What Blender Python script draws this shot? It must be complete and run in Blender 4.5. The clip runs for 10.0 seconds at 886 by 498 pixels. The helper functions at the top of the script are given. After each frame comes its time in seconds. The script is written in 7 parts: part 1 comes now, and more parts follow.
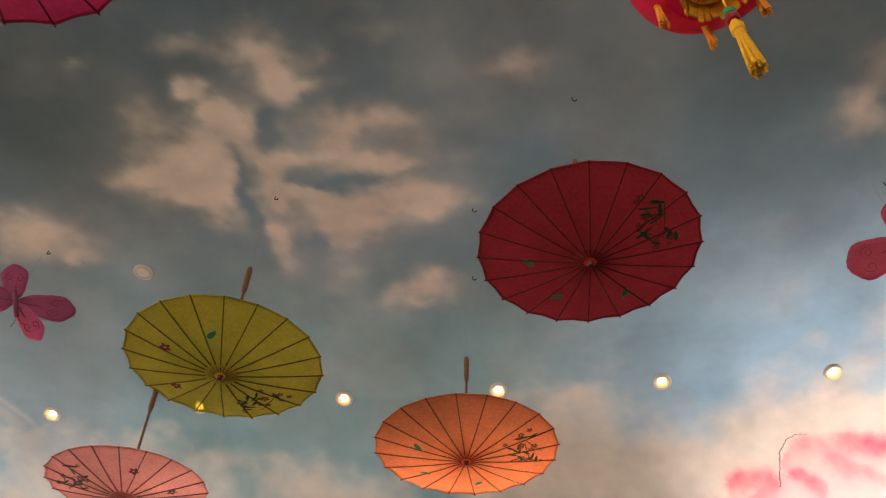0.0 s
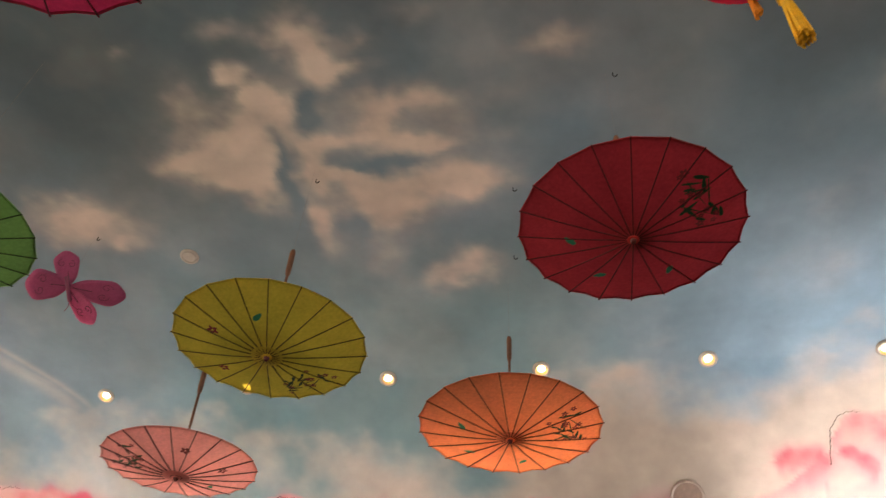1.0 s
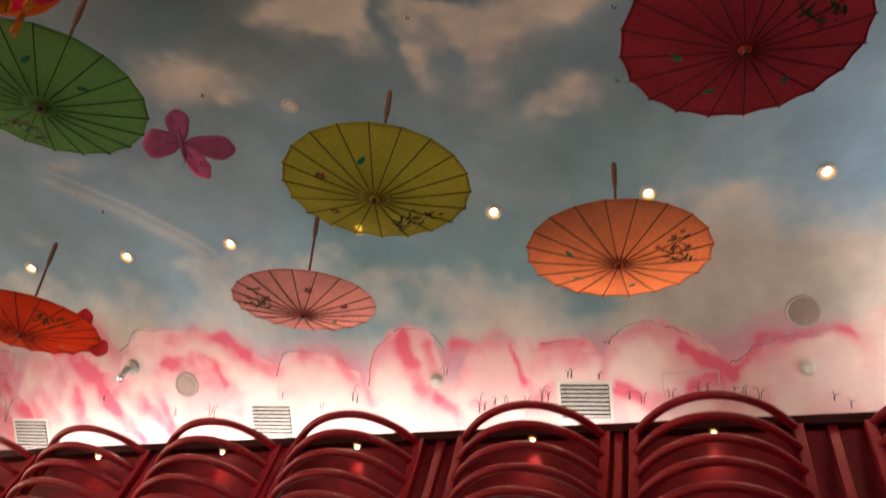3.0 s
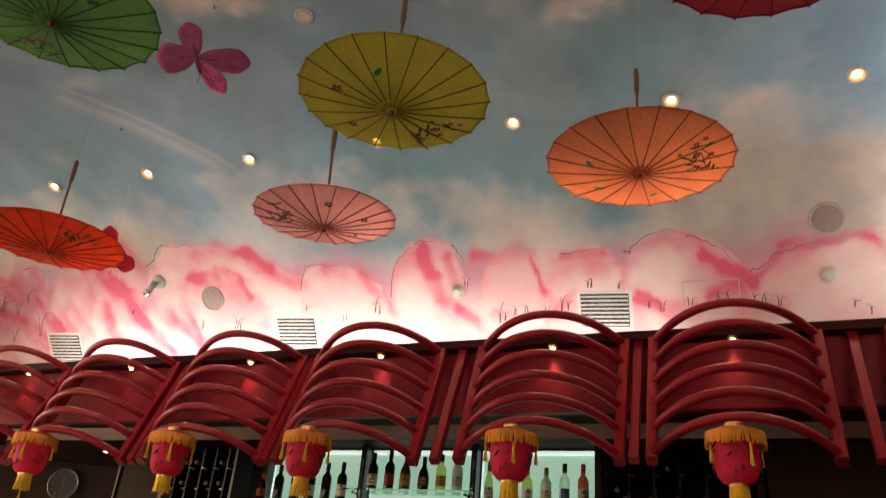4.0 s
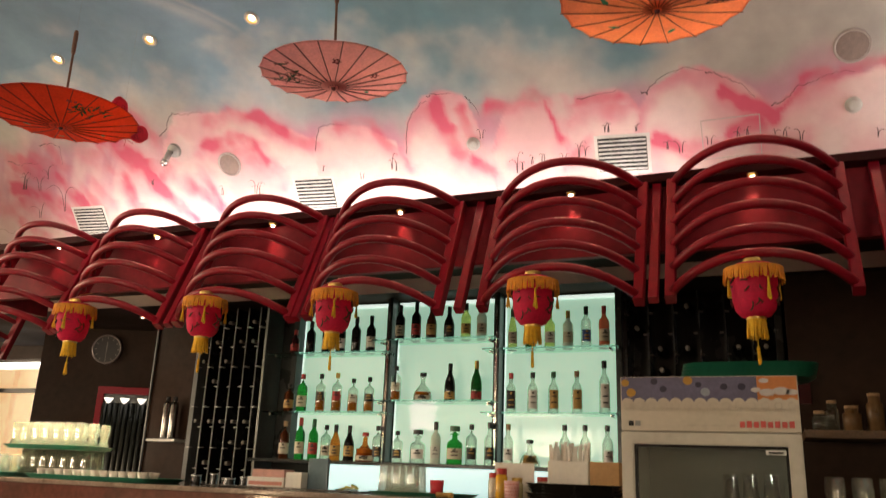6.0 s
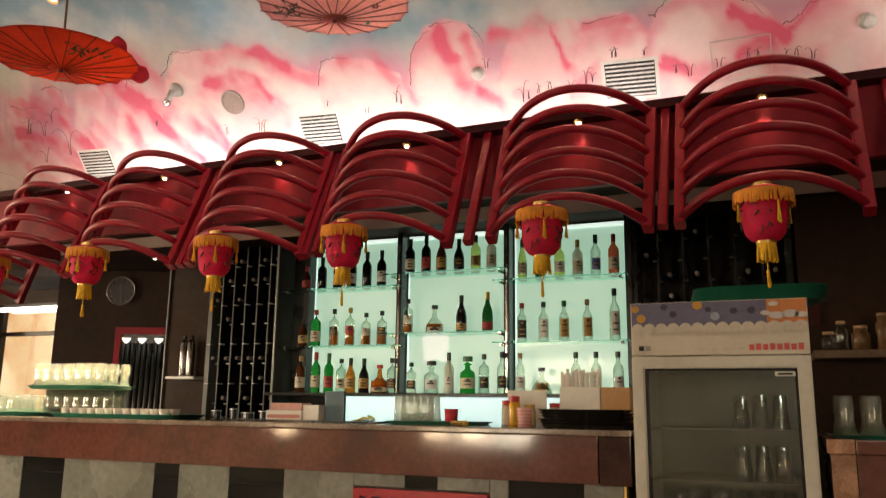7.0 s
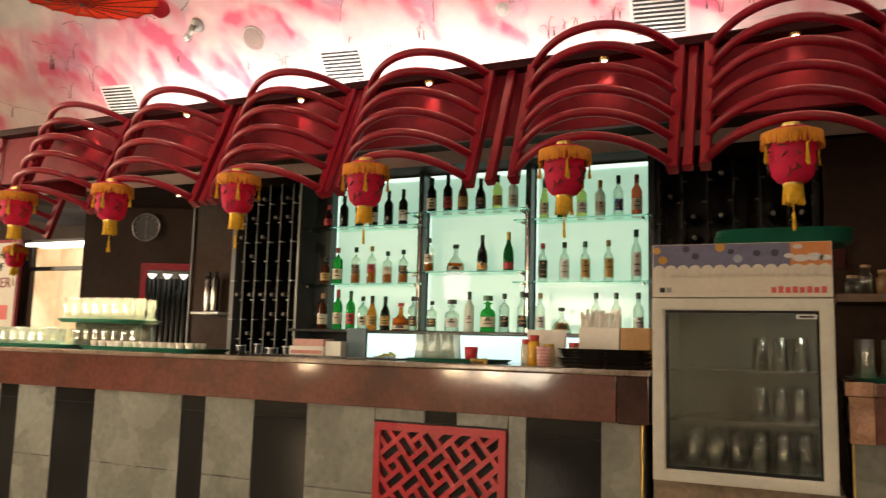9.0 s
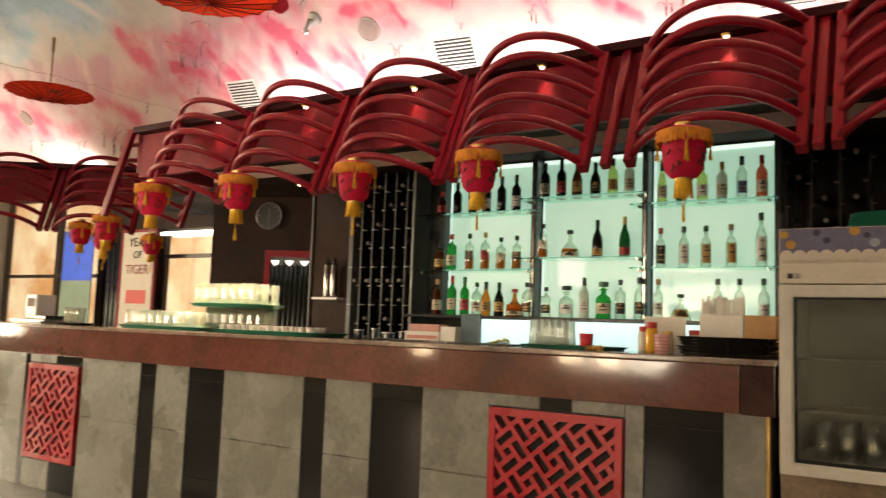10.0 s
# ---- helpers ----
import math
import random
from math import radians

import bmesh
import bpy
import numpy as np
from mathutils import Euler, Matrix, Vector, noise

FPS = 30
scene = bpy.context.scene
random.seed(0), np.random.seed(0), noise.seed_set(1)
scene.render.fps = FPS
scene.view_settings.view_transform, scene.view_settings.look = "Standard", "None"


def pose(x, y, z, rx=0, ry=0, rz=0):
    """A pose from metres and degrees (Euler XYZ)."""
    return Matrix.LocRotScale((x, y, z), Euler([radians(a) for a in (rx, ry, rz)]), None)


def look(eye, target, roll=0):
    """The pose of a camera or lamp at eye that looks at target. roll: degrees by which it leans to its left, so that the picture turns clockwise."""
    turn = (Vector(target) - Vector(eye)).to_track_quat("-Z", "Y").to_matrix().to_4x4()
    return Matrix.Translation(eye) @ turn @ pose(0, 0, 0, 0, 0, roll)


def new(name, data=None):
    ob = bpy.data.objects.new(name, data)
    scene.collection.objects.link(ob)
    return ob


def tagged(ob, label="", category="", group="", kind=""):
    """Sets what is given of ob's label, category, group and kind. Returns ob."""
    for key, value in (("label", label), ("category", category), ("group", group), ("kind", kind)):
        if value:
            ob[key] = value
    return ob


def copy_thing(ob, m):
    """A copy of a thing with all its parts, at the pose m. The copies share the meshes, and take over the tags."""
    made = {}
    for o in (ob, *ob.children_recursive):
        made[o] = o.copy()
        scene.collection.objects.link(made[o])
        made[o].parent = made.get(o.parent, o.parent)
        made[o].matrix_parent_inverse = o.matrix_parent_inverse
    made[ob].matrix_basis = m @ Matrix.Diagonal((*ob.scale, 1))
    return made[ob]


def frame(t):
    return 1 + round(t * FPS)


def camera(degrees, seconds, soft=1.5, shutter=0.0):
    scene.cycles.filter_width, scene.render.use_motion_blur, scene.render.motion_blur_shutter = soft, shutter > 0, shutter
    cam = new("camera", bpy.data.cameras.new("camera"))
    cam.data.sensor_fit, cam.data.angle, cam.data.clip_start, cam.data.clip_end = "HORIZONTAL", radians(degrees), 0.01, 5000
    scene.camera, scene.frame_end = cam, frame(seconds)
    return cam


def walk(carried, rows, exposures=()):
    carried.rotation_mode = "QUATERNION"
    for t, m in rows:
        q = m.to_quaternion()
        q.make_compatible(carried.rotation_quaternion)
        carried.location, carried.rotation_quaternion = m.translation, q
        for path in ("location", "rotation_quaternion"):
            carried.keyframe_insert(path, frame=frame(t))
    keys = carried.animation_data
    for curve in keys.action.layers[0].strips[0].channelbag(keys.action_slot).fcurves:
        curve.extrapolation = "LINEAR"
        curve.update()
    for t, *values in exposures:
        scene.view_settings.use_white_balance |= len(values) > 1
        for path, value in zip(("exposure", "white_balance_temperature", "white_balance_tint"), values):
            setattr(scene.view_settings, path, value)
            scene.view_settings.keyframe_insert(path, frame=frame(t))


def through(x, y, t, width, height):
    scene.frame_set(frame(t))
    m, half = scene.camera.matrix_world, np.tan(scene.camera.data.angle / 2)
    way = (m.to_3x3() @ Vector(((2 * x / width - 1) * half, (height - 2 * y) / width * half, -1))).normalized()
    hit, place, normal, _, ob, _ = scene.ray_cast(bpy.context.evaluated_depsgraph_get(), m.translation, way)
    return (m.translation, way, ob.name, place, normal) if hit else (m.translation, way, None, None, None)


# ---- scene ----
# ---------------------------------------------------------------- camera
EYE = Vector((0.0, 0.0, 1.25))
cam = camera(58.43, 10.0, soft=1.25, shutter=0.6)
# seconds, yaw to the left of the bar's normal, pitch, roll
PATH = [
    (0, 8.63, 47.43, 2.26),
    (0.5, 10.28, 47.06, 3.10),
    (1, 12.81, 45.82, 4.34),
    (1.5, 15.49, 43.91, 5.21),
    (2, 17.85, 40.83, 5.66),
    (2.5, 19.66, 37.65, 5.98),
    (3, 20.96, 33.27, 5.65),
    (4.5, 21.97, 24.25, 4.92),
    (5, 22.04, 21.50, 4.19),
    (5.5, 22.19, 18.86, 3.36),
    (7, 22.97, 11.34, 0.78),
    (7.5, 22.81, 9.54, 0.91),
    (8, 22.43, 8.49, 1.16),
    (8.5, 22.67, 7.68, 1.45),
    (9, 24.45, 6.93, 1.56),
    (9.5, 28.52, 6.27, 1.92),
    (10, 32.65, 5.66, 2.09),
]


def aim(yaw, pitch, roll):
    a, b = radians(yaw), radians(pitch)
    way = Vector((-math.sin(a) * math.cos(b), math.cos(a) * math.cos(b), math.sin(b)))
    return look(EYE, EYE + way, roll)


walk(cam, [(t, aim(y, p, r)) for t, y, p, r in PATH],
     exposures=[(0, 0.08), (1.5, 0.07), (2.5, -0.20), (3, -0.28), (5, -0.26), (7, -0.20), (8, -0.08), (9, 0.08), (10, -0.03)])

# ---------------------------------------------------------------- plan (metres)
FASCIA_Y = 3.65
PITCH = 0.843
BAYS = [0.005, -0.825, -1.745, -2.545, -3.37, -4.165]   # bay centres along the bar
LEFT_END, RIGHT_END = -5.02, 3.2
DIR_L = Vector((0.835, 0.55, 0))                   # run of the second canopy
BACK_L = Vector((-0.55, 0.835, 0))                 # away from the room there
P_L = Vector((-6.61, 4.72, 0))                     # a point of its fascia

# ---------------------------------------------------------------- light
world = bpy.data.worlds.new("dusk")
scene.world = world
world.use_nodes = True
wn = world.node_tree.nodes
sky = wn.new("ShaderNodeTexSky")
sky.sky_type, sky.sun_disc = "NISHITA", False
sky.sun_elevation, sky.sun_rotation = radians(12), radians(230)
world.node_tree.links.new(sky.outputs[0], wn["Background"].inputs[0])
wn["Background"].inputs[1].default_value = 0.1


def area(name, m, sx, sy, watts, color):
    d = bpy.data.lights.new(name, "AREA")
    d.shape, d.size, d.size_y, d.energy, d.color = "RECTANGLE", sx, sy, watts, color
    ob = new(name, d)
    ob.matrix_world = m
    return ob


def spot(name, at, target, watts, color, angle=80, blend=0.6, radius=0.03):
    d = bpy.data.lights.new(name, "SPOT")
    d.energy, d.color, d.spot_size, d.spot_blend, d.shadow_soft_size = watts, color, radians(angle), blend, radius
    ob = new(name, d)
    ob.matrix_world = look(at, target)
    return ob


WARM = (1.0, 0.72, 0.45)
# the lit strip in the cove on top of the bar's fascia
area("cove_strip_light", look((-3.45, 4.40, 2.70), (-3.45, 4.62, 3.2)), 3.1, 0.08, 46, (1.0, 0.89, 0.86))
area("cove_strip_light", look((-1.10, 4.40, 2.70), (-1.10, 4.62, 3.2)), 1.5, 0.08, 15, (1.0, 0.89, 0.86))
area("cove_strip_light", look((2.2, 4.05, 2.70), (2.2, 4.25, 3.4)), 2.2, 0.08, 50, (1.0, 0.90, 0.86))
area("cove_strip_light_left", look(P_L + BACK_L * 0.45 + Vector((0, 0, 2.72)) - DIR_L * 1.2, P_L + BACK_L * 0.95 + Vector((0, 0, 3.28)) - DIR_L * 1.2), 3.6, 0.08, 30, (1.0, 0.88, 0.83))
# daylight from the windows of the dining room behind
for wx in (-7.7, -4.95, -4.35):
    area("room_window_light", look((wx, -4.9, 1.35), (wx + 1.0, 4, 1.9)), 0.30, 1.1, 24, (1.0, 0.70, 0.40))
# two wide unseen fill lamps, added to brighten the side counter and bar front
area("room_window_light", look((2.7, -4.9, 1.6), (1.1, 4, 1.0)), 2.0, 1.7, 26, (1.0, 0.80, 0.54)).data.spread = radians(70)
area("room_window_light", look((-4.4, -4.9, 1.5), (-3.8, 4, 1.0)), 2.6, 1.6, 22, (1.0, 0.84, 0.62)).data.spread = radians(42)
# unseen fill lamps, added: one aimed up at the ceiling, one from the west
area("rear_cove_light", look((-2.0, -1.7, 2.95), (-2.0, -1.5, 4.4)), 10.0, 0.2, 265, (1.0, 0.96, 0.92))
area("west_window_light", look((-12.8, 1.0, 1.9), (-4.0, 2.6, 1.0)), 3.0, 2.0, 820, (1.0, 0.82, 0.56))

# ---------------------------------------------------------------- materials
MATS = {}


def mat(name, color, rough=0.5, metal=0.0, vary=0.12, scale=6.0, bump=0.0, bscale=60.0, coat=0.0, emit=None, power=0.0,
        trans=0.0, ior=1.45, spec=0.5, rand=0.0, alpha=1.0, stain=None, stain_at=(0.55, 0.7), stain_scale=3.0, sub=0.0):
    """A principled material: colour broken up by noise at two sizes, roughness by a third, and a fine bump."""
    if name in MATS:
        return MATS[name]
    m = bpy.data.materials.new(name)
    m.use_nodes = True
    nt = m.node_tree
    n, l = nt.nodes, nt.links
    b = n["Principled BSDF"]
    b.inputs["Roughness"].default_value = rough
    b.inputs["Metallic"].default_value = metal
    b.inputs["IOR"].default_value = ior
    b.inputs["Transmission Weight"].default_value = trans
    b.inputs["Coat Weight"].default_value = coat
    b.inputs["Coat Roughness"].default_value = 0.08
    b.inputs["Specular IOR Level"].default_value = spec
    b.inputs["Alpha"].default_value = alpha
    b.inputs["Base Color"].default_value = (*color, 1)
    if emit:
        b.inputs["Emission Color"].default_value = (*emit, 1)
        b.inputs["Emission Strength"].default_value = power
    tc = n.new("ShaderNodeTexCoord")
    if vary > 0:
        n1, n2 = n.new("ShaderNodeTexNoise"), n.new("ShaderNodeTexNoise")
        n1.inputs["Scale"].default_value, n2.inputs["Scale"].default_value = scale, scale * 9
        n1.inputs["Detail"].default_value, n2.inputs["Detail"].default_value = 5, 4
        l.new(tc.outputs["Object"], n1.inputs["Vector"])
        l.new(tc.outputs["Object"], n2.inputs["Vector"])
        add = n.new("ShaderNodeMath")
        add.operation = "ADD"
        l.new(n1.outputs["Fac"], add.inputs[0])
        l.new(n2.outputs["Fac"], add.inputs[1])
        last = add
        if rand > 0:
            oi, mul, add2 = n.new("ShaderNodeObjectInfo"), n.new("ShaderNodeMath"), n.new("ShaderNodeMath")
            mul.operation, add2.operation = "MULTIPLY_ADD", "ADD"
            mul.inputs[1].default_value, mul.inputs[2].default_value = rand, -rand / 2
            l.new(oi.outputs["Random"], mul.inputs[0])
            l.new(add.outputs[0], add2.inputs[0])
            l.new(mul.outputs[0], add2.inputs[1])
            last = add2
        mp = n.new("ShaderNodeMapRange")
        mp.inputs["From Min"].default_value, mp.inputs["From Max"].default_value = 0.6, 1.4
        mp.inputs["To Min"].default_value, mp.inputs["To Max"].default_value = 1 - vary * 1.6, 1 + vary
        l.new(last.outputs[0], mp.inputs["Value"])
        mx = n.new("ShaderNodeMix")
        mx.data_type, mx.blend_type = "RGBA", "MULTIPLY"
        mx.inputs["Factor"].default_value = 1.0
        mx.inputs[6].default_value = (*color, 1)
        l.new(mp.outputs[0], mx.inputs[7])
        out = mx.outputs[2]
        if stain:
            n3, r3, mx2 = n.new("ShaderNodeTexNoise"), n.new("ShaderNodeMapRange"), n.new("ShaderNodeMix")
            n3.inputs["Scale"].default_value, n3.inputs["Detail"].default_value, n3.inputs["Roughness"].default_value = stain_scale, 8, 0.65
            l.new(tc.outputs["Object"], n3.inputs["Vector"])
            r3.inputs["From Min"].default_value, r3.inputs["From Max"].default_value = stain_at
            l.new(n3.outputs["Fac"], r3.inputs["Value"])
            mx2.data_type = "RGBA"
            mx2.inputs[7].default_value = (*stain, 1)
            l.new(r3.outputs[0], mx2.inputs["Factor"])
            l.new(out, mx2.inputs[6])
            out = mx2.outputs[2]
        l.new(out, b.inputs["Base Color"])
        rr = n.new("ShaderNodeMapRange")
        rr.inputs["From Min"].default_value, rr.inputs["From Max"].default_value = 0.3, 0.7
        rr.inputs["To Min"].default_value, rr.inputs["To Max"].default_value = rough * 0.8, min(1, rough * 1.25)
        l.new(n1.outputs["Fac"], rr.inputs["Value"])
        l.new(rr.outputs[0], b.inputs["Roughness"])
    if bump > 0:
        nb, bp = n.new("ShaderNodeTexNoise"), n.new("ShaderNodeBump")
        nb.inputs["Scale"].default_value, nb.inputs["Detail"].default_value = bscale, 6
        bp.inputs["Strength"].default_value, bp.inputs["Distance"].default_value = bump, 0.01
        l.new(tc.outputs["Object"], nb.inputs["Vector"])
        l.new(nb.outputs["Fac"], bp.inputs["Height"])
        l.new(bp.outputs[0], b.inputs["Normal"])
    MATS[name] = m
    return m


def sheer(name, color, through=0.70, rough=0.7, open_=0.0):
    """Thin cloth or paper: part diffuse, part lit through; open_: the share of open weave."""
    if name in MATS:
        return MATS[name]
    m = mat(name, color, rough, vary=0.14, scale=9, bump=0.15, bscale=90)
    n, l = m.node_tree.nodes, m.node_tree.links
    b, o = n["Principled BSDF"], n["Material Output"]
    t, mx = n.new("ShaderNodeBsdfTranslucent"), n.new("ShaderNodeMixShader")
    src = b.inputs["Base Color"].links[0].from_socket
    l.new(src, t.inputs["Color"])
    mx.inputs[0].default_value = through
    l.new(b.outputs[0], mx.inputs[1])
    l.new(t.outputs[0], mx.inputs[2])
    last = mx
    if open_ > 0:
        tr, m2 = n.new("ShaderNodeBsdfTransparent"), n.new("ShaderNodeMixShader")
        l.new(src, tr.inputs["Color"])
        m2.inputs[0].default_value = open_
        l.new(mx.outputs[0], m2.inputs[1])
        l.new(tr.outputs[0], m2.inputs[2])
        last = m2
    l.new(last.outputs[0], o.inputs["Surface"])
    return m


def thin_glass(name, tint, gloss=0.10, edge=0.55, frost=0.0):
    """Thin clear glass: looks straight through, with gloss that grows towards its edges."""
    if name in MATS:
        return MATS[name]
    m = bpy.data.materials.new(name)
    m.use_nodes = True
    n, l = m.node_tree.nodes, m.node_tree.links
    o = n["Material Output"]
    n.remove(n["Principled BSDF"])
    tr, gl, lw, mp, mx = n.new("ShaderNodeBsdfTransparent"), n.new("ShaderNodeBsdfGlossy"), n.new("ShaderNodeLayerWeight"), n.new("ShaderNodeMapRange"), n.new("ShaderNodeMixShader")
    tr.inputs["Color"].default_value = (*tint, 1)
    gl.inputs["Roughness"].default_value = 0.04
    lw.inputs["Blend"].default_value = 0.35
    mp.inputs["To Min"].default_value, mp.inputs["To Max"].default_value = gloss, edge
    l.new(lw.outputs["Facing"], mp.inputs["Value"])
    l.new(mp.outputs[0], mx.inputs[0])
    l.new(tr.outputs[0], mx.inputs[1])
    l.new(gl.outputs[0], mx.inputs[2])
    last = mx
    if frost:
        df, m2 = n.new("ShaderNodeBsdfTranslucent"), n.new("ShaderNodeMixShader")
        df.inputs["Color"].default_value = (0.95, 0.93, 0.80, 1)
        m2.inputs[0].default_value = frost
        l.new(mx.outputs[0], m2.inputs[1])
        l.new(df.outputs[0], m2.inputs[2])
        last = m2
    l.new(last.outputs[0], o.inputs["Surface"])
    MATS[name] = m
    return m


RED = mat("red_lacquer", (0.24, 0.0045, 0.016), 0.36, vary=0.18, scale=4, spec=0.35, coat=0.0, bump=0.03, bscale=30)
RED_PANEL = mat("red_painted_panel", (0.25, 0.006, 0.017), 0.5, spec=0.3, vary=0.2, scale=2.5, bump=0.04, bscale=25)
RED_DARK = mat("dark_red_paint", (0.045, 0.004, 0.005), 0.55, spec=0.2, vary=0.2, scale=3, bump=0.05)
BROWN = mat("dark_brown_wall", (0.034, 0.017, 0.011), 0.65, spec=0.2, vary=0.25, scale=1.6, bump=0.08, bscale=40)
BLACK = mat("black_lacquer", (0.018, 0.016, 0.015), 0.25, vary=0.2, scale=3)
FLOOR = mat("dark_floor_tile", (0.11, 0.10, 0.085), 0.35, vary=0.3, scale=2, bump=0.05, rand=0.2)
PLASTER = mat("warm_plaster", (0.52, 0.46, 0.38), 0.8, vary=0.1, scale=1.5, bump=0.1)
GRANITE = mat("red_brown_granite", (0.15, 0.050, 0.036), 0.06, vary=0.26, scale=4, stain=(0.070, 0.034, 0.026), stain_at=(0.48, 0.74), stain_scale=3, coat=0.9, spec=0.8, bump=0.015, bscale=40)
GRANITE_EDGE = mat("worn_granite_edge", (0.27, 0.20, 0.155), 0.11, vary=0.3, scale=9, stain=(0.09, 0.05, 0.035), stain_at=(0.5, 0.75), stain_scale=6, coat=0.3)
TILE = mat("grey_green_tile", (0.22, 0.215, 0.18), 0.27, vary=0.22, scale=3.0, bump=0.06, bscale=25, stain=(0.15, 0.14, 0.11), stain_at=(0.5, 0.75), stain_scale=2.2, rand=0.25)
TILE_BLACK = mat("polished_black_tile", (0.012, 0.012, 0.012), 0.07, vary=0.25, scale=4, coat=0.3)
GROUT = mat("dark_grout", (0.05, 0.048, 0.042), 0.9, vary=0.2, scale=20)
BRASS = mat("gilt_metal", (0.75, 0.5, 0.16), 0.3, metal=1.0, vary=0.15)
CHROME = mat("polished_steel", (0.7, 0.69, 0.66), 0.16, metal=1.0, vary=0.08)
WHITE = mat("white_plastic", (0.72, 0.70, 0.66), 0.4, vary=0.06, scale=5)
GREYMETAL = mat("grey_metal", (0.28, 0.28, 0.27), 0.4, metal=0.6, vary=0.12)
BAMBOO = mat("brown_bamboo", (0.16, 0.07, 0.035), 0.5, vary=0.3, scale=30)
GLASS = thin_glass("clear_glass", (0.95, 0.96, 0.94))
GLASS_GREEN = mat("green_edged_shelf_glass", (0.62, 0.92, 0.82), 0.03, trans=1.0, vary=0, ior=1.3)
BACKLIT = mat("backlit_panel", (0.7, 0.8, 0.75), 0.07, vary=0.05, scale=2, emit=(0.60, 1.0, 0.74), power=0.50)
LAMP = mat("lamp_glow", (1, 0.9, 0.75), 0.4, vary=0, emit=(1.0, 0.80, 0.52), power=14)
STRIP = mat("cove_glow", (1, 0.95, 0.9), 0.4, vary=0, emit=(1.0, 0.86, 0.72), power=5)

# ---------------------------------------------------------------- mesh helpers


def link(name, bm, material, parent=None, label="", smooth=False):
    me = bpy.data.meshes.new(name)
    bmesh.ops.recalc_face_normals(bm, faces=bm.faces)
    bm.to_mesh(me)
    bm.free()
    for m in (material if isinstance(material, (list, tuple)) else [material]):
        me.materials.append(m)
    if smooth:
        for p in me.polygons:
            p.use_smooth = True
    ob = new(name, me)
    if parent:
        ob.parent = parent
    if label:
        ob["label"] = label
    return ob


def part(name, bm, material, parent, label="", smooth=False):
    return link(name, bm, material, parent, label, smooth)


def box(bm, lo, hi, bevel=0.0, m=None):
    """A box between two corners, with bevelled edges, into bm."""
    lo, hi = Vector(lo), Vector(hi)
    r = bmesh.ops.create_cube(bm, size=1.0)
    vs = r["verts"]
    for v in vs:
        v.co = Vector([(lo[k] + hi[k]) / 2 + v.co[k] * (hi[k] - lo[k]) for k in range(3)])
    if bevel > 0:
        es = list({e for v in vs for e in v.link_edges})
        rb = bmesh.ops.bevel(bm, geom=es, offset=bevel, segments=2, affect="EDGES", profile=0.6)
        vs = list({v for f in rb["faces"] for v in f.verts} | {v for v in vs if v.is_valid})
    if m is not None:
        for v in vs:
            v.co = m @ v.co
    return bm


def boxes(*items, bevel=0.0):
    bm = bmesh.new()
    for lo, hi in items:
        box(bm, lo, hi, bevel)
    return bm


def lathe(profile, segments=20, at=(0, 0, 0), bm=None):
    """A solid of revolution round z; the profile is (radius, height) from bottom to top."""
    bm = bm or bmesh.new()
    rings = []
    for r, z in profile:
        if r < 1e-5:
            rings.append([bm.verts.new((at[0], at[1], at[2] + z))])
        else:
            rings.append([bm.verts.new((at[0] + r * math.cos(2 * math.pi * k / segments), at[1] + r * math.sin(2 * math.pi * k / segments), at[2] + z)) for k in range(segments)])
    for a, b in zip(rings, rings[1:]):
        for k in range(segments):
            q = [a[k % len(a)], a[(k + 1) % len(a)], b[(k + 1) % len(b)], b[k % len(b)]]
            q = [v for i, v in enumerate(q) if v not in q[:i]]
            if len(q) > 2:
                bm.faces.new(q)
    return bm


def sweep(points, w, h, bm=None, up=Vector((0, 0, 1)), round_=False, closed=False):
    """A bar of section w x h along points (a flat bar, or round when round_)."""
    bm = bm or bmesh.new()
    pts = [Vector(p) for p in points]
    rings = []
    for i, p in enumerate(pts):
        a, b = pts[max(i - 1, 0)], pts[min(i + 1, len(pts) - 1)]
        t = (b - a).normalized()
        side = t.cross(up)
        side = side.normalized() if side.length > 1e-4 else Vector((1, 0, 0))
        nrm = side.cross(t).normalized()
        if round_:
            ring = [p + side * (w / 2 * math.cos(k * math.pi / 4)) + nrm * (h / 2 * math.sin(k * math.pi / 4)) for k in range(8)]
        else:
            c = 0.18
            ring = [p + side * (w / 2 * u) + nrm * (h / 2 * v) for u, v in ((1, 1 - c), (1 - c, 1), (c - 1, 1), (-1, 1 - c), (-1, c - 1), (c - 1, -1), (1 - c, -1), (1, c - 1))]
        rings.append([bm.verts.new(q) for q in ring])
    for a, b in zip(rings, rings[1:]):
        for k in range(8):
            bm.faces.new((a[k], a[(k + 1) % 8], b[(k + 1) % 8], b[k]))
    bm.faces.new(rings[0])
    bm.faces.new(rings[-1][::-1])
    return bm


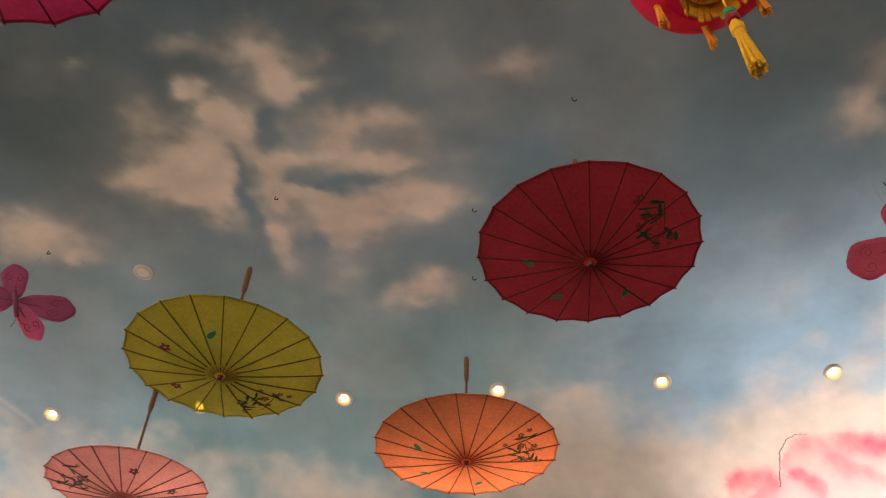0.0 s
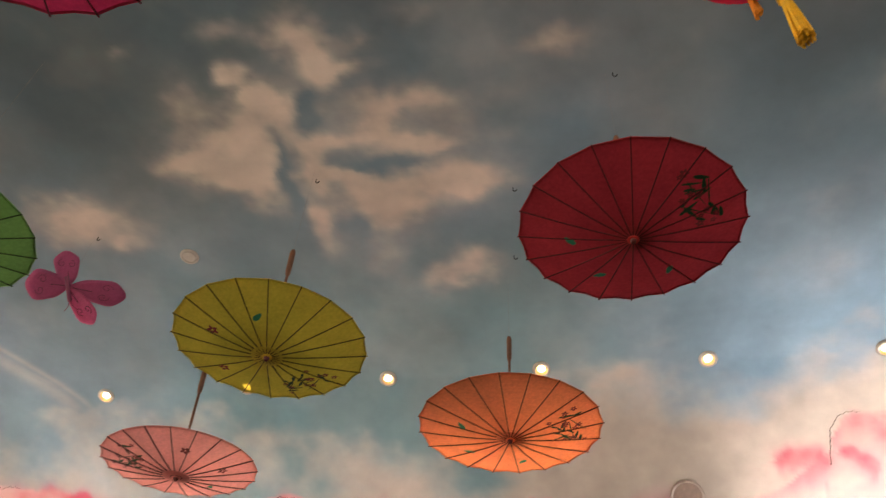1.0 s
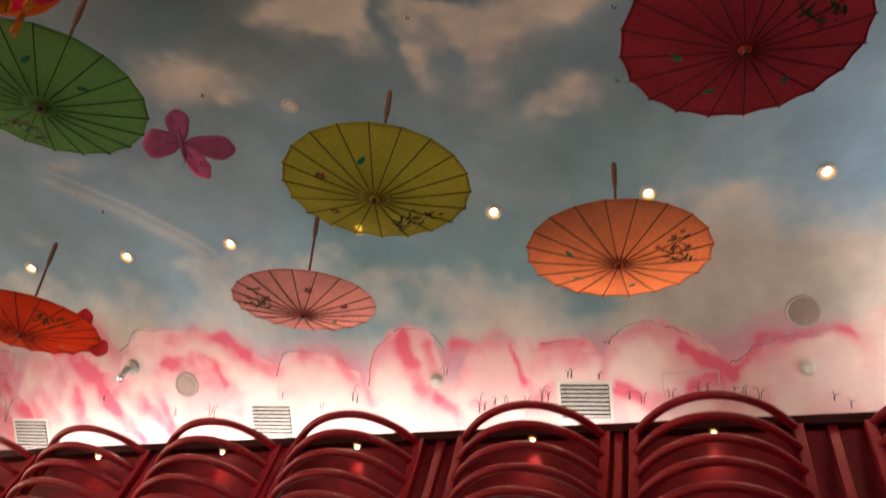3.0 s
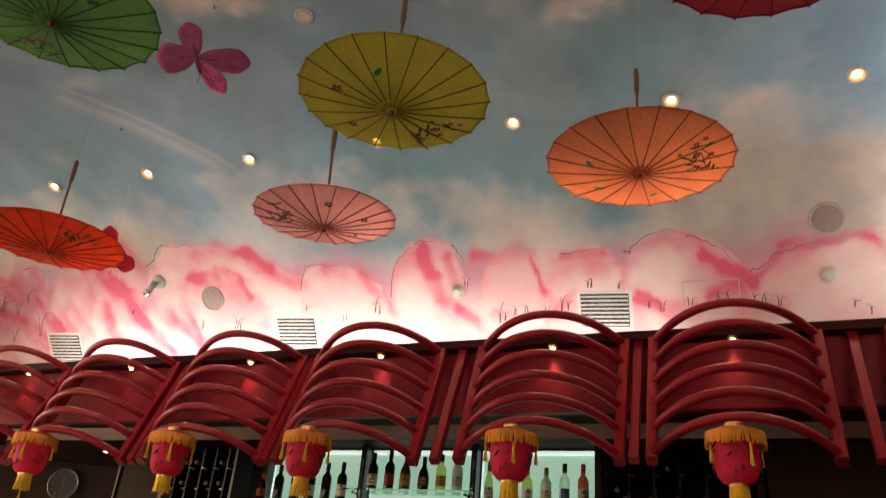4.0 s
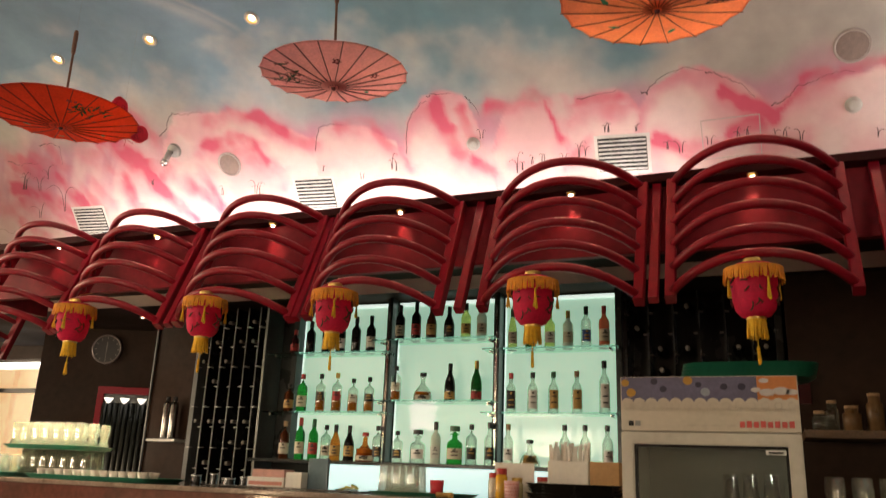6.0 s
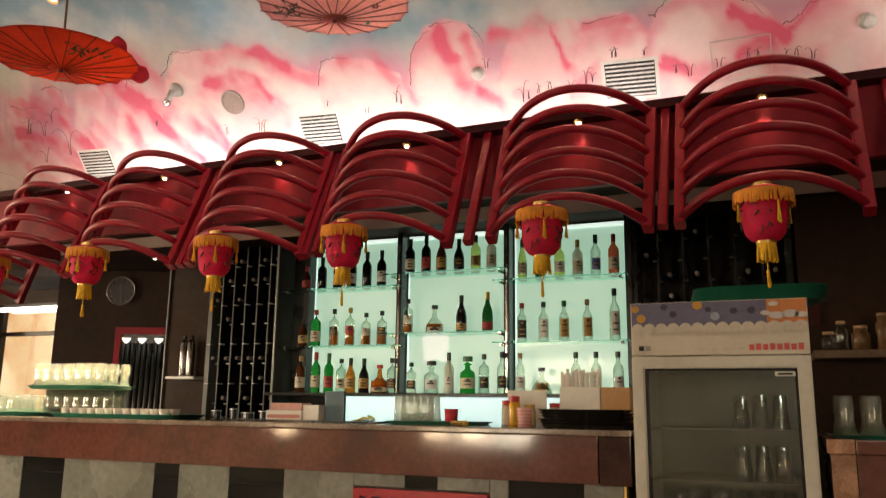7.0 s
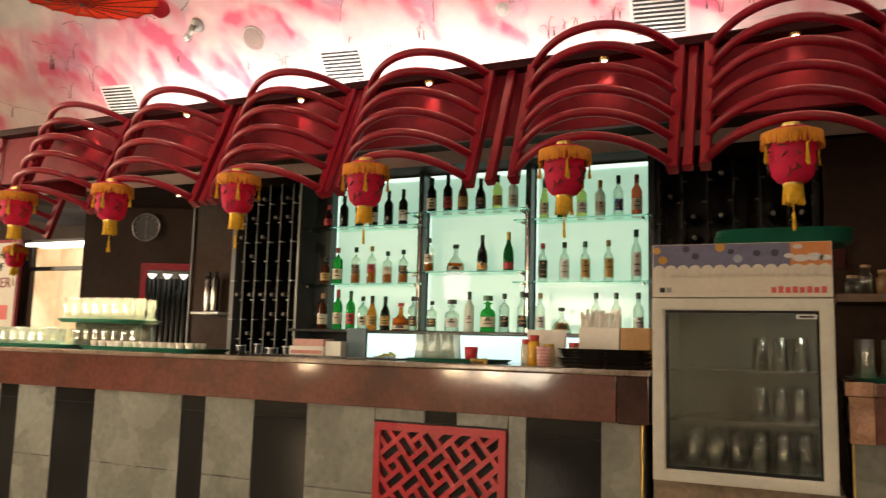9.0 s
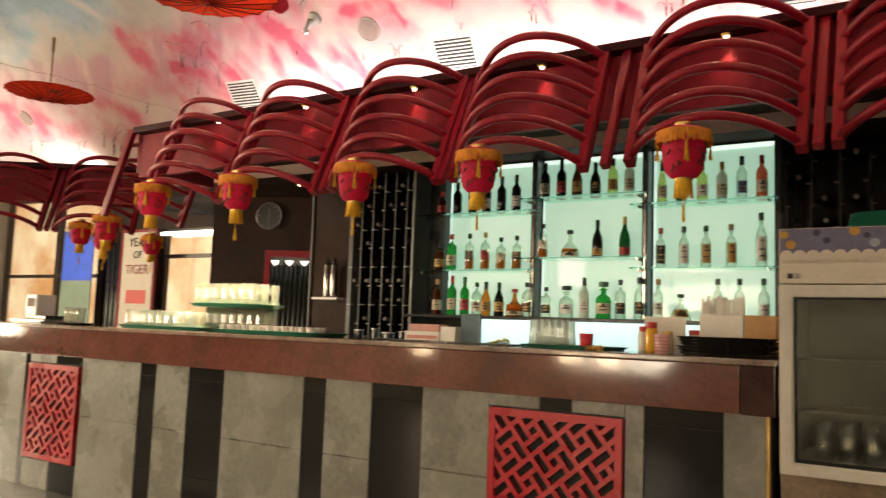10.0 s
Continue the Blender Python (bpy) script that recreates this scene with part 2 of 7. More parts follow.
def ring_frame(x0, x1, z0, z1, bx, bz, y0, y1, bevel=0.0):
    """A rectangular frame in one piece, standing in the xz plane."""
    bm = bmesh.new()
    o = [(x0, z0), (x1, z0), (x1, z1), (x0, z1)]
    i = [(x0 + bx, z0 + bz), (x1 - bx, z0 + bz), (x1 - bx, z1 - bz), (x0 + bx, z1 - bz)]
    vs = [[bm.verts.new((x, y, z)) for x, z in c] for c, y in ((o, y0), (i, y0), (i, y1), (o, y1))]
    for a, b in zip(vs, vs[1:] + vs[:1]):
        for k in range(4):
            bm.faces.new((a[k], a[(k + 1) % 4], b[(k + 1) % 4], b[k]))
    if bevel:
        bmesh.ops.bevel(bm, geom=[e for e in bm.edges if abs(e.verts[0].co.y - e.verts[1].co.y) < 1e-6 and e.verts[0].co.y < (y0 + y1) / 2 and (e.verts[0].co.x == e.verts[1].co.x or e.verts[0].co.z == e.verts[1].co.z)], offset=bevel, segments=2, affect="EDGES")
    return bm


def thing(name, label, category, group="", kind="", at=(0, 0, 0)):
    e = new(name)
    e.empty_display_size = 0.05
    e.matrix_world = Matrix.Translation(at)
    return tagged(e, label, category, group, kind)


def structure(name, bm, material, label, category):
    return tagged(link(name, bm, material), label, category, kind="structure")

# ---------------------------------------------------------------- ceiling: a painted sky that curves down into coves
PROFILE = [(-6, 4.2), (2.0, 4.2), (2.65, 4.16), (3.2, 4.10), (3.6, 4.0), (3.9, 3.80), (4.2, 3.51), (4.5, 3.185), (4.8, 2.82), (5.05, 2.5)]
PY, PZ = np.array(PROFILE).T


def cove(d):
    """Height of the ceiling at the depth d behind the room's side of the fascia."""
    return np.interp(d, PY, PZ) * 0.5 + 0.25 * (np.interp(d - 0.12, PY, PZ) + np.interp(d + 0.12, PY, PZ))


def depth(x, y):
    return np.maximum(y, 3.65 + (x - P_L.x) * BACK_L.x + (y - P_L.y) * BACK_L.y)


def ceil_z(x, y):
    return float(cove(depth(np.array(float(x)), np.array(float(y)))))


def ceiling_grid(x0, x1, y0, y1, step):
    xs = np.concatenate([np.arange(x0, -7.5, 0.04), np.arange(-7.5, 2.2, step), np.arange(2.2, x1 + 0.02, 0.04)])
    ys = np.concatenate([np.arange(y0, 1.0, 0.04), np.arange(1.0, 3.4, 0.018), np.arange(3.4, 4.7, 0.011), np.arange(4.7, y1 + 0.02, 0.03)])
    nx, ny = len(xs), len(ys)
    X, Y = np.meshgrid(xs, ys)
    D = depth(X, Y)
    Z = cove(D)
    co = np.stack([X, Y, Z], -1).reshape(-1, 3)
    idx = np.arange(nx * ny).reshape(ny, nx)
    quads = np.stack([idx[:-1, :-1], idx[1:, :-1], idx[1:, 1:], idx[:-1, 1:]], -1).reshape(-1, 4)
    keep = D.reshape(-1)[quads].min(1) < 5.05
    me = bpy.data.meshes.new("ceiling")
    me.from_pydata(co.tolist(), [], quads[keep].tolist())
    for p in me.polygons:
        p.use_smooth = True
    return me, X.ravel(), Y.ravel(), D.ravel()


def lattice_noise(u, v, seed):
    """Smooth value noise in -1..1."""
    g = np.random.RandomState(seed).uniform(-1, 1, (64, 64))
    iu, iv = np.floor(u).astype(int), np.floor(v).astype(int)
    fu, fv = u - iu, v - iv
    fu, fv = fu * fu * (3 - 2 * fu), fv * fv * (3 - 2 * fv)
    a, b = g[iu % 64, iv % 64], g[(iu + 1) % 64, iv % 64]
    c, d = g[iu % 64, (iv + 1) % 64], g[(iu + 1) % 64, (iv + 1) % 64]
    return (a * (1 - fu) + b * fu) * (1 - fv) + (c * (1 - fu) + d * fu) * fv


def fbm(u, v, seed, octaves=4):
    return sum(lattice_noise(u * 2 ** k, v * 2 ** k, seed + k) * 0.5 ** k for k in range(octaves))


def step(a, b, x):
    t = np.clip((x - a) / (b - a), 0, 1)
    return t * t * (3 - 2 * t)


# airbrushed clouds and the blue gaps between them: x, y, half sizes, weight
CLOUDS = [(-1.53, 2.03, 0.185, 0.137, 1.00), (-1.68, 2.14, 0.162, 0.0876, 0.9), (-1.27, 1.87, 0.106, 0.115, 1.00), (-1.28, 1.74, 0.0502, 0.067, 0.9), (-1.65, 1.77, 0.0962, 0.113, 0.45), (-1.45, 2.33, 0.0616, 0.112, 0.75), (-1.36, 1.64, 0.0533, 0.0405, 0.8), (-1.51, 2.19, 0.123, 0.0804, 0.8), (-1.86, 2.12, 0.0945, 0.0621, 0.4), (-1.07, 1.46, 0.0792, 0.0932, 0.95), (-1.03, 1.61, 0.0772, 0.0886, 1.00), (-0.994, 1.74, 0.0587, 0.0656, 0.95), (-0.873, 1.68, 0.0812, 0.0394, 0.8), (-0.799, 1.55, 0.0703, 0.0384, 0.4), (-1.37, 1.43, 0.0981, 0.0534, 0.4), (-1.84, 1.45, 0.0607, 0.0381, 0.35), (-0.594, 1.48, 0.16, 0.072, 0.35), (-0.683, 1.35, 0.156, 0.046, 0.3)]
CLOUDS += [(-1.19, 1.52, 0.0469, 0.0454, 0.5), (-1.05, 2.04, 0.0937, 0.0607, 1.00), (-1.12, 2.21, 0.0511, 0.143, 1.00), (-1.22, 2.51, 0.0626, 0.137, 0.9), (-1.03, 2.25, 0.134, 0.028, 0.7), (-0.797, 1.99, 0.107, 0.0895, 0.9), (-0.585, 2.12, 0.143, 0.0427, 0.9), (-0.479, 1.98, 0.0954, 0.0875, 0.5), (-0.904, 2.37, 0.136, 0.0987, 0.95), (-0.591, 2.33, 0.161, 0.0765, 1.00), (-0.419, 2.36, 0.121, 0.0769, 0.95), (-0.753, 2.46, 0.166, 0.0866, 0.75), (-0.935, 2.66, 0.114, 0.21, 0.4), (-0.553, 1.85, 0.0985, 0.0572, 0.45), (-0.732, 1.87, 0.137, 0.0572, 0.6), (-0.474, 2.86, 0.122, 0.097, 1.05), (-0.633, 2.93, 0.0945, 0.0677, 0.6), (0.0273, 1.65, 0.167, 0.0569, 0.65)]
CLOUDS += [(-2.40, 2.40, 0.304, 0.143, 0.55), (-2.22, 2.47, 0.117, 0.105, 0.3), (1.46, 2.10, 0.115, 0.101, 0.8), (1.52, 1.90, 0.103, 0.16, 0.6), (1.25, 2.65, 0.105, 0.108, 0.25), (1.28, 3.07, 0.119, 0.165, 0.3), (1.50, 3.40, 0.098, 0.0508, 0.45), (0.438, 3.45, 0.0911, 0.0537, 0.2), (-0.157, 2.01, 0.15, 0.227, 0.12), (-1.29, 2.18, 0.032, 0.245, -0.6), (-0.781, 2.20, 0.146, 0.0454, -0.55), (-1.12, 1.90, 0.0507, 0.0754, -0.6), (-1.02, 2.51, 0.0448, 0.138, -0.3), (-0.671, 1.94, 0.0401, 0.0868, -0.3), (-2.47, 2.40, 0.216, 0.12, 0.6), (-2.61, 2.24, 0.09, 0.0811, 0.35), (-3.63, 2.83, 0.168, 0.0762, 0.5), (-4.28, 3.34, 0.129, 0.0926, 0.3)]
CLOUDS += [(-0.75, 2.15, 0.42, 0.34, 0.34), (-1.52, 2.05, 0.34, 0.28, 0.26), (-1.0, 1.55, 0.26, 0.20, 0.22)]
# painted peaks, back to front: points x, y of each outline
ROCKS = [
    ((-4.12, 4.40), (-3.97, 4.16), (-3.82, 4.04), (-3.54, 4.04), (-3.23, 4.08), (-3.00, 4.17), (-2.75, 4.27), (-2.56, 4.42)),
    ((-2.82, 4.46), (-2.71, 4.24), (-2.59, 4.20), (-2.32, 4.23), (-2.15, 4.31), (-2.10, 4.47)),
    ((-1.56, 4.47), (-1.48, 4.34), (-1.37, 4.25), (-1.23, 4.21), (-1.09, 4.21), (-0.96, 4.24), (-0.88, 4.41)),
    ((-1.05, 4.45), (-0.94, 4.25), (-0.78, 4.24), (-0.63, 4.23), (-0.59, 4.30), (-0.59, 4.45)),
    ((-2.16, 4.49), (-2.05, 4.26), (-1.92, 4.17), (-1.77, 4.13), (-1.61, 4.17), (-1.55, 4.29), (-1.56, 4.42)),
    ((-0.64, 4.47), (-0.56, 4.31), (-0.45, 4.22), (-0.33, 4.18), (-0.20, 4.20), (-0.02, 4.28), (0.11, 4.37), (0.14, 4.52)),
    ((0.05, 4.51), (0.12, 4.40), (0.24, 4.32), (0.39, 4.29), (0.56, 4.28), (0.73, 4.28), (1.38, 4.02), (1.78, 4.20)),
    ((1.28, 4.13), (1.31, 3.95), (1.38, 3.87), (1.62, 3.86), (1.83, 3.90), (2.33, 4.00))]
# crimson washes: from, to, half width, strength
WASHES = [(-3.56, 4.07, -3.11, 4.11, 0.0338, 0.55), (-3.15, 4.10, -2.96, 4.19, 0.0347, 0.7), (-2.96, 4.19, -2.77, 4.28, 0.029, 0.4), (-3.63, 4.21, -3.38, 4.19, 0.0317, 0.6), (-3.40, 4.19, -3.22, 4.25, 0.0336, 0.9), (-3.22, 4.25, -3.18, 4.33, 0.026, 0.8), (-3.16, 4.34, -3.07, 4.45, 0.0332, 0.45), (-3.69, 4.27, -3.66, 4.36, 0.0323, 0.25), (-2.53, 4.22, -2.29, 4.25, 0.0282, 0.45), (-2.29, 4.26, -2.14, 4.35, 0.0295, 0.55), (-2.16, 4.36, -2.12, 4.45, 0.0272, 0.6), (-1.82, 4.19, -1.78, 4.29, 0.0414, 0.9), (-1.78, 4.28, -1.76, 4.40, 0.0371, 0.7), (-1.66, 4.23, -1.63, 4.34, 0.0284, 0.5), (-1.49, 4.22, -1.19, 4.21, 0.0246, 0.5)]
WASHES += [(-1.25, 4.22, -1.09, 4.24, 0.0244, 0.55), (-1.14, 4.25, -1.09, 4.33, 0.0151, 1.00), (-1.09, 4.32, -1.06, 4.40, 0.0167, 0.8), (-0.917, 4.26, -0.668, 4.25, 0.0273, 0.6), (-0.919, 4.32, -0.696, 4.31, 0.047, 0.35), (-0.107, 4.28, 0.00152, 4.35, 0.0229, 0.9), (-0.00406, 4.34, 0.141, 4.40, 0.0273, 0.8), (-0.0693, 4.30, 0.0283, 4.38, 0.0405, 0.4), (0.149, 4.38, 0.3, 4.31, 0.0173, 0.5), (0.301, 4.30, 0.501, 4.27, 0.0196, 0.5), (0.501, 4.25, 0.767, 4.27, 0.0238, 0.7), (-0.482, 4.43, -0.357, 4.47, 0.0254, 0.85), (-0.376, 4.49, -0.285, 4.53, 0.0223, 0.45), (-0.325, 4.47, -0.201, 4.50, 0.0333, 0.4), (-0.103, 4.47, 0.0699, 4.43, 0.0326, 0.55)]
WASHES += [(-1.68, 4.44, -1.56, 4.50, 0.0249, 0.7), (-1.41, 4.48, -1.26, 4.50, 0.0272, 0.3), (-1.01, 4.49, -0.887, 4.42, 0.0235, 0.35), (-0.666, 4.43, -0.622, 4.47, 0.0201, 0.35), (0.0771, 4.51, 0.288, 4.49, 0.0342, 0.3), (-4.55, 4.08, -4.31, 4.16, 0.0386, 0.75), (-4.37, 4.14, -4.26, 4.25, 0.071, 1.00), (-4.28, 4.25, -4.22, 4.34, 0.0458, 1.00), (-4.19, 4.37, -4.04, 4.49, 0.0413, 1.00), (-4.05, 4.49, -3.95, 4.58, 0.032, 1.00), (-4.17, 3.95, -4.03, 4.13, 0.0419, 0.5), (-4.11, 4.35, -3.93, 4.29, 0.0332, 0.45), (-5.20, 4.22, -5.04, 4.32, 0.0387, 0.6), (-5.04, 4.32, -4.91, 4.45, 0.0414, 0.8), (-5.03, 4.09, -4.99, 4.22, 0.0567, 0.35)]
WASHES += [(-4.56, 4.09, -4.55, 4.25, 0.0316, 0.4), (-4.46, 4.33, -4.46, 4.47, 0.0425, 0.45), (-4.00, 4.32, -3.84, 4.41, 0.0496, 0.5), (-3.84, 4.41, -3.68, 4.53, 0.0329, 0.55), (-5.48, 4.17, -5.22, 4.24, 0.0427, 0.5), (-5.59, 4.29, -5.38, 4.37, 0.0425, 0.75), (-5.58, 4.40, -5.19, 4.46, 0.0424, 0.5), (-5.36, 4.43, -5.12, 4.53, 0.0422, 0.45), (-5.64, 4.49, -5.46, 4.59, 0.0468, 0.5), (-4.89, 4.36, -4.78, 4.46, 0.0367, 0.4), (-5.96, 4.05, -5.87, 4.19, 0.0662, 0.8), (-5.85, 4.11, -5.85, 4.31, 0.0766, 0.7), (-5.50, 4.13, -5.09, 4.20, 0.0431, 0.5), (-5.23, 4.17, -5.12, 4.28, 0.058, 0.65), (-5.09, 4.28, -4.91, 4.48, 0.0473, 0.85)]
WASHES += [(-5.33, 4.37, -5.08, 4.49, 0.0474, 0.6), (-5.28, 4.45, -5.23, 4.55, 0.044, 0.5), (-4.45, 4.34, -4.44, 4.47, 0.0475, 0.5), (-4.78, 4.16, -4.54, 4.23, 0.044, 0.35), (-5.56, 4.24, -5.39, 4.39, 0.079, 0.35), (-6.06, 4.03, -5.48, 4.11, 0.0352, 0.3), (-4.76, 4.33, -4.67, 4.44, 0.0489, 0.3), (-6.09, 4.37, -6.81, 4.41, 0.0577, 0.35), (-8.36, 4.34, -7.86, 4.41, 0.0727, 0.6), (-8.37, 4.46, -7.77, 4.48, 0.0995, 0.7), (-7.75, 4.44, -7.63, 4.52, 0.0692, 0.4), (-6.73, 4.42, -6.41, 4.53, 0.0744, 0.6), (-6.47, 4.58, -6.41, 4.72, 0.0595, 0.4), (-7.49, 4.57, -7.16, 4.53, 0.0584, 0.5), (-6.05, 4.34, -5.54, 4.42, 0.0578, 0.4)]
WASHES += [(-5.61, 4.42, -5.33, 4.50, 0.0507, 0.35), (-7.70, 4.57, -7.48, 4.63, 0.0757, 0.4), (-7.20, 4.42, -6.95, 4.55, 0.1, 0.3), (-6.87, 4.59, -6.44, 4.66, 0.0914, 0.35), (-3.72, 4.36, -3.67, 4.51, 0.0361, 0.6), (-3.37, 4.22, -3.12, 4.37, 0.0464, 0.5), (-3.48, 4.24, -3.19, 4.26, 0.0388, 0.4), (1.47, 3.91, 1.67, 4.01, 0.0391, 0.6), (1.65, 3.90, 1.87, 3.92, 0.0452, 0.7), (1.67, 4.01, 1.84, 4.05, 0.0287, 0.5), (1.06, 4.08, 1.27, 4.06, 0.0366, 0.55), (1.39, 4.04, 1.51, 4.10, 0.0211, 0.5)]
# ink outlines along the crests
CRESTS = [
    ((-3.98, 4.14), (-3.90, 4.10), (-3.84, 4.05), (-3.79, 4.03), (-3.70, 4.05), (-3.61, 4.03), (-3.54, 4.04)),
    ((-2.76, 4.32), (-2.72, 4.25), (-2.68, 4.21), (-2.59, 4.20), (-2.48, 4.21)),
    ((-2.10, 4.39), (-2.08, 4.32), (-2.04, 4.25), (-1.98, 4.20), (-1.92, 4.17), (-1.87, 4.15)),
    ((-1.87, 4.14), (-1.84, 4.13), (-1.77, 4.13), (-1.69, 4.14)),
    ((-1.62, 4.16), (-1.57, 4.21), (-1.55, 4.28)),
    ((-0.56, 4.25), (-0.53, 4.27), (-0.52, 4.25), (-0.45, 4.21), (-0.33, 4.18), (-0.27, 4.18), (-0.20, 4.20)),
    ((-0.20, 4.21), (-0.11, 4.23), (-0.02, 4.28), (0.06, 4.34)),
    ((0.13, 4.37), (0.19, 4.37), (0.26, 4.32), (0.39, 4.29), (0.56, 4.28)),
    ((1.30, 4.09), (1.31, 3.95), (1.36, 3.89), (1.42, 3.87), (1.47, 3.88)),
    ((-0.93, 4.24), (-0.82, 4.24), (-0.67, 4.23)),
    ((-5.51, 4.14), (-5.45, 4.17), (-5.36, 4.18), (-5.18, 4.18)),
    ((-5.12, 4.09), (-5.02, 4.08), (-4.93, 4.11), (-4.99, 4.22)),
    ((-7.84, 4.02), (-7.42, 4.13), (-6.76, 4.30), (-6.21, 4.47), (-5.71, 4.58))]
# curled grasses: foot, growth, curl
TUFTS = [(-5.32, 4.34, 0.0696, -0.0985, 0.0978, 0.0032), (-5.17, 4.47, 0.125, -0.19, -0.194, -0.00789), (-5.19, 4.28, 0.0606, -0.0884, 0.0886, 0.00408), (-4.95, 4.55, 0.0383, -0.0623, 0.063, 0.00203), (-4.22, 4.39, 0.0195, -0.0353, 0.0356, 0.000249), (-3.62, 4.48, 0.0234, -0.0475, -0.0425, -0.00275), (-3.31, 4.50, 0.034, -0.0749, -0.0672, -0.00387), (-2.23, 4.45, 0.025, -0.0739, 0.063, 0.00384), (-2.20, 4.46, 0.022, -0.066, -0.0574, -0.00149), (-2.46, 4.48, 0.0123, -0.0336, 0.0281, 0.00134), (-1.38, 4.53, 0.0246, -0.101, 0.0816, 0.00362), (-1.34, 4.52, 0.0126, -0.0519, -0.0402, -0.00373), (-1.28, 4.50, 0.0108, -0.0459, 0.0361, 0.00202), (-1.06, 4.50, 0.00977, -0.046, 0.0354, 0.000467), (-0.971, 4.49, 0.0148, -0.0734, 0.0574, 0.00441)]
TUFTS += [(-0.935, 4.49, 0.0125, -0.063, -0.0481, -0.00265), (-0.797, 4.40, 0.00923, -0.0498, 0.0378, -0.000505), (-0.772, 4.40, 0.00794, -0.0434, -0.0335, -0.0025), (-0.611, 4.41, 0.00612, -0.0368, 0.0287, 0.00427), (-0.443, 4.50, 0.00702, -0.0485, -0.0361, -0.000553), (-0.381, 4.52, 0.00998, -0.0725, -0.0534, -0.00568), (-0.0439, 4.49, 0.00523, -0.0509, -0.0373, -0.00164), (0.0032, 4.49, 0.00495, -0.0509, -0.0371, -0.00132), (0.138, 4.51, 0.00373, -0.0479, 0.0329, 9.46e-05), (0.183, 4.51, 0.00464, -0.0592, 0.0426, 0.00339), (0.271, 4.52, 0.00342, -0.05, -0.0358, -0.0031), (-1.56, 4.36, 0.0129, -0.0473, 0.0375, 0.000858), (0.657, 4.54, 0.00193, -0.0393, 0.031, 0.00448), (0.74, 4.57, 0.00128, -0.0511, -0.0367, -0.00357), (-1.19, 4.49, 0.011, -0.0488, -0.0397, -0.00262)]
TUFTS += [(-0.201, 4.50, 0.0044, -0.0357, 0.0276, 0.00184), (-8.33, 4.68, 0.171, -0.111, 0.152, 0.00869), (-8.12, 4.68, 0.175, -0.117, -0.158, -0.0113), (-7.52, 4.73, 0.135, -0.0977, 0.128, 0.00768), (-7.39, 4.70, 0.1, -0.0738, -0.0983, -0.00587), (-7.02, 4.78, 0.275, -0.216, 0.275, 0.0168), (-6.96, 4.76, 0.229, -0.18, -0.232, -0.0158), (-6.88, 4.77, 0.202, -0.161, 0.204, 0.0118), (-6.77, 4.79, 0.154, -0.126, -0.159, -0.0105), (-7.09, 4.72, 0.188, -0.145, -0.19, -0.0119), (-6.59, 4.78, 0.124, -0.104, 0.13, 0.00862), (-6.46, 4.74, 0.163, -0.138, -0.175, -0.0107), (-5.50, 4.32, 0.108, -0.0971, 0.106, 0.0117), (-5.46, 4.32, 0.0845, -0.0765, -0.0872, -0.00806), (-6.22, 4.55, 0.121, -0.102, -0.122, -0.0114)]
TUFTS += [(-5.46, 4.49, 0.105, -0.0981, -0.11, -0.00959), (-4.22, 4.38, 0.0236, -0.0279, -0.0307, -0.00223), (-3.35, 4.49, 0.0534, -0.0804, -0.0775, -0.0095), (-2.75, 4.42, 0.017, -0.0304, 0.0275, 0.00358)]


def rock_edge(X, rock):
    """Depth of a peak's outline at X; far away past its feet."""
    px, pd = np.array(rock).T
    e = np.interp(X, px, pd)
    return e + 9.0 * np.maximum(0, np.maximum(px[0] - X, X - px[-1]))


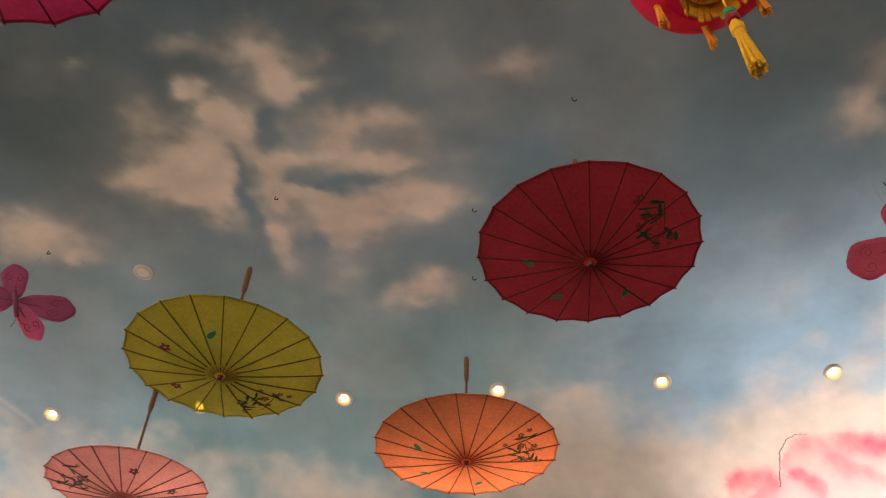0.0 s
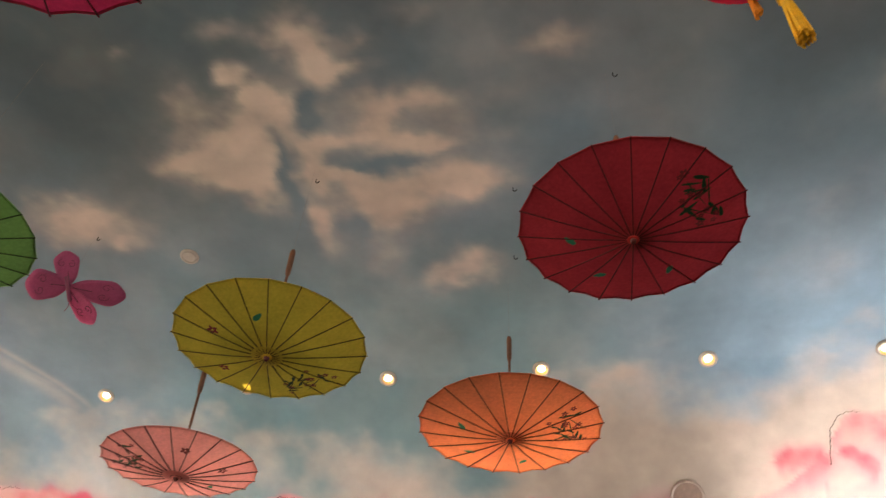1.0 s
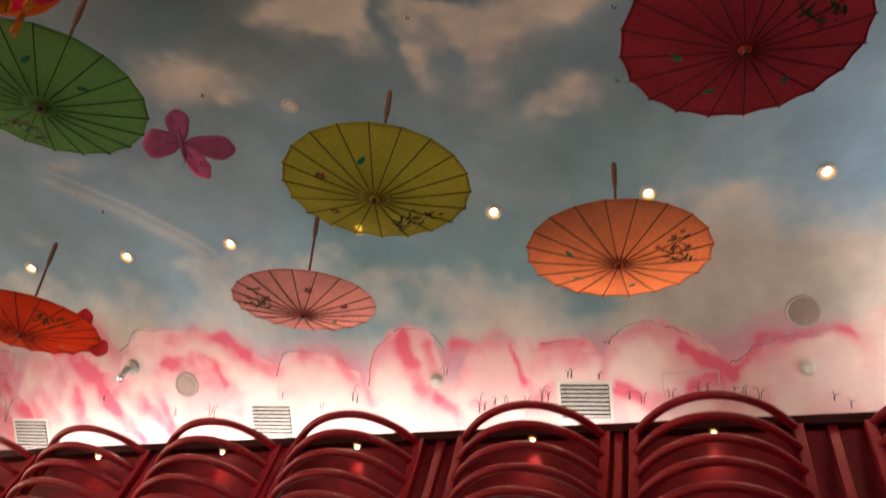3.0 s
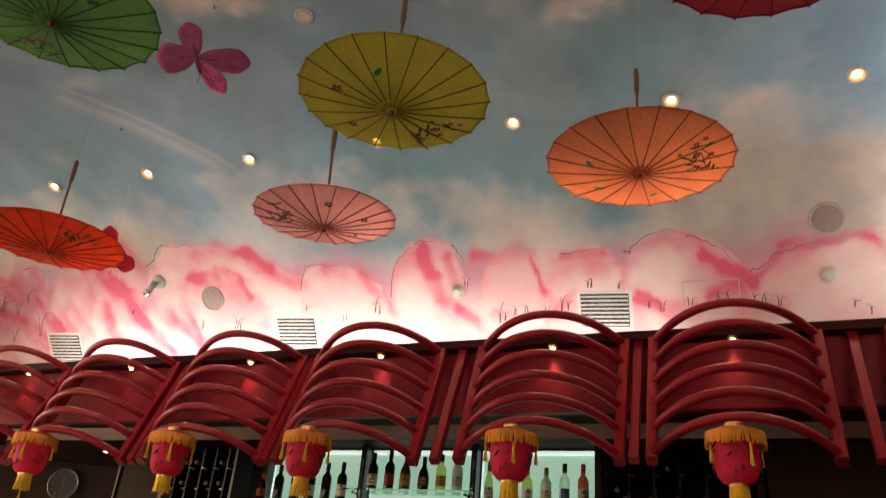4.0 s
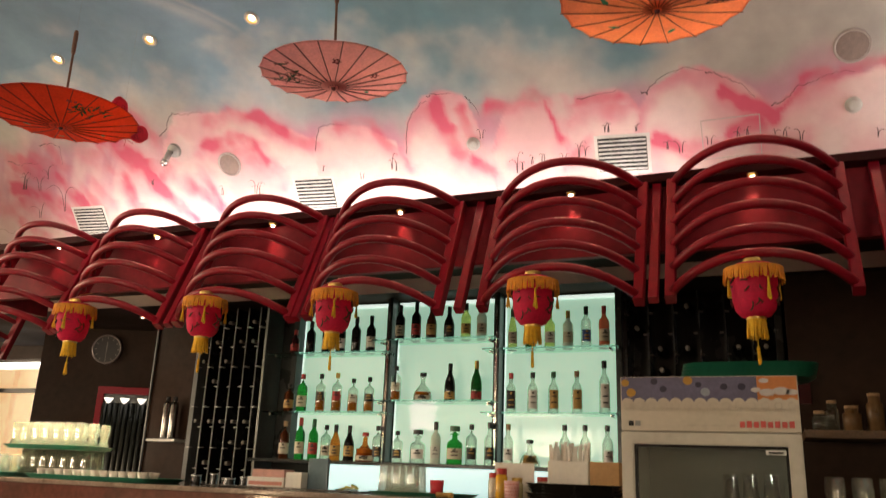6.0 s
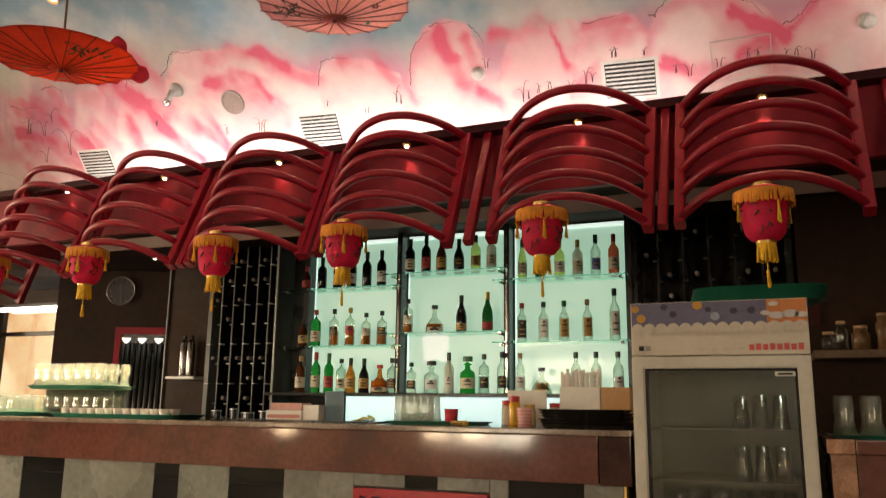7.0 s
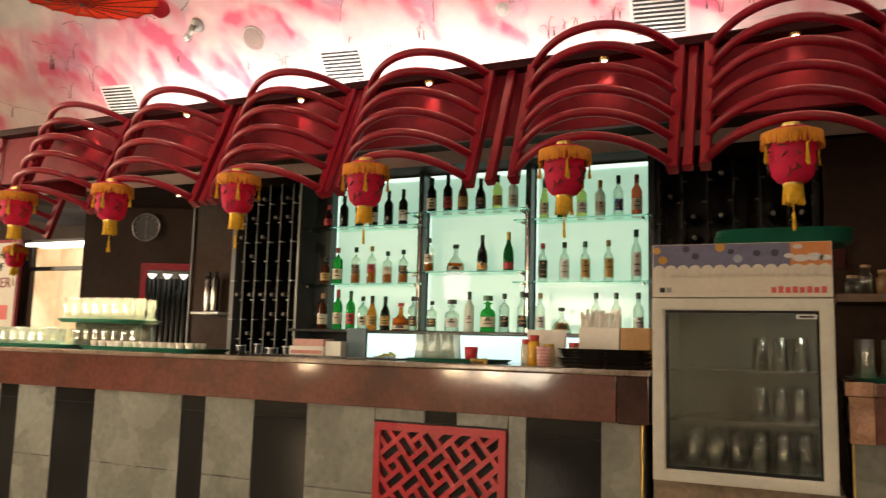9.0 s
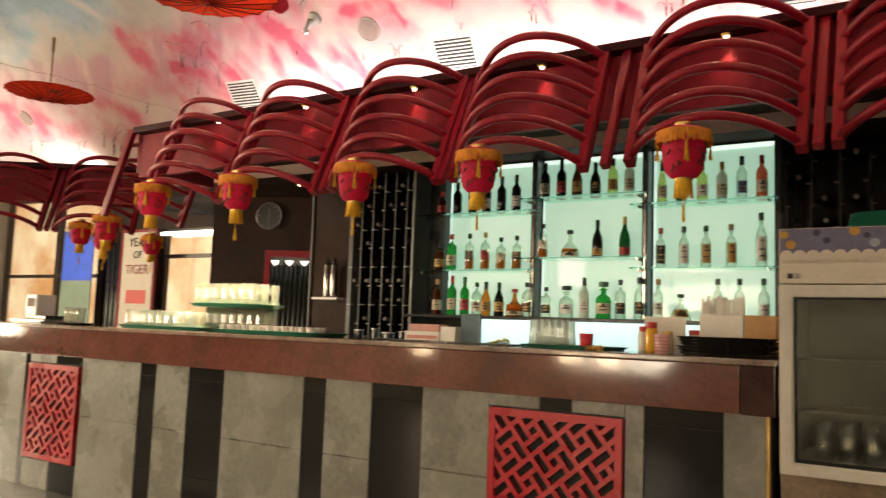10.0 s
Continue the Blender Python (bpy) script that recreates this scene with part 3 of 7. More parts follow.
def paint_ceiling(me, X, Y, D):
    """The mural: blue-grey sky, cream clouds, a bank of cloud towards the cove, then cream and pink peaks."""
    wx = 0.045 * fbm(X * 4.5, Y * 4.5, 3, 5) + 0.016 * fbm(X * 16, Y * 16, 5, 3)
    wy = 0.045 * fbm(X * 4.5, Y * 4.5, 9, 5) + 0.016 * fbm(X * 16, Y * 16, 11, 3)
    fine = fbm(X * 3.0 + 7, Y * 3.0, 21, 5)
    wisp = fbm(X * 5.5 + 0.6 * Y + 1, Y * 9, 27, 5)
    c = np.zeros_like(X)
    for cx, cy, rx, ry, w in CLOUDS:
        c += w * np.exp(-(((X + wx - cx) / rx) ** 2 + ((Y + wy - cy) / ry) ** 2) * 0.75)
    c = 0.94 * step(-0.02, 1.36, c * (1.08 + 0.30 * wisp + 0.22 * fine))
    soft = 0.22 * step(0.0, 0.9, fbm(X * 0.9 + 4, Y * 0.9, 33)) + 0.10 * step(-0.1, 0.8, fbm(X * 2.6, Y * 2.6, 37, 5))
    start = np.interp(X, [-8, -6.4, -5.6, -4.6, -3.8, -3.24, -2.5, -1.78, -1.5, -1.1, -0.6, -0.1, 0.23, 0.84, 1.41, 2.0], [3.9, 3.95, 3.88, 3.80, 3.78, 3.86, 3.92, 4.01, 4.07, 4.10, 3.98, 3.88, 3.78, 3.68, 3.50, 3.45])
    bank = step(-0.20, 0.20, D - start + 0.20 * fbm(X * 1.6, D * 2.2, 41, 5) + 0.06 * wisp)
    bank = bank * (1 - 0.75 * np.exp(-((X + 2.15) / 0.7) ** 2 - ((D - 4.13) / 0.09) ** 2))
    trail = np.zeros_like(X)
    for x0, y0, x1, y1, w, k in ((-3.80, 2.76, -2.93, 3.70, 0.022, 0.30), (-3.86, 2.86, -3.0, 3.72, 0.05, 0.30), (-3.72, 3.06, -3.10, 3.55, 0.03, 0.25), (-6.35, 3.62, -5.80, 4.18, 0.05, 0.55)):
        tx, ty = x1 - x0, y1 - y0
        s = ((X - x0) * tx + (Y - y0) * ty) / (tx * tx + ty * ty)
        off = ((X - x0) * ty - (Y - y0) * tx) / math.hypot(tx, ty)
        trail = np.maximum(trail, np.exp(-(off / w) ** 2) * step(-0.05, 0.1, s) * step(1.05, 0.85, s) * k)
    cloud = np.clip(np.maximum(np.maximum(c, bank), trail) + soft * 0.6, 0, 1)
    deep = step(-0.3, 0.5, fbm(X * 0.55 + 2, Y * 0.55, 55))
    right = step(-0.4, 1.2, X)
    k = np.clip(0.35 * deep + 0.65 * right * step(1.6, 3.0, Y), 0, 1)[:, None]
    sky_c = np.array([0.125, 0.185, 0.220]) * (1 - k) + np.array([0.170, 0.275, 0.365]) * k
    # shade at the rear left put into the sky's colour
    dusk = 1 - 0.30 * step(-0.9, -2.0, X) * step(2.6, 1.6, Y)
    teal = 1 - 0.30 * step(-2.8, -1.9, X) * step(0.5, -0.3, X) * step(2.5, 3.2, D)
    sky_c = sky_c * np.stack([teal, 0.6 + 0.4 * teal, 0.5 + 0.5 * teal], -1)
    # light gradient put into the colour: sky brighter towards the lit cove
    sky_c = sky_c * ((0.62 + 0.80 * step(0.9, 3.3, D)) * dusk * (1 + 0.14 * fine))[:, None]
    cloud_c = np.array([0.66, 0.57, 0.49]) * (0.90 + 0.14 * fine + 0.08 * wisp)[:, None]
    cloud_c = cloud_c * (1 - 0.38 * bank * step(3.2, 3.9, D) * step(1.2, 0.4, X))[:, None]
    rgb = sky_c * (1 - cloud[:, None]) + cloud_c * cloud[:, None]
    # a violet haze between the peaks, then each peak over the one behind, then the washes
    west = step(-3.75, -4.3, X)
    haze = step(-0.07, 0.10, D - np.interp(X, [-9, -5.2, -4.2, -2.6, -1.0, 0.3, 1.0, 1.6, 3], [4.10, 4.07, 4.09, 4.20, 4.20, 4.26, 4.30, 4.15, 4.0]) + 0.10 * fbm(X * 2.5, D * 2.5, 71)) * (0.80 - 0.10 * west)
    streak = fbm((X - 0.9 * Y) * 1.2, (X + 1.1 * Y) * 6.0, 211, 5)
    rose, cream = np.array([0.43, 0.16, 0.22]), np.array([0.60, 0.45, 0.40])
    pale = (west * step(-0.55, 0.25, streak))[:, None]
    base = rose * (1 - pale) + np.array([0.58, 0.35, 0.34]) * pale
    low_cream = step(4.30, 4.48, D)[:, None] * 0.75
    base = base * (1 - low_cream) + cream * low_cream
    rgb = rgb * (1 - haze[:, None]) + base * haze[:, None]
    for i, rock in enumerate(ROCKS):
        edge = rock_edge(X + 0.02 * fbm(X * 9, D * 9, 230 + i, 3), rock) + 0.022 * fbm(X * 7 + i, D * 7, 80 + i, 4)
        inside = step(-0.008, 0.014, D - edge)
        tone = 0.84 + 0.18 * step(-0.6, 0.6, fbm(X * 2.6 + i, D * 3.4, 140 + i, 4))
        blush = np.clip(0.10 + 0.60 * step(0.13, 0.0, D - edge) * step(-0.4, 0.5, fbm(X * 4 + 2, D * 4 + i, 120 + i, 4)) + 0.34 * step(-0.2, 0.6, fbm(X * 3 + i, D * 5, 190 + i, 4)), 0, 1)[:, None]
        face = cream * tone[:, None] * (1 - blush) + np.array([0.55, 0.20, 0.22]) * blush
        rgb = rgb * (1 - inside[:, None]) + face * inside[:, None]
    qx, qd = X + 0.030 * fbm(X * 6, D * 6, 151, 5), Y + 0.024 * fbm(X * 6, D * 6, 161, 5)
    grain = 0.86 + 0.42 * fbm(X * 7, D * 9, 171, 5) + 0.18 * streak
    pink = np.zeros_like(X)
    for x0, d0, x1, d1, w, k in WASHES:
        tx, td = x1 - x0, d1 - d0
        s = np.clip(((qx - x0) * tx + (qd - d0) * td) / (tx * tx + td * td), 0, 1)
        ox, od = qx - x0 - s * tx, qd - d0 - s * td
        # crisp on the upper side, bleeding out below
        r = np.hypot(ox, od) * np.where(od < 0, 1.15, 0.72)
        pink = np.maximum(pink, k * (0.60 * np.exp(-(r / w) ** 3) + 0.40 * np.exp(-(r / (w * 1.8)) ** 2)))
    p = np.clip(pink * grain * 1.30, 0, 0.90)[:, None]
    ink_c = np.array([0.54, 0.045, 0.10]) * (1 - 0.25 * west)[:, None] + np.array([0.34, 0.03, 0.07]) * (0.25 * west)[:, None]
    rgb = rgb * (1 - p) + ink_c * p
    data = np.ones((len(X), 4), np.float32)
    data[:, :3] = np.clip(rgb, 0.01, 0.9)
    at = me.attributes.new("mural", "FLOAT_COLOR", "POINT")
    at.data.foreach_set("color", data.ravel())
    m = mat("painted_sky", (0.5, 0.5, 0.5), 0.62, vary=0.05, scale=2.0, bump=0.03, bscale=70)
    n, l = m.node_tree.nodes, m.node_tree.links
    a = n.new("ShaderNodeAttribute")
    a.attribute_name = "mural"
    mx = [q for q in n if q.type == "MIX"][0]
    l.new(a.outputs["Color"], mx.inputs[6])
    return m



ceiling_mesh, CX, CY, CD = ceiling_grid(-10, 4.1, -0.5, 7.0, 0.017)
ceiling = tagged(new("ceiling", ceiling_mesh), "curved ceiling painted with cloudy sky and pink peaks", "ceiling", kind="structure")
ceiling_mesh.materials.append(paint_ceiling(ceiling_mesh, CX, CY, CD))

structure("ceiling_rear", boxes(((-13.2, -5.2, 4.2), (4.1, -0.5, 4.3)), ((-13.2, -0.5, 4.2), (-10, 9.5, 4.3))), PLASTER, "plain pale ceiling over the rest of the room", "ceiling")


def ceil_frame(x, y, drop=0.0):
    """A pose on the ceiling: local z points out of it into the room, local x along the bar."""
    e = 0.02
    dx, dy = (ceil_z(x + e, y) - ceil_z(x - e, y)) / (2 * e), (ceil_z(x, y + e) - ceil_z(x, y - e)) / (2 * e)
    nz = Vector((dx, dy, -1)).normalized()
    ax = (Vector((1, 0, 0)) - nz * nz.x).normalized()
    ay = nz.cross(ax)
    m = Matrix((ax, ay, nz)).transposed().to_4x4()
    m.translation = Vector((x, y, ceil_z(x, y))) + nz * drop
    return m


# painted ink lines: outlines of the peaks and curled grasses
INK = mat("ink_line", (0.075, 0.045, 0.045), 0.8, vary=0.3, scale=20)


def stroke(bm, pts, w):
    """A tapering painted stroke over (x, y) points of the ceiling."""
    left, right = [], []
    for i, (x, d) in enumerate(pts):
        t = i / (len(pts) - 1)
        m = ceil_frame(x, d, 0.004)
        a, b = pts[max(i - 1, 0)], pts[min(i + 1, len(pts) - 1)]
        dirv = Vector((b[0] - a[0], -(b[1] - a[1]) * 1.4, 0)).normalized()
        s = Vector((-dirv.y, dirv.x, 0)) * (w * (1 - 0.75 * t) / 2)
        left.append(bm.verts.new(m @ s))
        right.append(bm.verts.new(m @ -s))
    for i in range(len(pts) - 1):
        bm.faces.new((left[i], left[i + 1], right[i + 1], right[i]))


rng = random.Random(4)
ink = bmesh.new()
for crest in CRESTS:
    pts, wob = [], 0.0
    steps = max(8, int(30 * (abs(crest[-1][0] - crest[0][0]) + abs(crest[-1][1] - crest[0][1]))))
    for (xa, ya), (xb, yb) in zip(crest, crest[1:]):
        for k in range(steps):
            t = k / steps
            wob = 0.75 * wob + rng.uniform(-0.005, 0.005)
            pts.append((xa + (xb - xa) * t + rng.uniform(-0.003, 0.003), ya + (yb - ya) * t + wob))
    stroke(ink, pts, 0.0055)
tagged(link("painted_outline", ink, INK), "thin dark ink outlines of painted peaks", "painting", kind="stuff")
grass = bmesh.new()
for fx, fy, gx, gy, cx, cy in TUFTS:
    for k in range(2):
        h, curl, pts = rng.uniform(0.55, 1.0), rng.uniform(0.4, 1.0) * (1 if k == 0 else -0.6), []
        jx = rng.uniform(-0.02, 0.02) * k
        for i in range(12):
            t = i / 11
            up, out = h * math.sin(min(t * 2.1, 2.1)), curl * (0.25 * t + 1.5 * max(0, t - 0.3) ** 1.4)
            pts.append((fx + jx + gx * up + cx * out, fy + gy * up + cy * out))
        stroke(grass, pts, 0.0062)
tagged(link("painted_grass", grass, INK), "curled dark grasses painted above the cove light", "painting", kind="stuff")

# ---------------------------------------------------------------- floor and walls of the room
structure("floor", boxes(((-13, -5, -0.1), (6, 9.5, 0.0))), FLOOR, "dark polished floor of the restaurant", "floor")
structure("wall_right", boxes(((3.9, -5, 0), (4.1, 9.5, 4.3))), BROWN, "dark brown side wall", "wall")
structure("wall_south", boxes(((-13, -5.2, 0), (6, -5, 4.3))), PLASTER, "plain cream plaster wall", "wall")
structure("wall_west", boxes(((-13.2, -5, 0), (-13, 7.15, 4.3))), PLASTER, "plain cream plaster wall", "wall")
# slanting wall with the clock
structure("wall_clock", (lambda bm: (bmesh.ops.rotate(bm, verts=bm.verts, cent=(-5.8, 6.45, 0), matrix=Matrix.Rotation(radians(23), 3, "Z")), bm)[1])(boxes(((-6.98, 6.45, 0), (-5.45, 6.6, 2.9)))), BROWN, "dark brown wall with a clock", "wall")
structure("wall_corner", boxes(((-5.37, 6.152, 0), (-5.25, 6.75, 2.9))), BROWN, "short return of the dark brown wall", "wall")
WIN_Y = 7.0
structure("wall_windows", boxes(((-7.95, WIN_Y, 0), (-6.6, WIN_Y + 0.15, 4.2)), ((-10.45, WIN_Y, 2.45), (-7.95, WIN_Y + 0.15, 4.2)), ((-13, WIN_Y, 3.05), (-10.45, WIN_Y + 0.15, 4.2)),
                                ((-9.85, WIN_Y, 0), (-9.05, WIN_Y + 0.15, 2.45)), ((-10.45, WIN_Y, 0), (-10.3, WIN_Y + 0.15, 2.45)), ((-9.05, WIN_Y, 0), (-7.95, WIN_Y + 0.15, 0.7)), ((-13, WIN_Y, 0), (-10.45, WIN_Y + 0.15, 0.7))),
          BROWN, "dark wall with tall windows and a doorway", "wall")
structure("wall_back", boxes(((-5.37, 5.95, 0), (3.9, 6.15, 2.9))), BROWN, "dark brown wall behind the bar", "wall")
structure("bar_ceiling", boxes(((LEFT_END, 3.72, 2.61), (3.9, 6.15, 2.655)), ((-8.4, 4.9, 2.61), (LEFT_END, 8.0, 2.655))), BROWN, "dark lowered ceiling over the bar", "ceiling")

# ---------------------------------------------------------------- canopy of red arches along the bar
fascia = structure("fascia", boxes(((LEFT_END, FASCIA_Y, 2.31), (3.9, FASCIA_Y + 0.05, 2.628)), bevel=0.004), RED_PANEL, "long red painted fascia board above the bar", "fascia")
fascia_cap = structure("fascia_cap", boxes(((LEFT_END, FASCIA_Y - 0.075, 2.630), (3.9, FASCIA_Y + 0.12, 2.673)), bevel=0.006), RED_DARK, "dark red cap rail along the fascia", "trim")
FALL = 0.0075                                      # metres a metre
for o in (fascia, fascia_cap):
    o.matrix_world = Matrix.Rotation(-math.atan(FALL), 4, "Y")
RUNGS, HALF = 6, 0.35


def canopy_parts(parent):
    """Two sloping rails with six arched rungs; the thing's origin lies on the fascia at floor level, y to the back."""
    top, foot = Vector((0, -0.045, 2.63)), Vector((0, -0.32, 2.005))
    for s in (-1, 1):
        side = Vector((s * HALF, 0, 0))
        part("rail", sweep([top + side, foot + side], 0.045, 0.06, up=Vector((0, -1, 0.4))), RED, parent)
    for k in range(RUNGS):
        c = top.lerp(foot, 0.03 + 0.93 * k / (RUNGS - 1))
        rise = 0.17
        R = (HALF ** 2 + rise ** 2) / (2 * rise)
        a0 = math.asin(HALF / R)
        pts = []
        for i in range(17):
            a = -a0 + 2 * a0 * i / 16
            h = R * math.cos(a) - (R - rise)
            pts.append(c + Vector((R * math.sin(a), -1.1 * h, 0.62 * h)))
        part("arched_rung", sweep(pts, 0.04, 0.04, up=Vector((0, -0.5, 1)), round_=True), RED, parent, smooth=True)


first = thing("arched_canopy", "red lacquered slatted canopy of arched rungs", "canopy", "canopies over the bar", at=(BAYS[0], FASCIA_Y, 0))
canopy_parts(first)
for x in [BAYS[0] + PITCH + 0.14] + BAYS[1:]:
    copy_thing(first, Matrix.Translation((x, FASCIA_Y, FALL * x)))
bar0 = tagged(link("canopy_bar", sweep([(0, -0.03, 2.62), (0, -0.32, 2.005)], 0.042, 0.045, up=Vector((0, -1, 0.4))), RED), "straight red lacquered bar between two arched canopies", "bar", "bars between canopies")
bar0.matrix_world = Matrix.Translation((-0.415, FASCIA_Y, 0))
for x in (0.492, -1.288, -2.160, -2.955, -3.77, -4.57):
    copy_thing(bar0, Matrix.Translation((x, FASCIA_Y, FALL * x)))

# the second canopy, round the corner
ROT_L = Matrix.Rotation(math.atan2(DIR_L.y, DIR_L.x), 4, "Z")
tagged(link("fascia_left", boxes(((-3.6, 0, 2.31), (0.15, 0.05, 2.628)), bevel=0.004), RED_PANEL), "red painted fascia board of the second canopy", "fascia", kind="structure").matrix_world = Matrix.Translation(P_L) @ ROT_L
tagged(link("fascia_cap_left", boxes(((-3.6, -0.09, 2.628), (0.15, 0.12, 2.675)), bevel=0.006), RED_DARK), "dark red cap rail of the second canopy", "trim", kind="structure").matrix_world = Matrix.Translation(P_L) @ ROT_L
for k in range(4):
    copy_thing(first, Matrix.Translation(P_L + DIR_L * (-0.2 - PITCH * k)) @ ROT_L)
    copy_thing(bar0, Matrix.Translation(P_L + DIR_L * (-0.2 - PITCH * (k + 0.5))) @ ROT_L)
# the return at the corner of the bar
ROT_R = Matrix.Rotation(radians(-90), 4, "Z")
structure("fascia_return", boxes(((LEFT_END - 0.05, FASCIA_Y, 2.31), (LEFT_END, 4.35, 2.60)), bevel=0.004), RED_PANEL, "red fascia board on the return of the bar", "fascia")
structure("fascia_cap_return", boxes(((LEFT_END - 0.10, FASCIA_Y + 0.03, 2.602), (LEFT_END + 0.05, 4.35, 2.672)), bevel=0.006), RED_DARK, "dark red cap rail on the return", "trim")
copy_thing(first, Matrix.Translation((LEFT_END - 0.05, 3.98, 0)) @ ROT_R)

# ---------------------------------------------------------------- bar counter
structure("counter_base", boxes(((-7.5, 3.38, 0), (-0.60, 3.95, 0.95))), GROUT, "backing of the tiled bar front", "counter")
slab = thing("counter_top", "thick polished red-brown granite bar top", "counter top", kind="structure")
part("slab", boxes(((-7.5, 3.305, 0.953), (-0.705, 4.0, 1.145)), bevel=0.004), GRANITE, slab)
part("end_block", boxes(((-0.70, 3.302, 0.951), (-0.572, 3.98, 1.1445)), bevel=0.004), mat("dark_end_granite", (0.055, 0.022, 0.017), 0.12, vary=0.4, scale=14), slab, "darker granite end block")
part("edge_strip", boxes(((-7.5, 3.29, 1.145), (-0.565, 4.02, 1.17)), bevel=0.006), GRANITE_EDGE, slab, "paler worn edge")

# ---------------------------------------------------------------- parasols
CAP_CLOTH = {"red": mat("cap_red", (0.62, 0.03, 0.03), 0.6), "yellow": mat("cap_yellow", (0.75, 0.50, 0.03), 0.6)}
LEAF_INK = mat("painted_leaf", (0.012, 0.045, 0.014), 0.7, vary=0.2)
LEAF_TEAL = mat("painted_teal_leaf", (0.02, 0.20, 0.10), 0.7, vary=0.2)
FLOWER_INK = mat("painted_blossom", (0.20, 0.02, 0.02), 0.7, vary=0.3, scale=30)


def on_cloth(R, rise, r, a):
    u = min(1.0, max(0.0, (r / R - 0.05) / 0.95))
    return Vector((r * math.cos(a), r * math.sin(a), rise * u ** 1.25 - 0.0035))


def petal(bm, R, rise, r, a, length, width, turn):
    """A leaf shape painted on the cloth at radius r and angle a."""
    c = on_cloth(R, rise, r, a)
    t1, t2 = Vector((math.cos(turn), math.sin(turn))), Vector((-math.sin(turn), math.cos(turn)))
    vs = []
    for k in range(10):
        b = 2 * math.pi * k / 10
        p = Vector((c.x, c.y)) + t1 * (length / 2 * math.cos(b)) + t2 * (width / 2 * math.sin(b) * (1 - 0.35 * math.cos(b)))
        vs.append(bm.verts.new(on_cloth(R, rise, p.length, math.atan2(p.y, p.x))))
    bm.faces.new(vs)


def blossom(bm, R, rise, r, a, size):
    c = Vector((r * math.cos(a), r * math.sin(a)))
    for k in range(5):
        b = 2 * math.pi * k / 5 + r * 9
        p = c + Vector((math.cos(b), math.sin(b))) * size * 0.55
        petal(bm, R, rise, p.length, math.atan2(p.y, p.x), size * 0.8, size * 0.55, b)


def paint_flowers(t, tone, R, rise):
    g = random.Random(len(tone) * 7 + 3)
    base = {"red": -0.50, "orange": -0.05, "yellow": 1.25, "pink": -2.5, "green": 2.6}.get(tone, -0.2)
    leaves, flowers, teal = bmesh.new(), bmesh.new(), bmesh.new()
    for k in range(13):
        petal(leaves, R, rise, R * g.uniform(0.5, 0.80), base + g.uniform(-0.36, 0.36), R * g.uniform(0.09, 0.21), R * g.uniform(0.022, 0.040), base + g.uniform(-1.4, 1.4))
    for k in range(3):
        petal(leaves, R, rise, R * (0.58 + 0.08 * k), base + g.uniform(-0.2, 0.2), R * 0.34, R * 0.012, base + g.uniform(0.6, 2.2))
    for k in range(11):
        blossom(flowers, R, rise, R * g.uniform(0.45, 0.84), base + g.uniform(-0.50, 0.50), R * g.uniform(0.025, 0.050))
    for k, (r, a) in enumerate(((0.6, 2.6), (0.62, 1.5), (0.55, 3.6))):
        if tone in ("yellow", "pink") and k < 2:
            blossom(flowers, R, rise, R * r, base + a, R * 0.07)
        else:
            petal(teal, R, rise, R * r, base + a, R * 0.13, R * 0.06, base + a + 0.8)
    part("painted_leaves", leaves, LEAF_INK, t, "dark green painted leaves")
    part("painted_blossoms", flowers, FLOWER_INK, t, "dark red painted blossoms")
    part("painted_side_leaf", teal, LEAF_TEAL, t, "teal painted leaves")
    for o in t.children:
        if o.name.startswith("painted"):
            o["kind"] = "stuff"


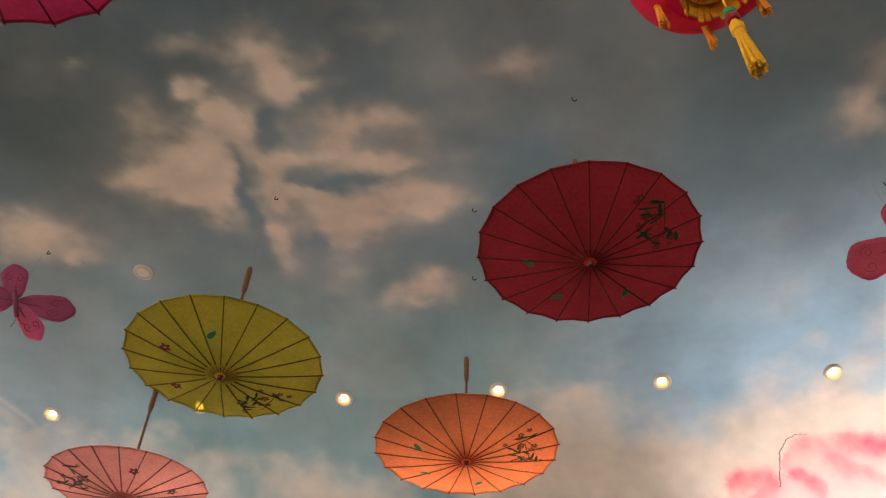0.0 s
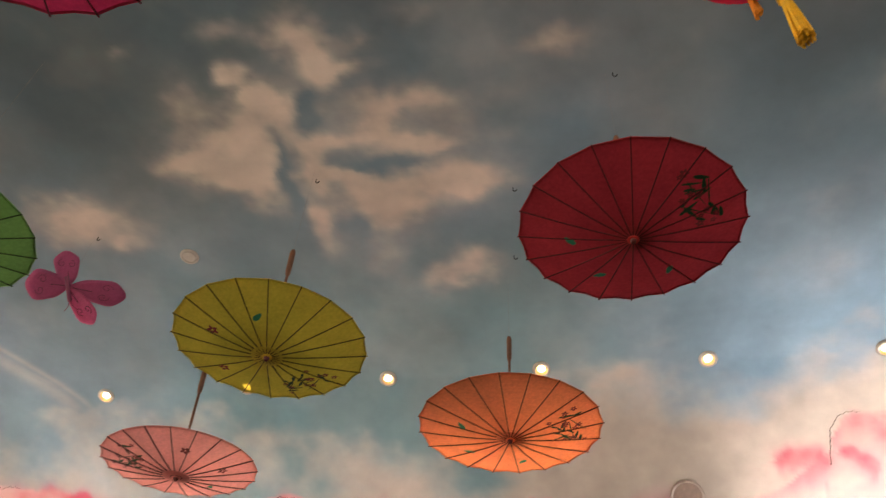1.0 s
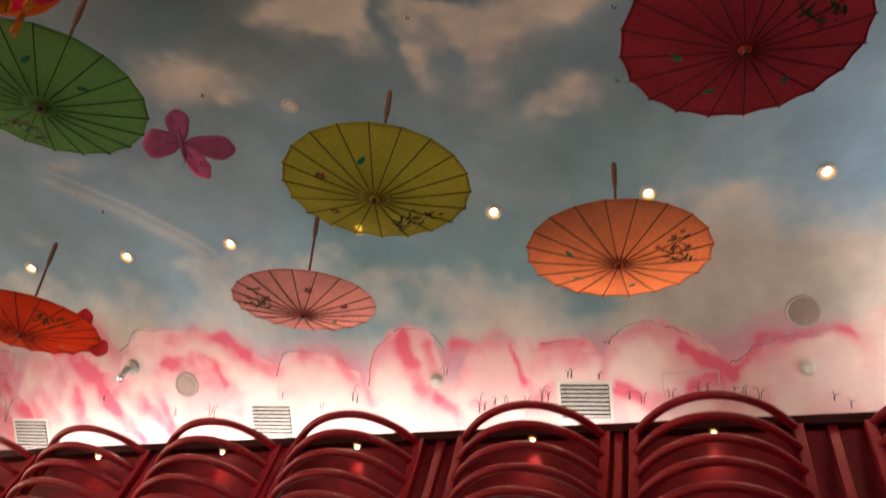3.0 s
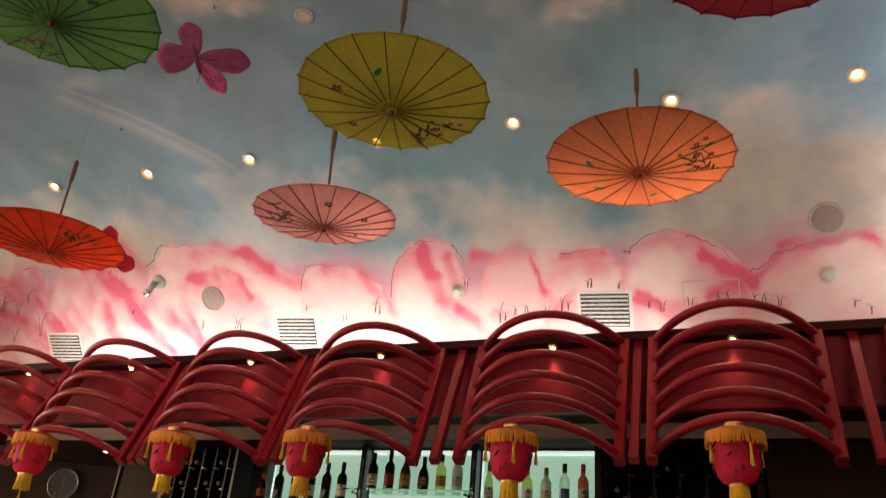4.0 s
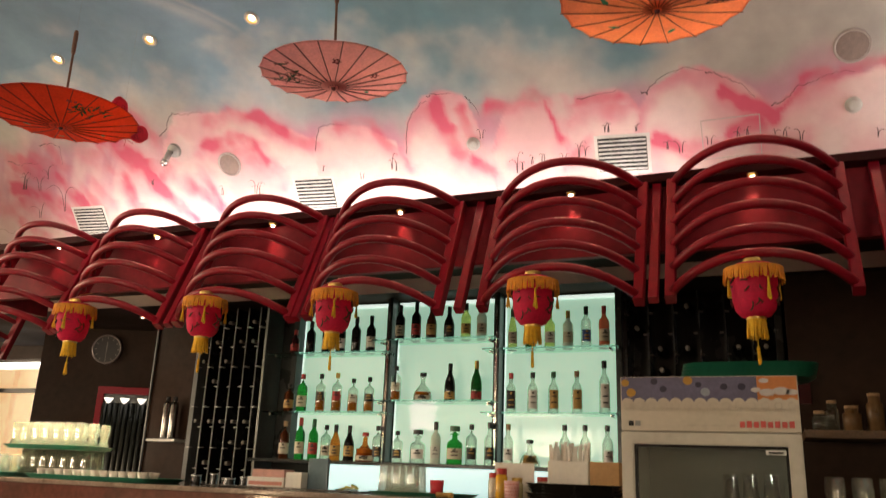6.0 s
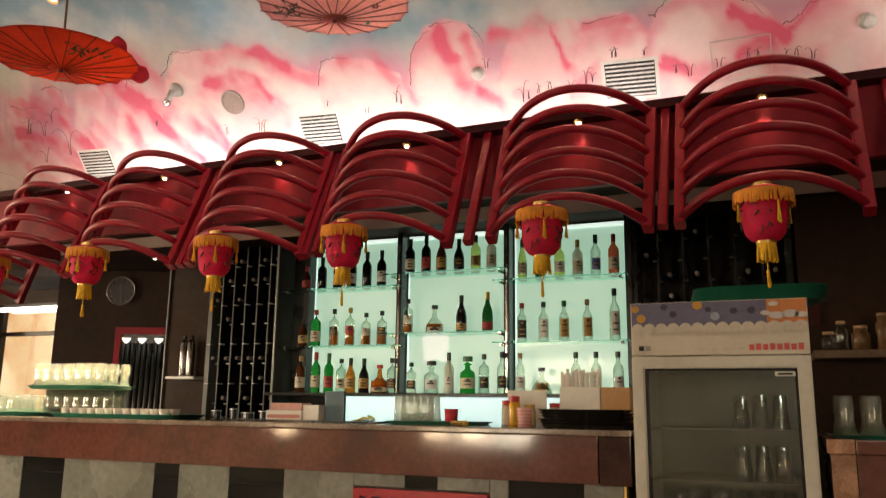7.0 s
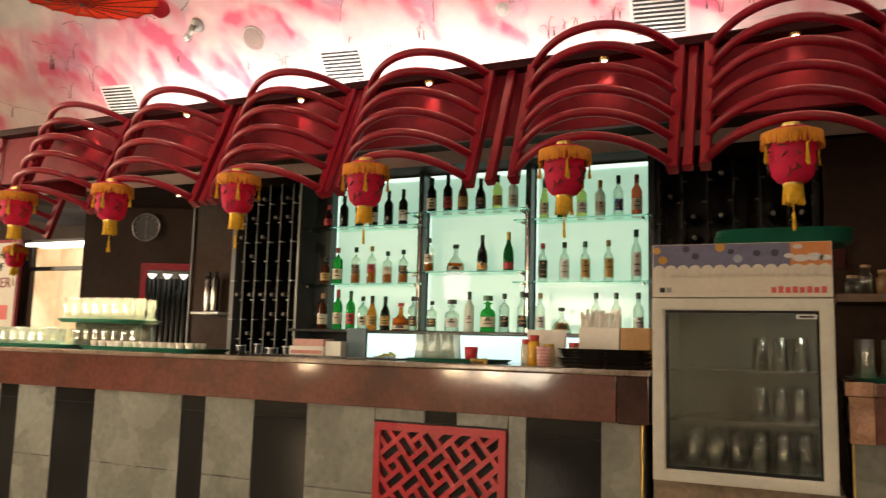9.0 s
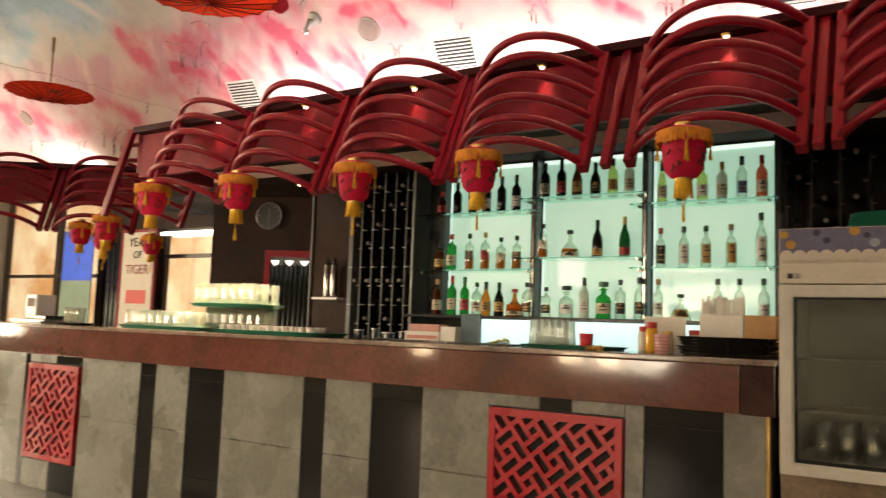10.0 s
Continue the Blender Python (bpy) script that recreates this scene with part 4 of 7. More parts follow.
def parasol(label, color, hub, lean=(0, 0), spin=0.0, size=0.80):
    """A paper parasol hung upside down by its handle: the cap below, the cloth a shallow bowl."""
    cloth = sheer("parasol_cloth_" + color[0], color[1], 0.86, 0.6, 0.09)
    rib_m = mat("parasol_rib_" + color[0], tuple(0.16 * c + 0.012 for c in color[1]), 0.7, spec=0.15, vary=0.2, scale=30)
    fold_m = sheer("parasol_fold_" + color[0], tuple(0.80 * c for c in color[1]), 0.6)
    t = thing("parasol", label, "parasol", "parasols hung from the ceiling", at=hub)
    R, rise, N = size / 2, 0.062, 20
    bm = bmesh.new()
    rings = []
    for j in range(7):
        u = j / 6
        ring = []
        for k in range(N * 2):
            a = math.pi * k / N
            sag = 1.0 if k % 2 == 0 else 1 - 0.022 * u
            ring.append(bm.verts.new((R * (0.05 + 0.95 * u) * sag * math.cos(a), R * (0.05 + 0.95 * u) * sag * math.sin(a), rise * u ** 1.25 + (0.0 if k % 2 == 0 else 0.004 * u))))
        rings.append(ring)
    for a, b in zip(rings, rings[1:]):
        for k in range(2 * N):
            bm.faces.new((a[k], a[(k + 1) % (2 * N)], b[(k + 1) % (2 * N)], b[k]))
    part("canopy", bm, cloth, t, smooth=True)
    for k in range(N):
        a = 2 * math.pi * k / N
        pts = [(R * (0.05 + 0.97 * u) * math.cos(a), R * (0.05 + 0.97 * u) * math.sin(a), rise * u ** 1.25 - 0.003) for u in (0, 0.33, 0.66, 1.0)]
        part("rib", sweep(pts, 0.0040, 0.0036), rib_m, t)
        b = a + 0.10
        part("stretcher", sweep([(R * u * math.cos(b - 0.06 * u), R * u * math.sin(b - 0.06 * u), rise * max(0, (u - 0.05) / 0.95) ** 1.25 + 0.004 + 0.10 * (0.46 - u)) for u in (0.06, 0.25, 0.46)], 0.005, 0.003), rib_m, t)
    hem = [(R * (1.0 if k % 2 == 0 else 0.978) * math.cos(math.pi * k / N), R * (1.0 if k % 2 == 0 else 0.978) * math.sin(math.pi * k / N), rise + (0.0 if k % 2 == 0 else 0.004)) for k in range(2 * N)]
    part("hem", sweep(hem + hem[:1], 0.007, 0.005), fold_m, t, "doubled darker hem of the cloth")
    part("centre_patch", lathe([(0.0175, -0.0045), (0.060, 0.0005), (0.060, 0.0022), (0.0175, -0.001)], 20), fold_m, t, "doubled cloth at the centre")
    part("rosette", lathe([(0, -0.006), (0.020, -0.006), (0.027, 0.002), (0.02, 0.010), (0, 0.010)], 14), CAP_CLOTH.get(color[0], cloth), t)
    part("cap", lathe([(0, -0.019), (0.008, -0.018), (0.011, -0.010), (0.012, -0.004), (0, -0.003)], 12), mat("cap_wood", (0.10, 0.012, 0.010), 0.5, vary=0.2), t)
    paint_flowers(t, color[0], R, rise)
    part("stick", lathe([(0, 0.0), (0.006, 0.0), (0.006, 0.44), (0, 0.44)], 8), BAMBOO, t)
    part("handle", lathe([(0, 0.42), (0.010, 0.42), (0.012, 0.45), (0.012, 0.54), (0.009, 0.555), (0, 0.556)], 10), BAMBOO, t)
    m = Matrix.Translation(hub) @ Euler((radians(lean[0]), radians(lean[1]), radians(spin))).to_matrix().to_4x4()
    t.matrix_world = m
    tip = m @ Vector((0, 0, 0.556))
    cz = ceil_z(tip.x, tip.y)
    s = sweep([tip, (tip.x, tip.y, cz)], 0.0007, 0.0007)
    for v in s.verts:
        v.co = m.inverted() @ v.co
    part("string", s, GREYMETAL, t)
    return t


def on_ray(xy, zy, y):
    return Vector((xy * y, y, 1.25 + zy * y))


PARASOLS = [
    ("deep pink parasol of painted cloth hung upside down", ("rose", (0.62, 0.04, 0.13)), Vector((-1.13, 0.40, 3.0)), (1.5, 0), 0.80),
    ("yellow parasol of painted cloth hung upside down", ("yellow", (0.76, 0.60, 0.075)), on_ray(-0.521, 0.827, 2.2), (1.5, 0), 0.735),
    ("orange parasol of painted cloth hung upside down", ("orange", (0.97, 0.27, 0.12)), on_ray(-0.1055, 0.641, 2.95), (1.5, 0), 0.795),
    ("dark red parasol of painted cloth hung upside down", ("red", (0.62, 0.050, 0.066)), on_ray(0.1165, 1.039, 1.88), (1.5, 0), 0.758),
    ("pale pink parasol of painted cloth hung upside down", ("pink", (0.94, 0.37, 0.36)), on_ray(-0.6165, 0.603, 2.85), (5.0, 0), 0.672),
    ("green parasol of painted cloth hung upside down", ("green", (0.28, 0.55, 0.15)), on_ray(-1.448, 1.245, 1.5), (3.0, 0), 0.72),
    ("vermilion parasol of painted cloth hung upside down", ("vermilion", (0.80, 0.055, 0.02)), on_ray(-1.2066, 0.6135, 2.75), (1.5, 0), 0.74),
    ("orange red parasol hung upside down near the corner", ("vermilion", (0.80, 0.055, 0.02)), on_ray(-1.7234, 0.4840, 3.75), (0.5, 0), 0.70),
]
for k, (lb, col, hub, lean, size) in enumerate(PARASOLS):
    parasol(lb, col, hub, lean, size=size)

# ---------------------------------------------------------------- lights and fittings on the ceiling
TRIM = mat("white_trim", (0.46, 0.42, 0.37), 0.45, vary=0.08)
SPEAKER_MESH = mat("perforated_grille", (0.23, 0.165, 0.135), 0.7, vary=0.2, scale=60, bump=0.3, bscale=300)
SLOT = mat("dark_slot", (0.02, 0.018, 0.017), 0.8, vary=0.1)


def downlight(x, y, lit=True):
    t = thing("downlight", "round recessed downlight, switched on, with white trim" if lit else "round blank white cover plate on the ceiling", "downlight" if lit else "cover plate", "downlights in the painted ceiling" if lit else "")
    if lit:
        part("trim_ring", lathe([(0.036, -0.004), (0.050, -0.004), (0.050, 0.006), (0.044, 0.013), (0.036, 0.012)], 24), TRIM, t)
        # the lamp's yellow glow on the ring is put into its colour
        part("reflector", lathe([(0.021, -0.002), (0.0355, 0.012), (0.0355, -0.003), (0.021, -0.003)], 24), mat("yellow_lit_reflector", (0.80, 0.52, 0.22), 0.45, vary=0.05), t, "reflector ring coloured with yellow lamp glow")
        part("lens", lathe([(0, -0.001), (0.021, -0.001), (0.016, 0.002), (0, 0.003)], 20), LAMP, t)
    else:
        part("trim_ring", lathe([(0.036, -0.004), (0.050, -0.004), (0.050, 0.004), (0.040, 0.007), (0.036, 0.001)], 24), TRIM, t)
        part("plate", lathe([(0, 0.002), (0.036, 0.002), (0.032, 0.007), (0, 0.008)], 20), TRIM, t)
    t.matrix_world = ceil_frame(x, y, 0.002)
    return t


for x in (-5.3, -4.48, -3.66, -2.85, -1.94, -1.08, -0.20, 0.70, 1.6):
    downlight(x, 3.585)
    p = Vector((x, 3.585, ceil_z(x, 3.585))) + Vector((0, -0.01, -0.05))
    spot("downlight_beam", p, p + Vector((0, -0.15, -1)), 40, WARM, 95, 0.7, 0.03)
downlight(-1.97, 2.65, False)


def speaker(x, y):
    t = thing("ceiling_speaker", "round ceiling loudspeaker with a beige grille", "loudspeaker", "loudspeakers in the ceiling")
    part("rim", lathe([(0.078, -0.004), (0.092, -0.004), (0.092, 0.006), (0.087, 0.010), (0.078, 0.004)], 32), mat("beige_rim", (0.36, 0.29, 0.25), 0.5, vary=0.1), t)
    part("grille", lathe([(0, 0.010), (0.05, 0.008), (0.078, 0.004), (0.078, 0.0), (0, 0.0)], 28), SPEAKER_MESH, t)
    t.matrix_world = ceil_frame(x, y, 0.003)


speaker(0.54, 4.19)
speaker(-3.48, 4.33)
q = P_L + DIR_L * -1.35 + BACK_L * 0.55
speaker(q.x, q.y)


def smoke_detector(x, y):
    t = thing("smoke_detector", "small round white smoke detector", "smoke detector", "smoke detectors")
    part("base_plate", lathe([(0, 0), (0.044, 0), (0.044, 0.012), (0.037, 0.016), (0, 0.016)], 24), TRIM, t)
    part("sensor", lathe([(0.037, 0.016), (0.033, 0.028), (0.021, 0.036), (0, 0.037)], 24), TRIM, t)
    t.matrix_world = ceil_frame(x, y, 0.002)


for x, y in ((-1.63, 4.38), (0.54, 4.41)):
    smoke_detector(x, y)


def vent(x, y):
    t = thing("ceiling_vent", "square white air vent with angled louvres", "air vent", "air vents in the cove")
    w, h = 0.165, 0.125
    # dark sheet drawn for the shade between the slats
    part("backing", boxes(((-w + 0.02, -h + 0.02, 0.001), (w - 0.02, h - 0.02, 0.003))), SLOT, t)
    part("frame", (lambda b: (b.transform(Matrix.Rotation(radians(90), 4, "X")), b)[1])(ring_frame(-w, w, -h, h, 0.022, 0.022, -0.012, 0.0)), TRIM, t)
    for k in range(8):
        y0 = -h + 0.035 + k * (2 * h - 0.07) / 7
        part("slat", boxes(((-w + 0.023, y0 - 0.006, 0.005), (w - 0.023, y0 + 0.004, 0.010))), TRIM, t)
    t.matrix_world = ceil_frame(x, y, 0.003) @ Matrix.Rotation(radians(-3), 4, "Z")


for x, y in ((-0.71, 4.50), (-2.855, 4.525), (-4.935, 4.54)):
    vent(x, y)
t = thing("access_hatch", "flush painted access hatch in the ceiling", "hatch")
part("panel_edge", boxes(((-0.16, -0.12, 0), (0.16, -0.114, 0.004)), ((-0.16, 0.114, 0), (0.16, 0.12, 0.004)), ((-0.16, -0.114, 0), (-0.154, 0.114, 0.004)), ((0.154, -0.114, 0), (0.16, 0.114, 0.004))), mat("hatch_edge", (0.40, 0.31, 0.28), 0.7), t)
t.matrix_world = ceil_frame(-0.09, 4.48, 0.002)

# security camera
CAM_GREY = mat("brushed_grey_metal", (0.30, 0.28, 0.25), 0.5, metal=0.5, vary=0.1)
t = thing("security_camera", "small steel security camera on a round base", "security camera")
part("base_plate", lathe([(0, 0), (0.055, 0), (0.050, 0.022), (0.02, 0.034), (0, 0.034)], 20), CAM_GREY, t)
part("arm", sweep([(0, 0, 0.03), (0.004, 0.002, 0.055), (0, 0, 0.075)], 0.02, 0.02, round_=True, up=Vector((1, 0, 0))), CAM_GREY, t)
part("barrel", sweep([(0.018, 0.016, 0.072), (-0.052, -0.055, 0.098)], 0.046, 0.046, round_=True, up=Vector((0, 0, 1))), CAM_GREY, t, smooth=True)
part("hood", sweep([(-0.030, -0.033, 0.090), (-0.060, -0.063, 0.101)], 0.054, 0.054, round_=True, up=Vector((0, 0, 1))), CHROME, t, smooth=True)
part("lens", sweep([(-0.0602, -0.0632, 0.101), (-0.063, -0.066, 0.102)], 0.040, 0.040, round_=True, up=Vector((0, 0, 1))), BLACK, t)
t.matrix_world = ceil_frame(-3.90, 4.22, 0.0)


def hook(x, y):
    pts = [(0, 0, 0), (0, 0, 0.018)] + [(0.009 - 0.009 * math.cos(a), 0, 0.018 + 0.012 * math.sin(a)) for a in (0.6, 1.4, 2.2, 3.0)]
    ob = tagged(link("ceiling_hook", sweep(pts, 0.004, 0.004, up=Vector((0, 1, 0))), BLACK), "tiny dark metal hook in the ceiling", "hook", "ceiling hooks")
    ob.matrix_world = ceil_frame(x, y, -0.001)


for x, y in ((0.25, 1.86), (-1.16, 2.25), (-0.23, 2.41), (-0.27, 2.83), (-2.41, 2.47), (1.65, 2.44), (-3.6, 3.2)):
    hook(x, y)

# ---------------------------------------------------------------- butterflies
def butterfly(label, at, head, rgb, tone, wings):
    gauze = (sheer("butterfly_gauze_" + tone, rgb, 0.4), sheer("butterfly_pale_gauze_" + tone, tuple(min(0.8, c * 1.7 + 0.03) for c in rgb), 0.5))
    spot_m = mat("butterfly_mark_" + tone, tuple(c * 0.45 for c in rgb), 0.6)
    t = thing("butterfly", label, "butterfly ornament", "butterflies hung from the ceiling")

    m = look(at, EYE)

    def wing(angle, length, width, lift, pale):
        """A rounded, slightly cupped wing with a wavy rim."""
        bm, n = bmesh.new(), 26
        angle = math.pi - angle
        d, s = Vector((math.cos(angle), math.sin(angle), 0)), Vector((-math.sin(angle), math.cos(angle), 0))

        def on_wing(u, v):
            p = d * (length * u) + s * (width * v)
            return p + Vector((0, 0, lift * max(0.0, u) ** 1.4 + 0.10 * width * (1 - 4 * v * v)))

        rings = []
        for f in (0.35, 0.7, 1.0):
            ring = []
            for k in range(n):
                b = 2 * math.pi * k / n
                r = f * 0.5 * (1 + 0.035 * math.cos(6 * b) * f)
                ring.append(bm.verts.new(on_wing(0.5 - r * math.cos(b), r * math.sin(b) * (0.86 - 0.30 * math.cos(b)))))
            rings.append(ring)
        bm.faces.new(rings[0])
        for ra, rb in zip(rings, rings[1:]):
            for k in range(n):
                bm.faces.new((ra[k], ra[(k + 1) % n], rb[(k + 1) % n], rb[k]))
        ext = bmesh.ops.extrude_face_region(bm, geom=bm.faces[:])
        for v in ext["geom"]:
            if isinstance(v, bmesh.types.BMVert):
                v.co.z += 0.003
        w = part("wing", bm, gauze[pale], t, "paler gauze wing" if pale else "", smooth=True)
        marks = bmesh.new()
        for cu, cv, sg in ((0.62, 0.16, 1), (0.66, -0.16, -1)):
            curl = [on_wing(cu + 0.11 * (1 - i / 15) * math.cos(sg * i * 0.62), cv + 0.15 * (1 - i / 15) * math.sin(sg * i * 0.62)) - Vector((0, 0, 0.004)) for i in range(13)]
            sweep(curl, 0.0035, 0.002, bm=marks)
        sweep([on_wing(u, 0.03 * math.sin(5 * u)) - Vector((0, 0, 0.004)) for u in (0.08, 0.2, 0.32, 0.42)], 0.005, 0.002, bm=marks)
        part("wing_mark", marks, spot_m, w)["kind"] = "stuff"

    for angle, length, width, lift, pale in wings:
        wing(radians(angle), length, width, lift, pale)
    hx, hy = -math.cos(radians(head)), math.sin(radians(head))
    part("body", sweep([(-0.05 * hx, -0.05 * hy, -0.006), (0, 0, -0.016), (0.05 * hx, 0.05 * hy, -0.014), (0.075 * hx, 0.075 * hy, -0.008)], 0.022, 0.022, round_=True), spot_m, t, smooth=True)
    for sx in (-1, 1):
        part("antenna", sweep([(0.07 * hx, 0.07 * hy, -0.01), (0.10 * hx - sx * 0.012 * hy, 0.10 * hy + sx * 0.012 * hx, -0.012), (0.12 * hx - sx * 0.03 * hy, 0.12 * hy + sx * 0.03 * hx, -0.008)], 0.003, 0.003), spot_m, t)
    t.matrix_world = m
    th = sweep([at, (at[0], at[1], ceil_z(at[0], at[1]))], 0.0008, 0.0008)
    for v in th.verts:
        v.co = m.inverted() @ v.co
    part("thread", th, GREYMETAL, t)


butterfly("magenta gauze butterfly with curled dark wing markings", on_ray(-0.985, 1.04, 2.5), -58, (0.42, 0.085, 0.19), "magenta",
          ((119, 0.18, 0.13, 0.05, 0), (14, 0.27, 0.14, -0.02, 0), (200, 0.19, 0.17, 0.03, 0), (-33, 0.22, 0.105, -0.02, 1)))
butterfly("rose gauze butterfly with curled wing markings", on_ray(0.655, 1.03, 2.45), -90, (0.44, 0.06, 0.12), "rose",
          ((178, 0.25, 0.19, 0.02, 0), (78, 0.2, 0.14, 0.03, 0), (5, 0.25, 0.18, 0.03, 1), (-50, 0.16, 0.10, 0.02, 1)))
butterfly("red gauze butterfly beside the vermilion parasol", on_ray(-1.056, 0.592, 3.5), -60, (0.62, 0.024, 0.05), "scarlet",
          ((103, 0.19, 0.11, 0.03, 0), (-12, 0.17, 0.125, 0.0, 0), (190, 0.24, 0.10, 0.02, 0), (-120, 0.12, 0.10, 0.0, 0)))

# ---------------------------------------------------------------- lanterns
LANTERN_SILK = sheer("lantern_silk", (0.80, 0.02, 0.10), 0.45)
FRINGE = mat("yellow_fringe", (0.78, 0.44, 0.02), 0.75, vary=0.25, scale=40, bump=0.3, bscale=200)
FRINGE_ORANGE = mat("orange_fringe", (0.72, 0.26, 0.02), 0.75, vary=0.25, scale=40, bump=0.3, bscale=200)
LANTERN_INK = mat("lantern_ink", (0.09, 0.03, 0.02), 0.6, vary=0.3, scale=30)


def threads(r0, r1, z0, z1, n, seed, width=None):
    """A ring of hanging threads."""
    g = random.Random(seed)
    bm = bmesh.new()
    for k in range(n):
        a = 2 * math.pi * k / n
        w = (width or 2 * math.pi * r0 / n) * 0.55
        j = g.uniform(-0.006, 0.006)
        ra, rb = r0, r1 + g.uniform(-0.004, 0.004)
        za, zb = z0, z1 + g.uniform(-0.008, 0.006)
        tx, ty = -math.sin(a), math.cos(a)
        p = [Vector((r * math.cos(a) + s * w * tx + (j if r is rb else 0) * tx, r * math.sin(a) + s * w * ty + (j if r is rb else 0) * ty, z)) for r, z, s in ((ra, za, -1), (ra, za, 1), (rb, zb, 0.8), (rb, zb, -0.8))]
        q = [v - Vector((math.cos(a), math.sin(a), 0)) * 0.004 for v in p]
        vs = [bm.verts.new(v) for v in p + q]
        for f in ((0, 1, 2, 3), (7, 6, 5, 4), (0, 4, 5, 1), (1, 5, 6, 2), (2, 6, 7, 3), (3, 7, 4, 0)):
            bm.faces.new([vs[i] for i in f])
    return bm


def tassel(at, length, r=0.008, seed=1):
    n = 9 if r < 0.015 else 26
    bm = threads(r * 0.6, r, -length * 0.25, -length, n, seed, r * 0.9 if n == 9 else r * 0.30)
    if n > 9:
        for k in range(3):
            fill = threads(r * 0.2 * k, r * (0.3 * k + 0.1), -length * 0.2, -length * (0.9 + 0.06 * k), 14, seed + k + 1, r * 0.28)
            me = bpy.data.meshes.new("strand")
            fill.to_mesh(me)
            fill.free()
            bm.from_mesh(me)
            bpy.data.meshes.remove(me)
    lathe([(0, -length * 0.28), (r * 0.9, -length * 0.24), (r * 0.9, -length * 0.12), (r * 0.4, 0), (0, 0)], 8, bm=bm)
    for v in bm.verts:
        v.co += Vector(at)
    return bm


def ink_flourish(z_mid, r):
    """A dark curling flourish printed on the silk."""
    g, bm = random.Random(21), bmesh.new()
    for side in (0.0, math.pi / 2, math.pi, 3 * math.pi / 2):
        for k in range(7):
            a0, z0, turn = side - 1.45 + g.uniform(-0.42, 0.42), z_mid + g.uniform(-0.045, 0.04), g.uniform(0, 6.28)
            bend, length, pts = g.uniform(-3.2, 3.2), g.uniform(0.022, 0.05), []
            a, z = a0, z0
            for i in range(9):
                turn += bend / 9
                a += length / 9 * math.cos(turn) / r
                z += length / 9 * math.sin(turn)
                rr = r * (1.012 - 0.10 * max(0, z_mid - 0.02 - z) / 0.05)
                pts.append((rr * math.cos(a), rr * math.sin(a), z))
            sweep(pts, g.uniform(0.004, 0.009), 0.004, bm=bm)
    return bm


lantern = thing("palace_lantern", "small crimson silk lantern with yellow fringe and tassels", "lantern", "lanterns under the canopies")
part("cap", lathe([(0, 0.0), (0.034, 0.0), (0.036, -0.004), (0.036, -0.018), (0, -0.018)], 20), BRASS, lantern)
part("dome", lathe([(0.034, -0.018), (0.070, -0.024), (0.094, -0.036), (0.108, -0.052), (0.105, -0.056), (0.07, -0.05), (0, -0.045)], 28), LANTERN_SILK, lantern, smooth=True)
part("fringe", threads(0.108, 0.110, -0.040, -0.090, 96, 5), FRINGE_ORANGE, lantern)["kind"] = "stuff"
part("shade", lathe([(0.030, -0.230), (0.054, -0.222), (0.072, -0.200), (0.081, -0.160), (0.085, -0.115), (0.086, -0.055), (0, -0.055)], 28), LANTERN_SILK, lantern, smooth=True)
part("flourish", ink_flourish(-0.135, 0.086), LANTERN_INK, lantern, "dark printed flourish")["kind"] = "stuff"
part("ring", lathe([(0.028, -0.236), (0.036, -0.236), (0.036, -0.226), (0.028, -0.226)], 20), BRASS, lantern)
part("skirt", threads(0.034, 0.037, -0.234, -0.302, 40, 8), FRINGE, lantern)["kind"] = "stuff"
part("tail_string", sweep([(0, 0, -0.23), (0, 0, -0.345)], 0.003, 0.003), FRINGE, lantern)
part("tail_tassel", tassel((0, 0, -0.335), 0.062, 0.007), FRINGE, lantern)
for k in range(4):
    a = math.pi / 6 + k * math.pi / 2
    part("side_tassel", tassel((0.103 * math.cos(a), 0.103 * math.sin(a), -0.09), 0.062 + 0.02 * (k % 2), 0.005, k), FRINGE, lantern)
part("hook", sweep([(0, 0, 0), (0, 0.015, 0.03), (0, 0.085, 0.054)], 0.003, 0.003), BRASS, lantern)
lantern.matrix_world = Matrix.Translation((-0.018, 3.15, 2.107))
for k, x in enumerate((-0.886, -1.838, -2.575, -3.435, -4.195)):
    copy_thing(lantern, Matrix.Translation((x, 3.15, 2.107)) @ Matrix.Rotation(0.15 * (k % 3 - 1), 4, "Z"))
for x, y, z in ((-6.62, 4.24, 2.107), (-5.55, 3.77, 2.06), (-6.317, 4.276, 2.05), (-6.85, 5.18, 2.107)):
    hung = copy_thing(lantern, Matrix.Translation((x, y, z)) @ ROT_L)
    if z < 2.1 or y > 5:
        link("cord", sweep([(0, 0.084, 0.053), (0, 0.09, 0.503 if y > 5 else 0.16)], 0.004, 0.004, up=Vector((1, 0, 0))), FRINGE, hung)


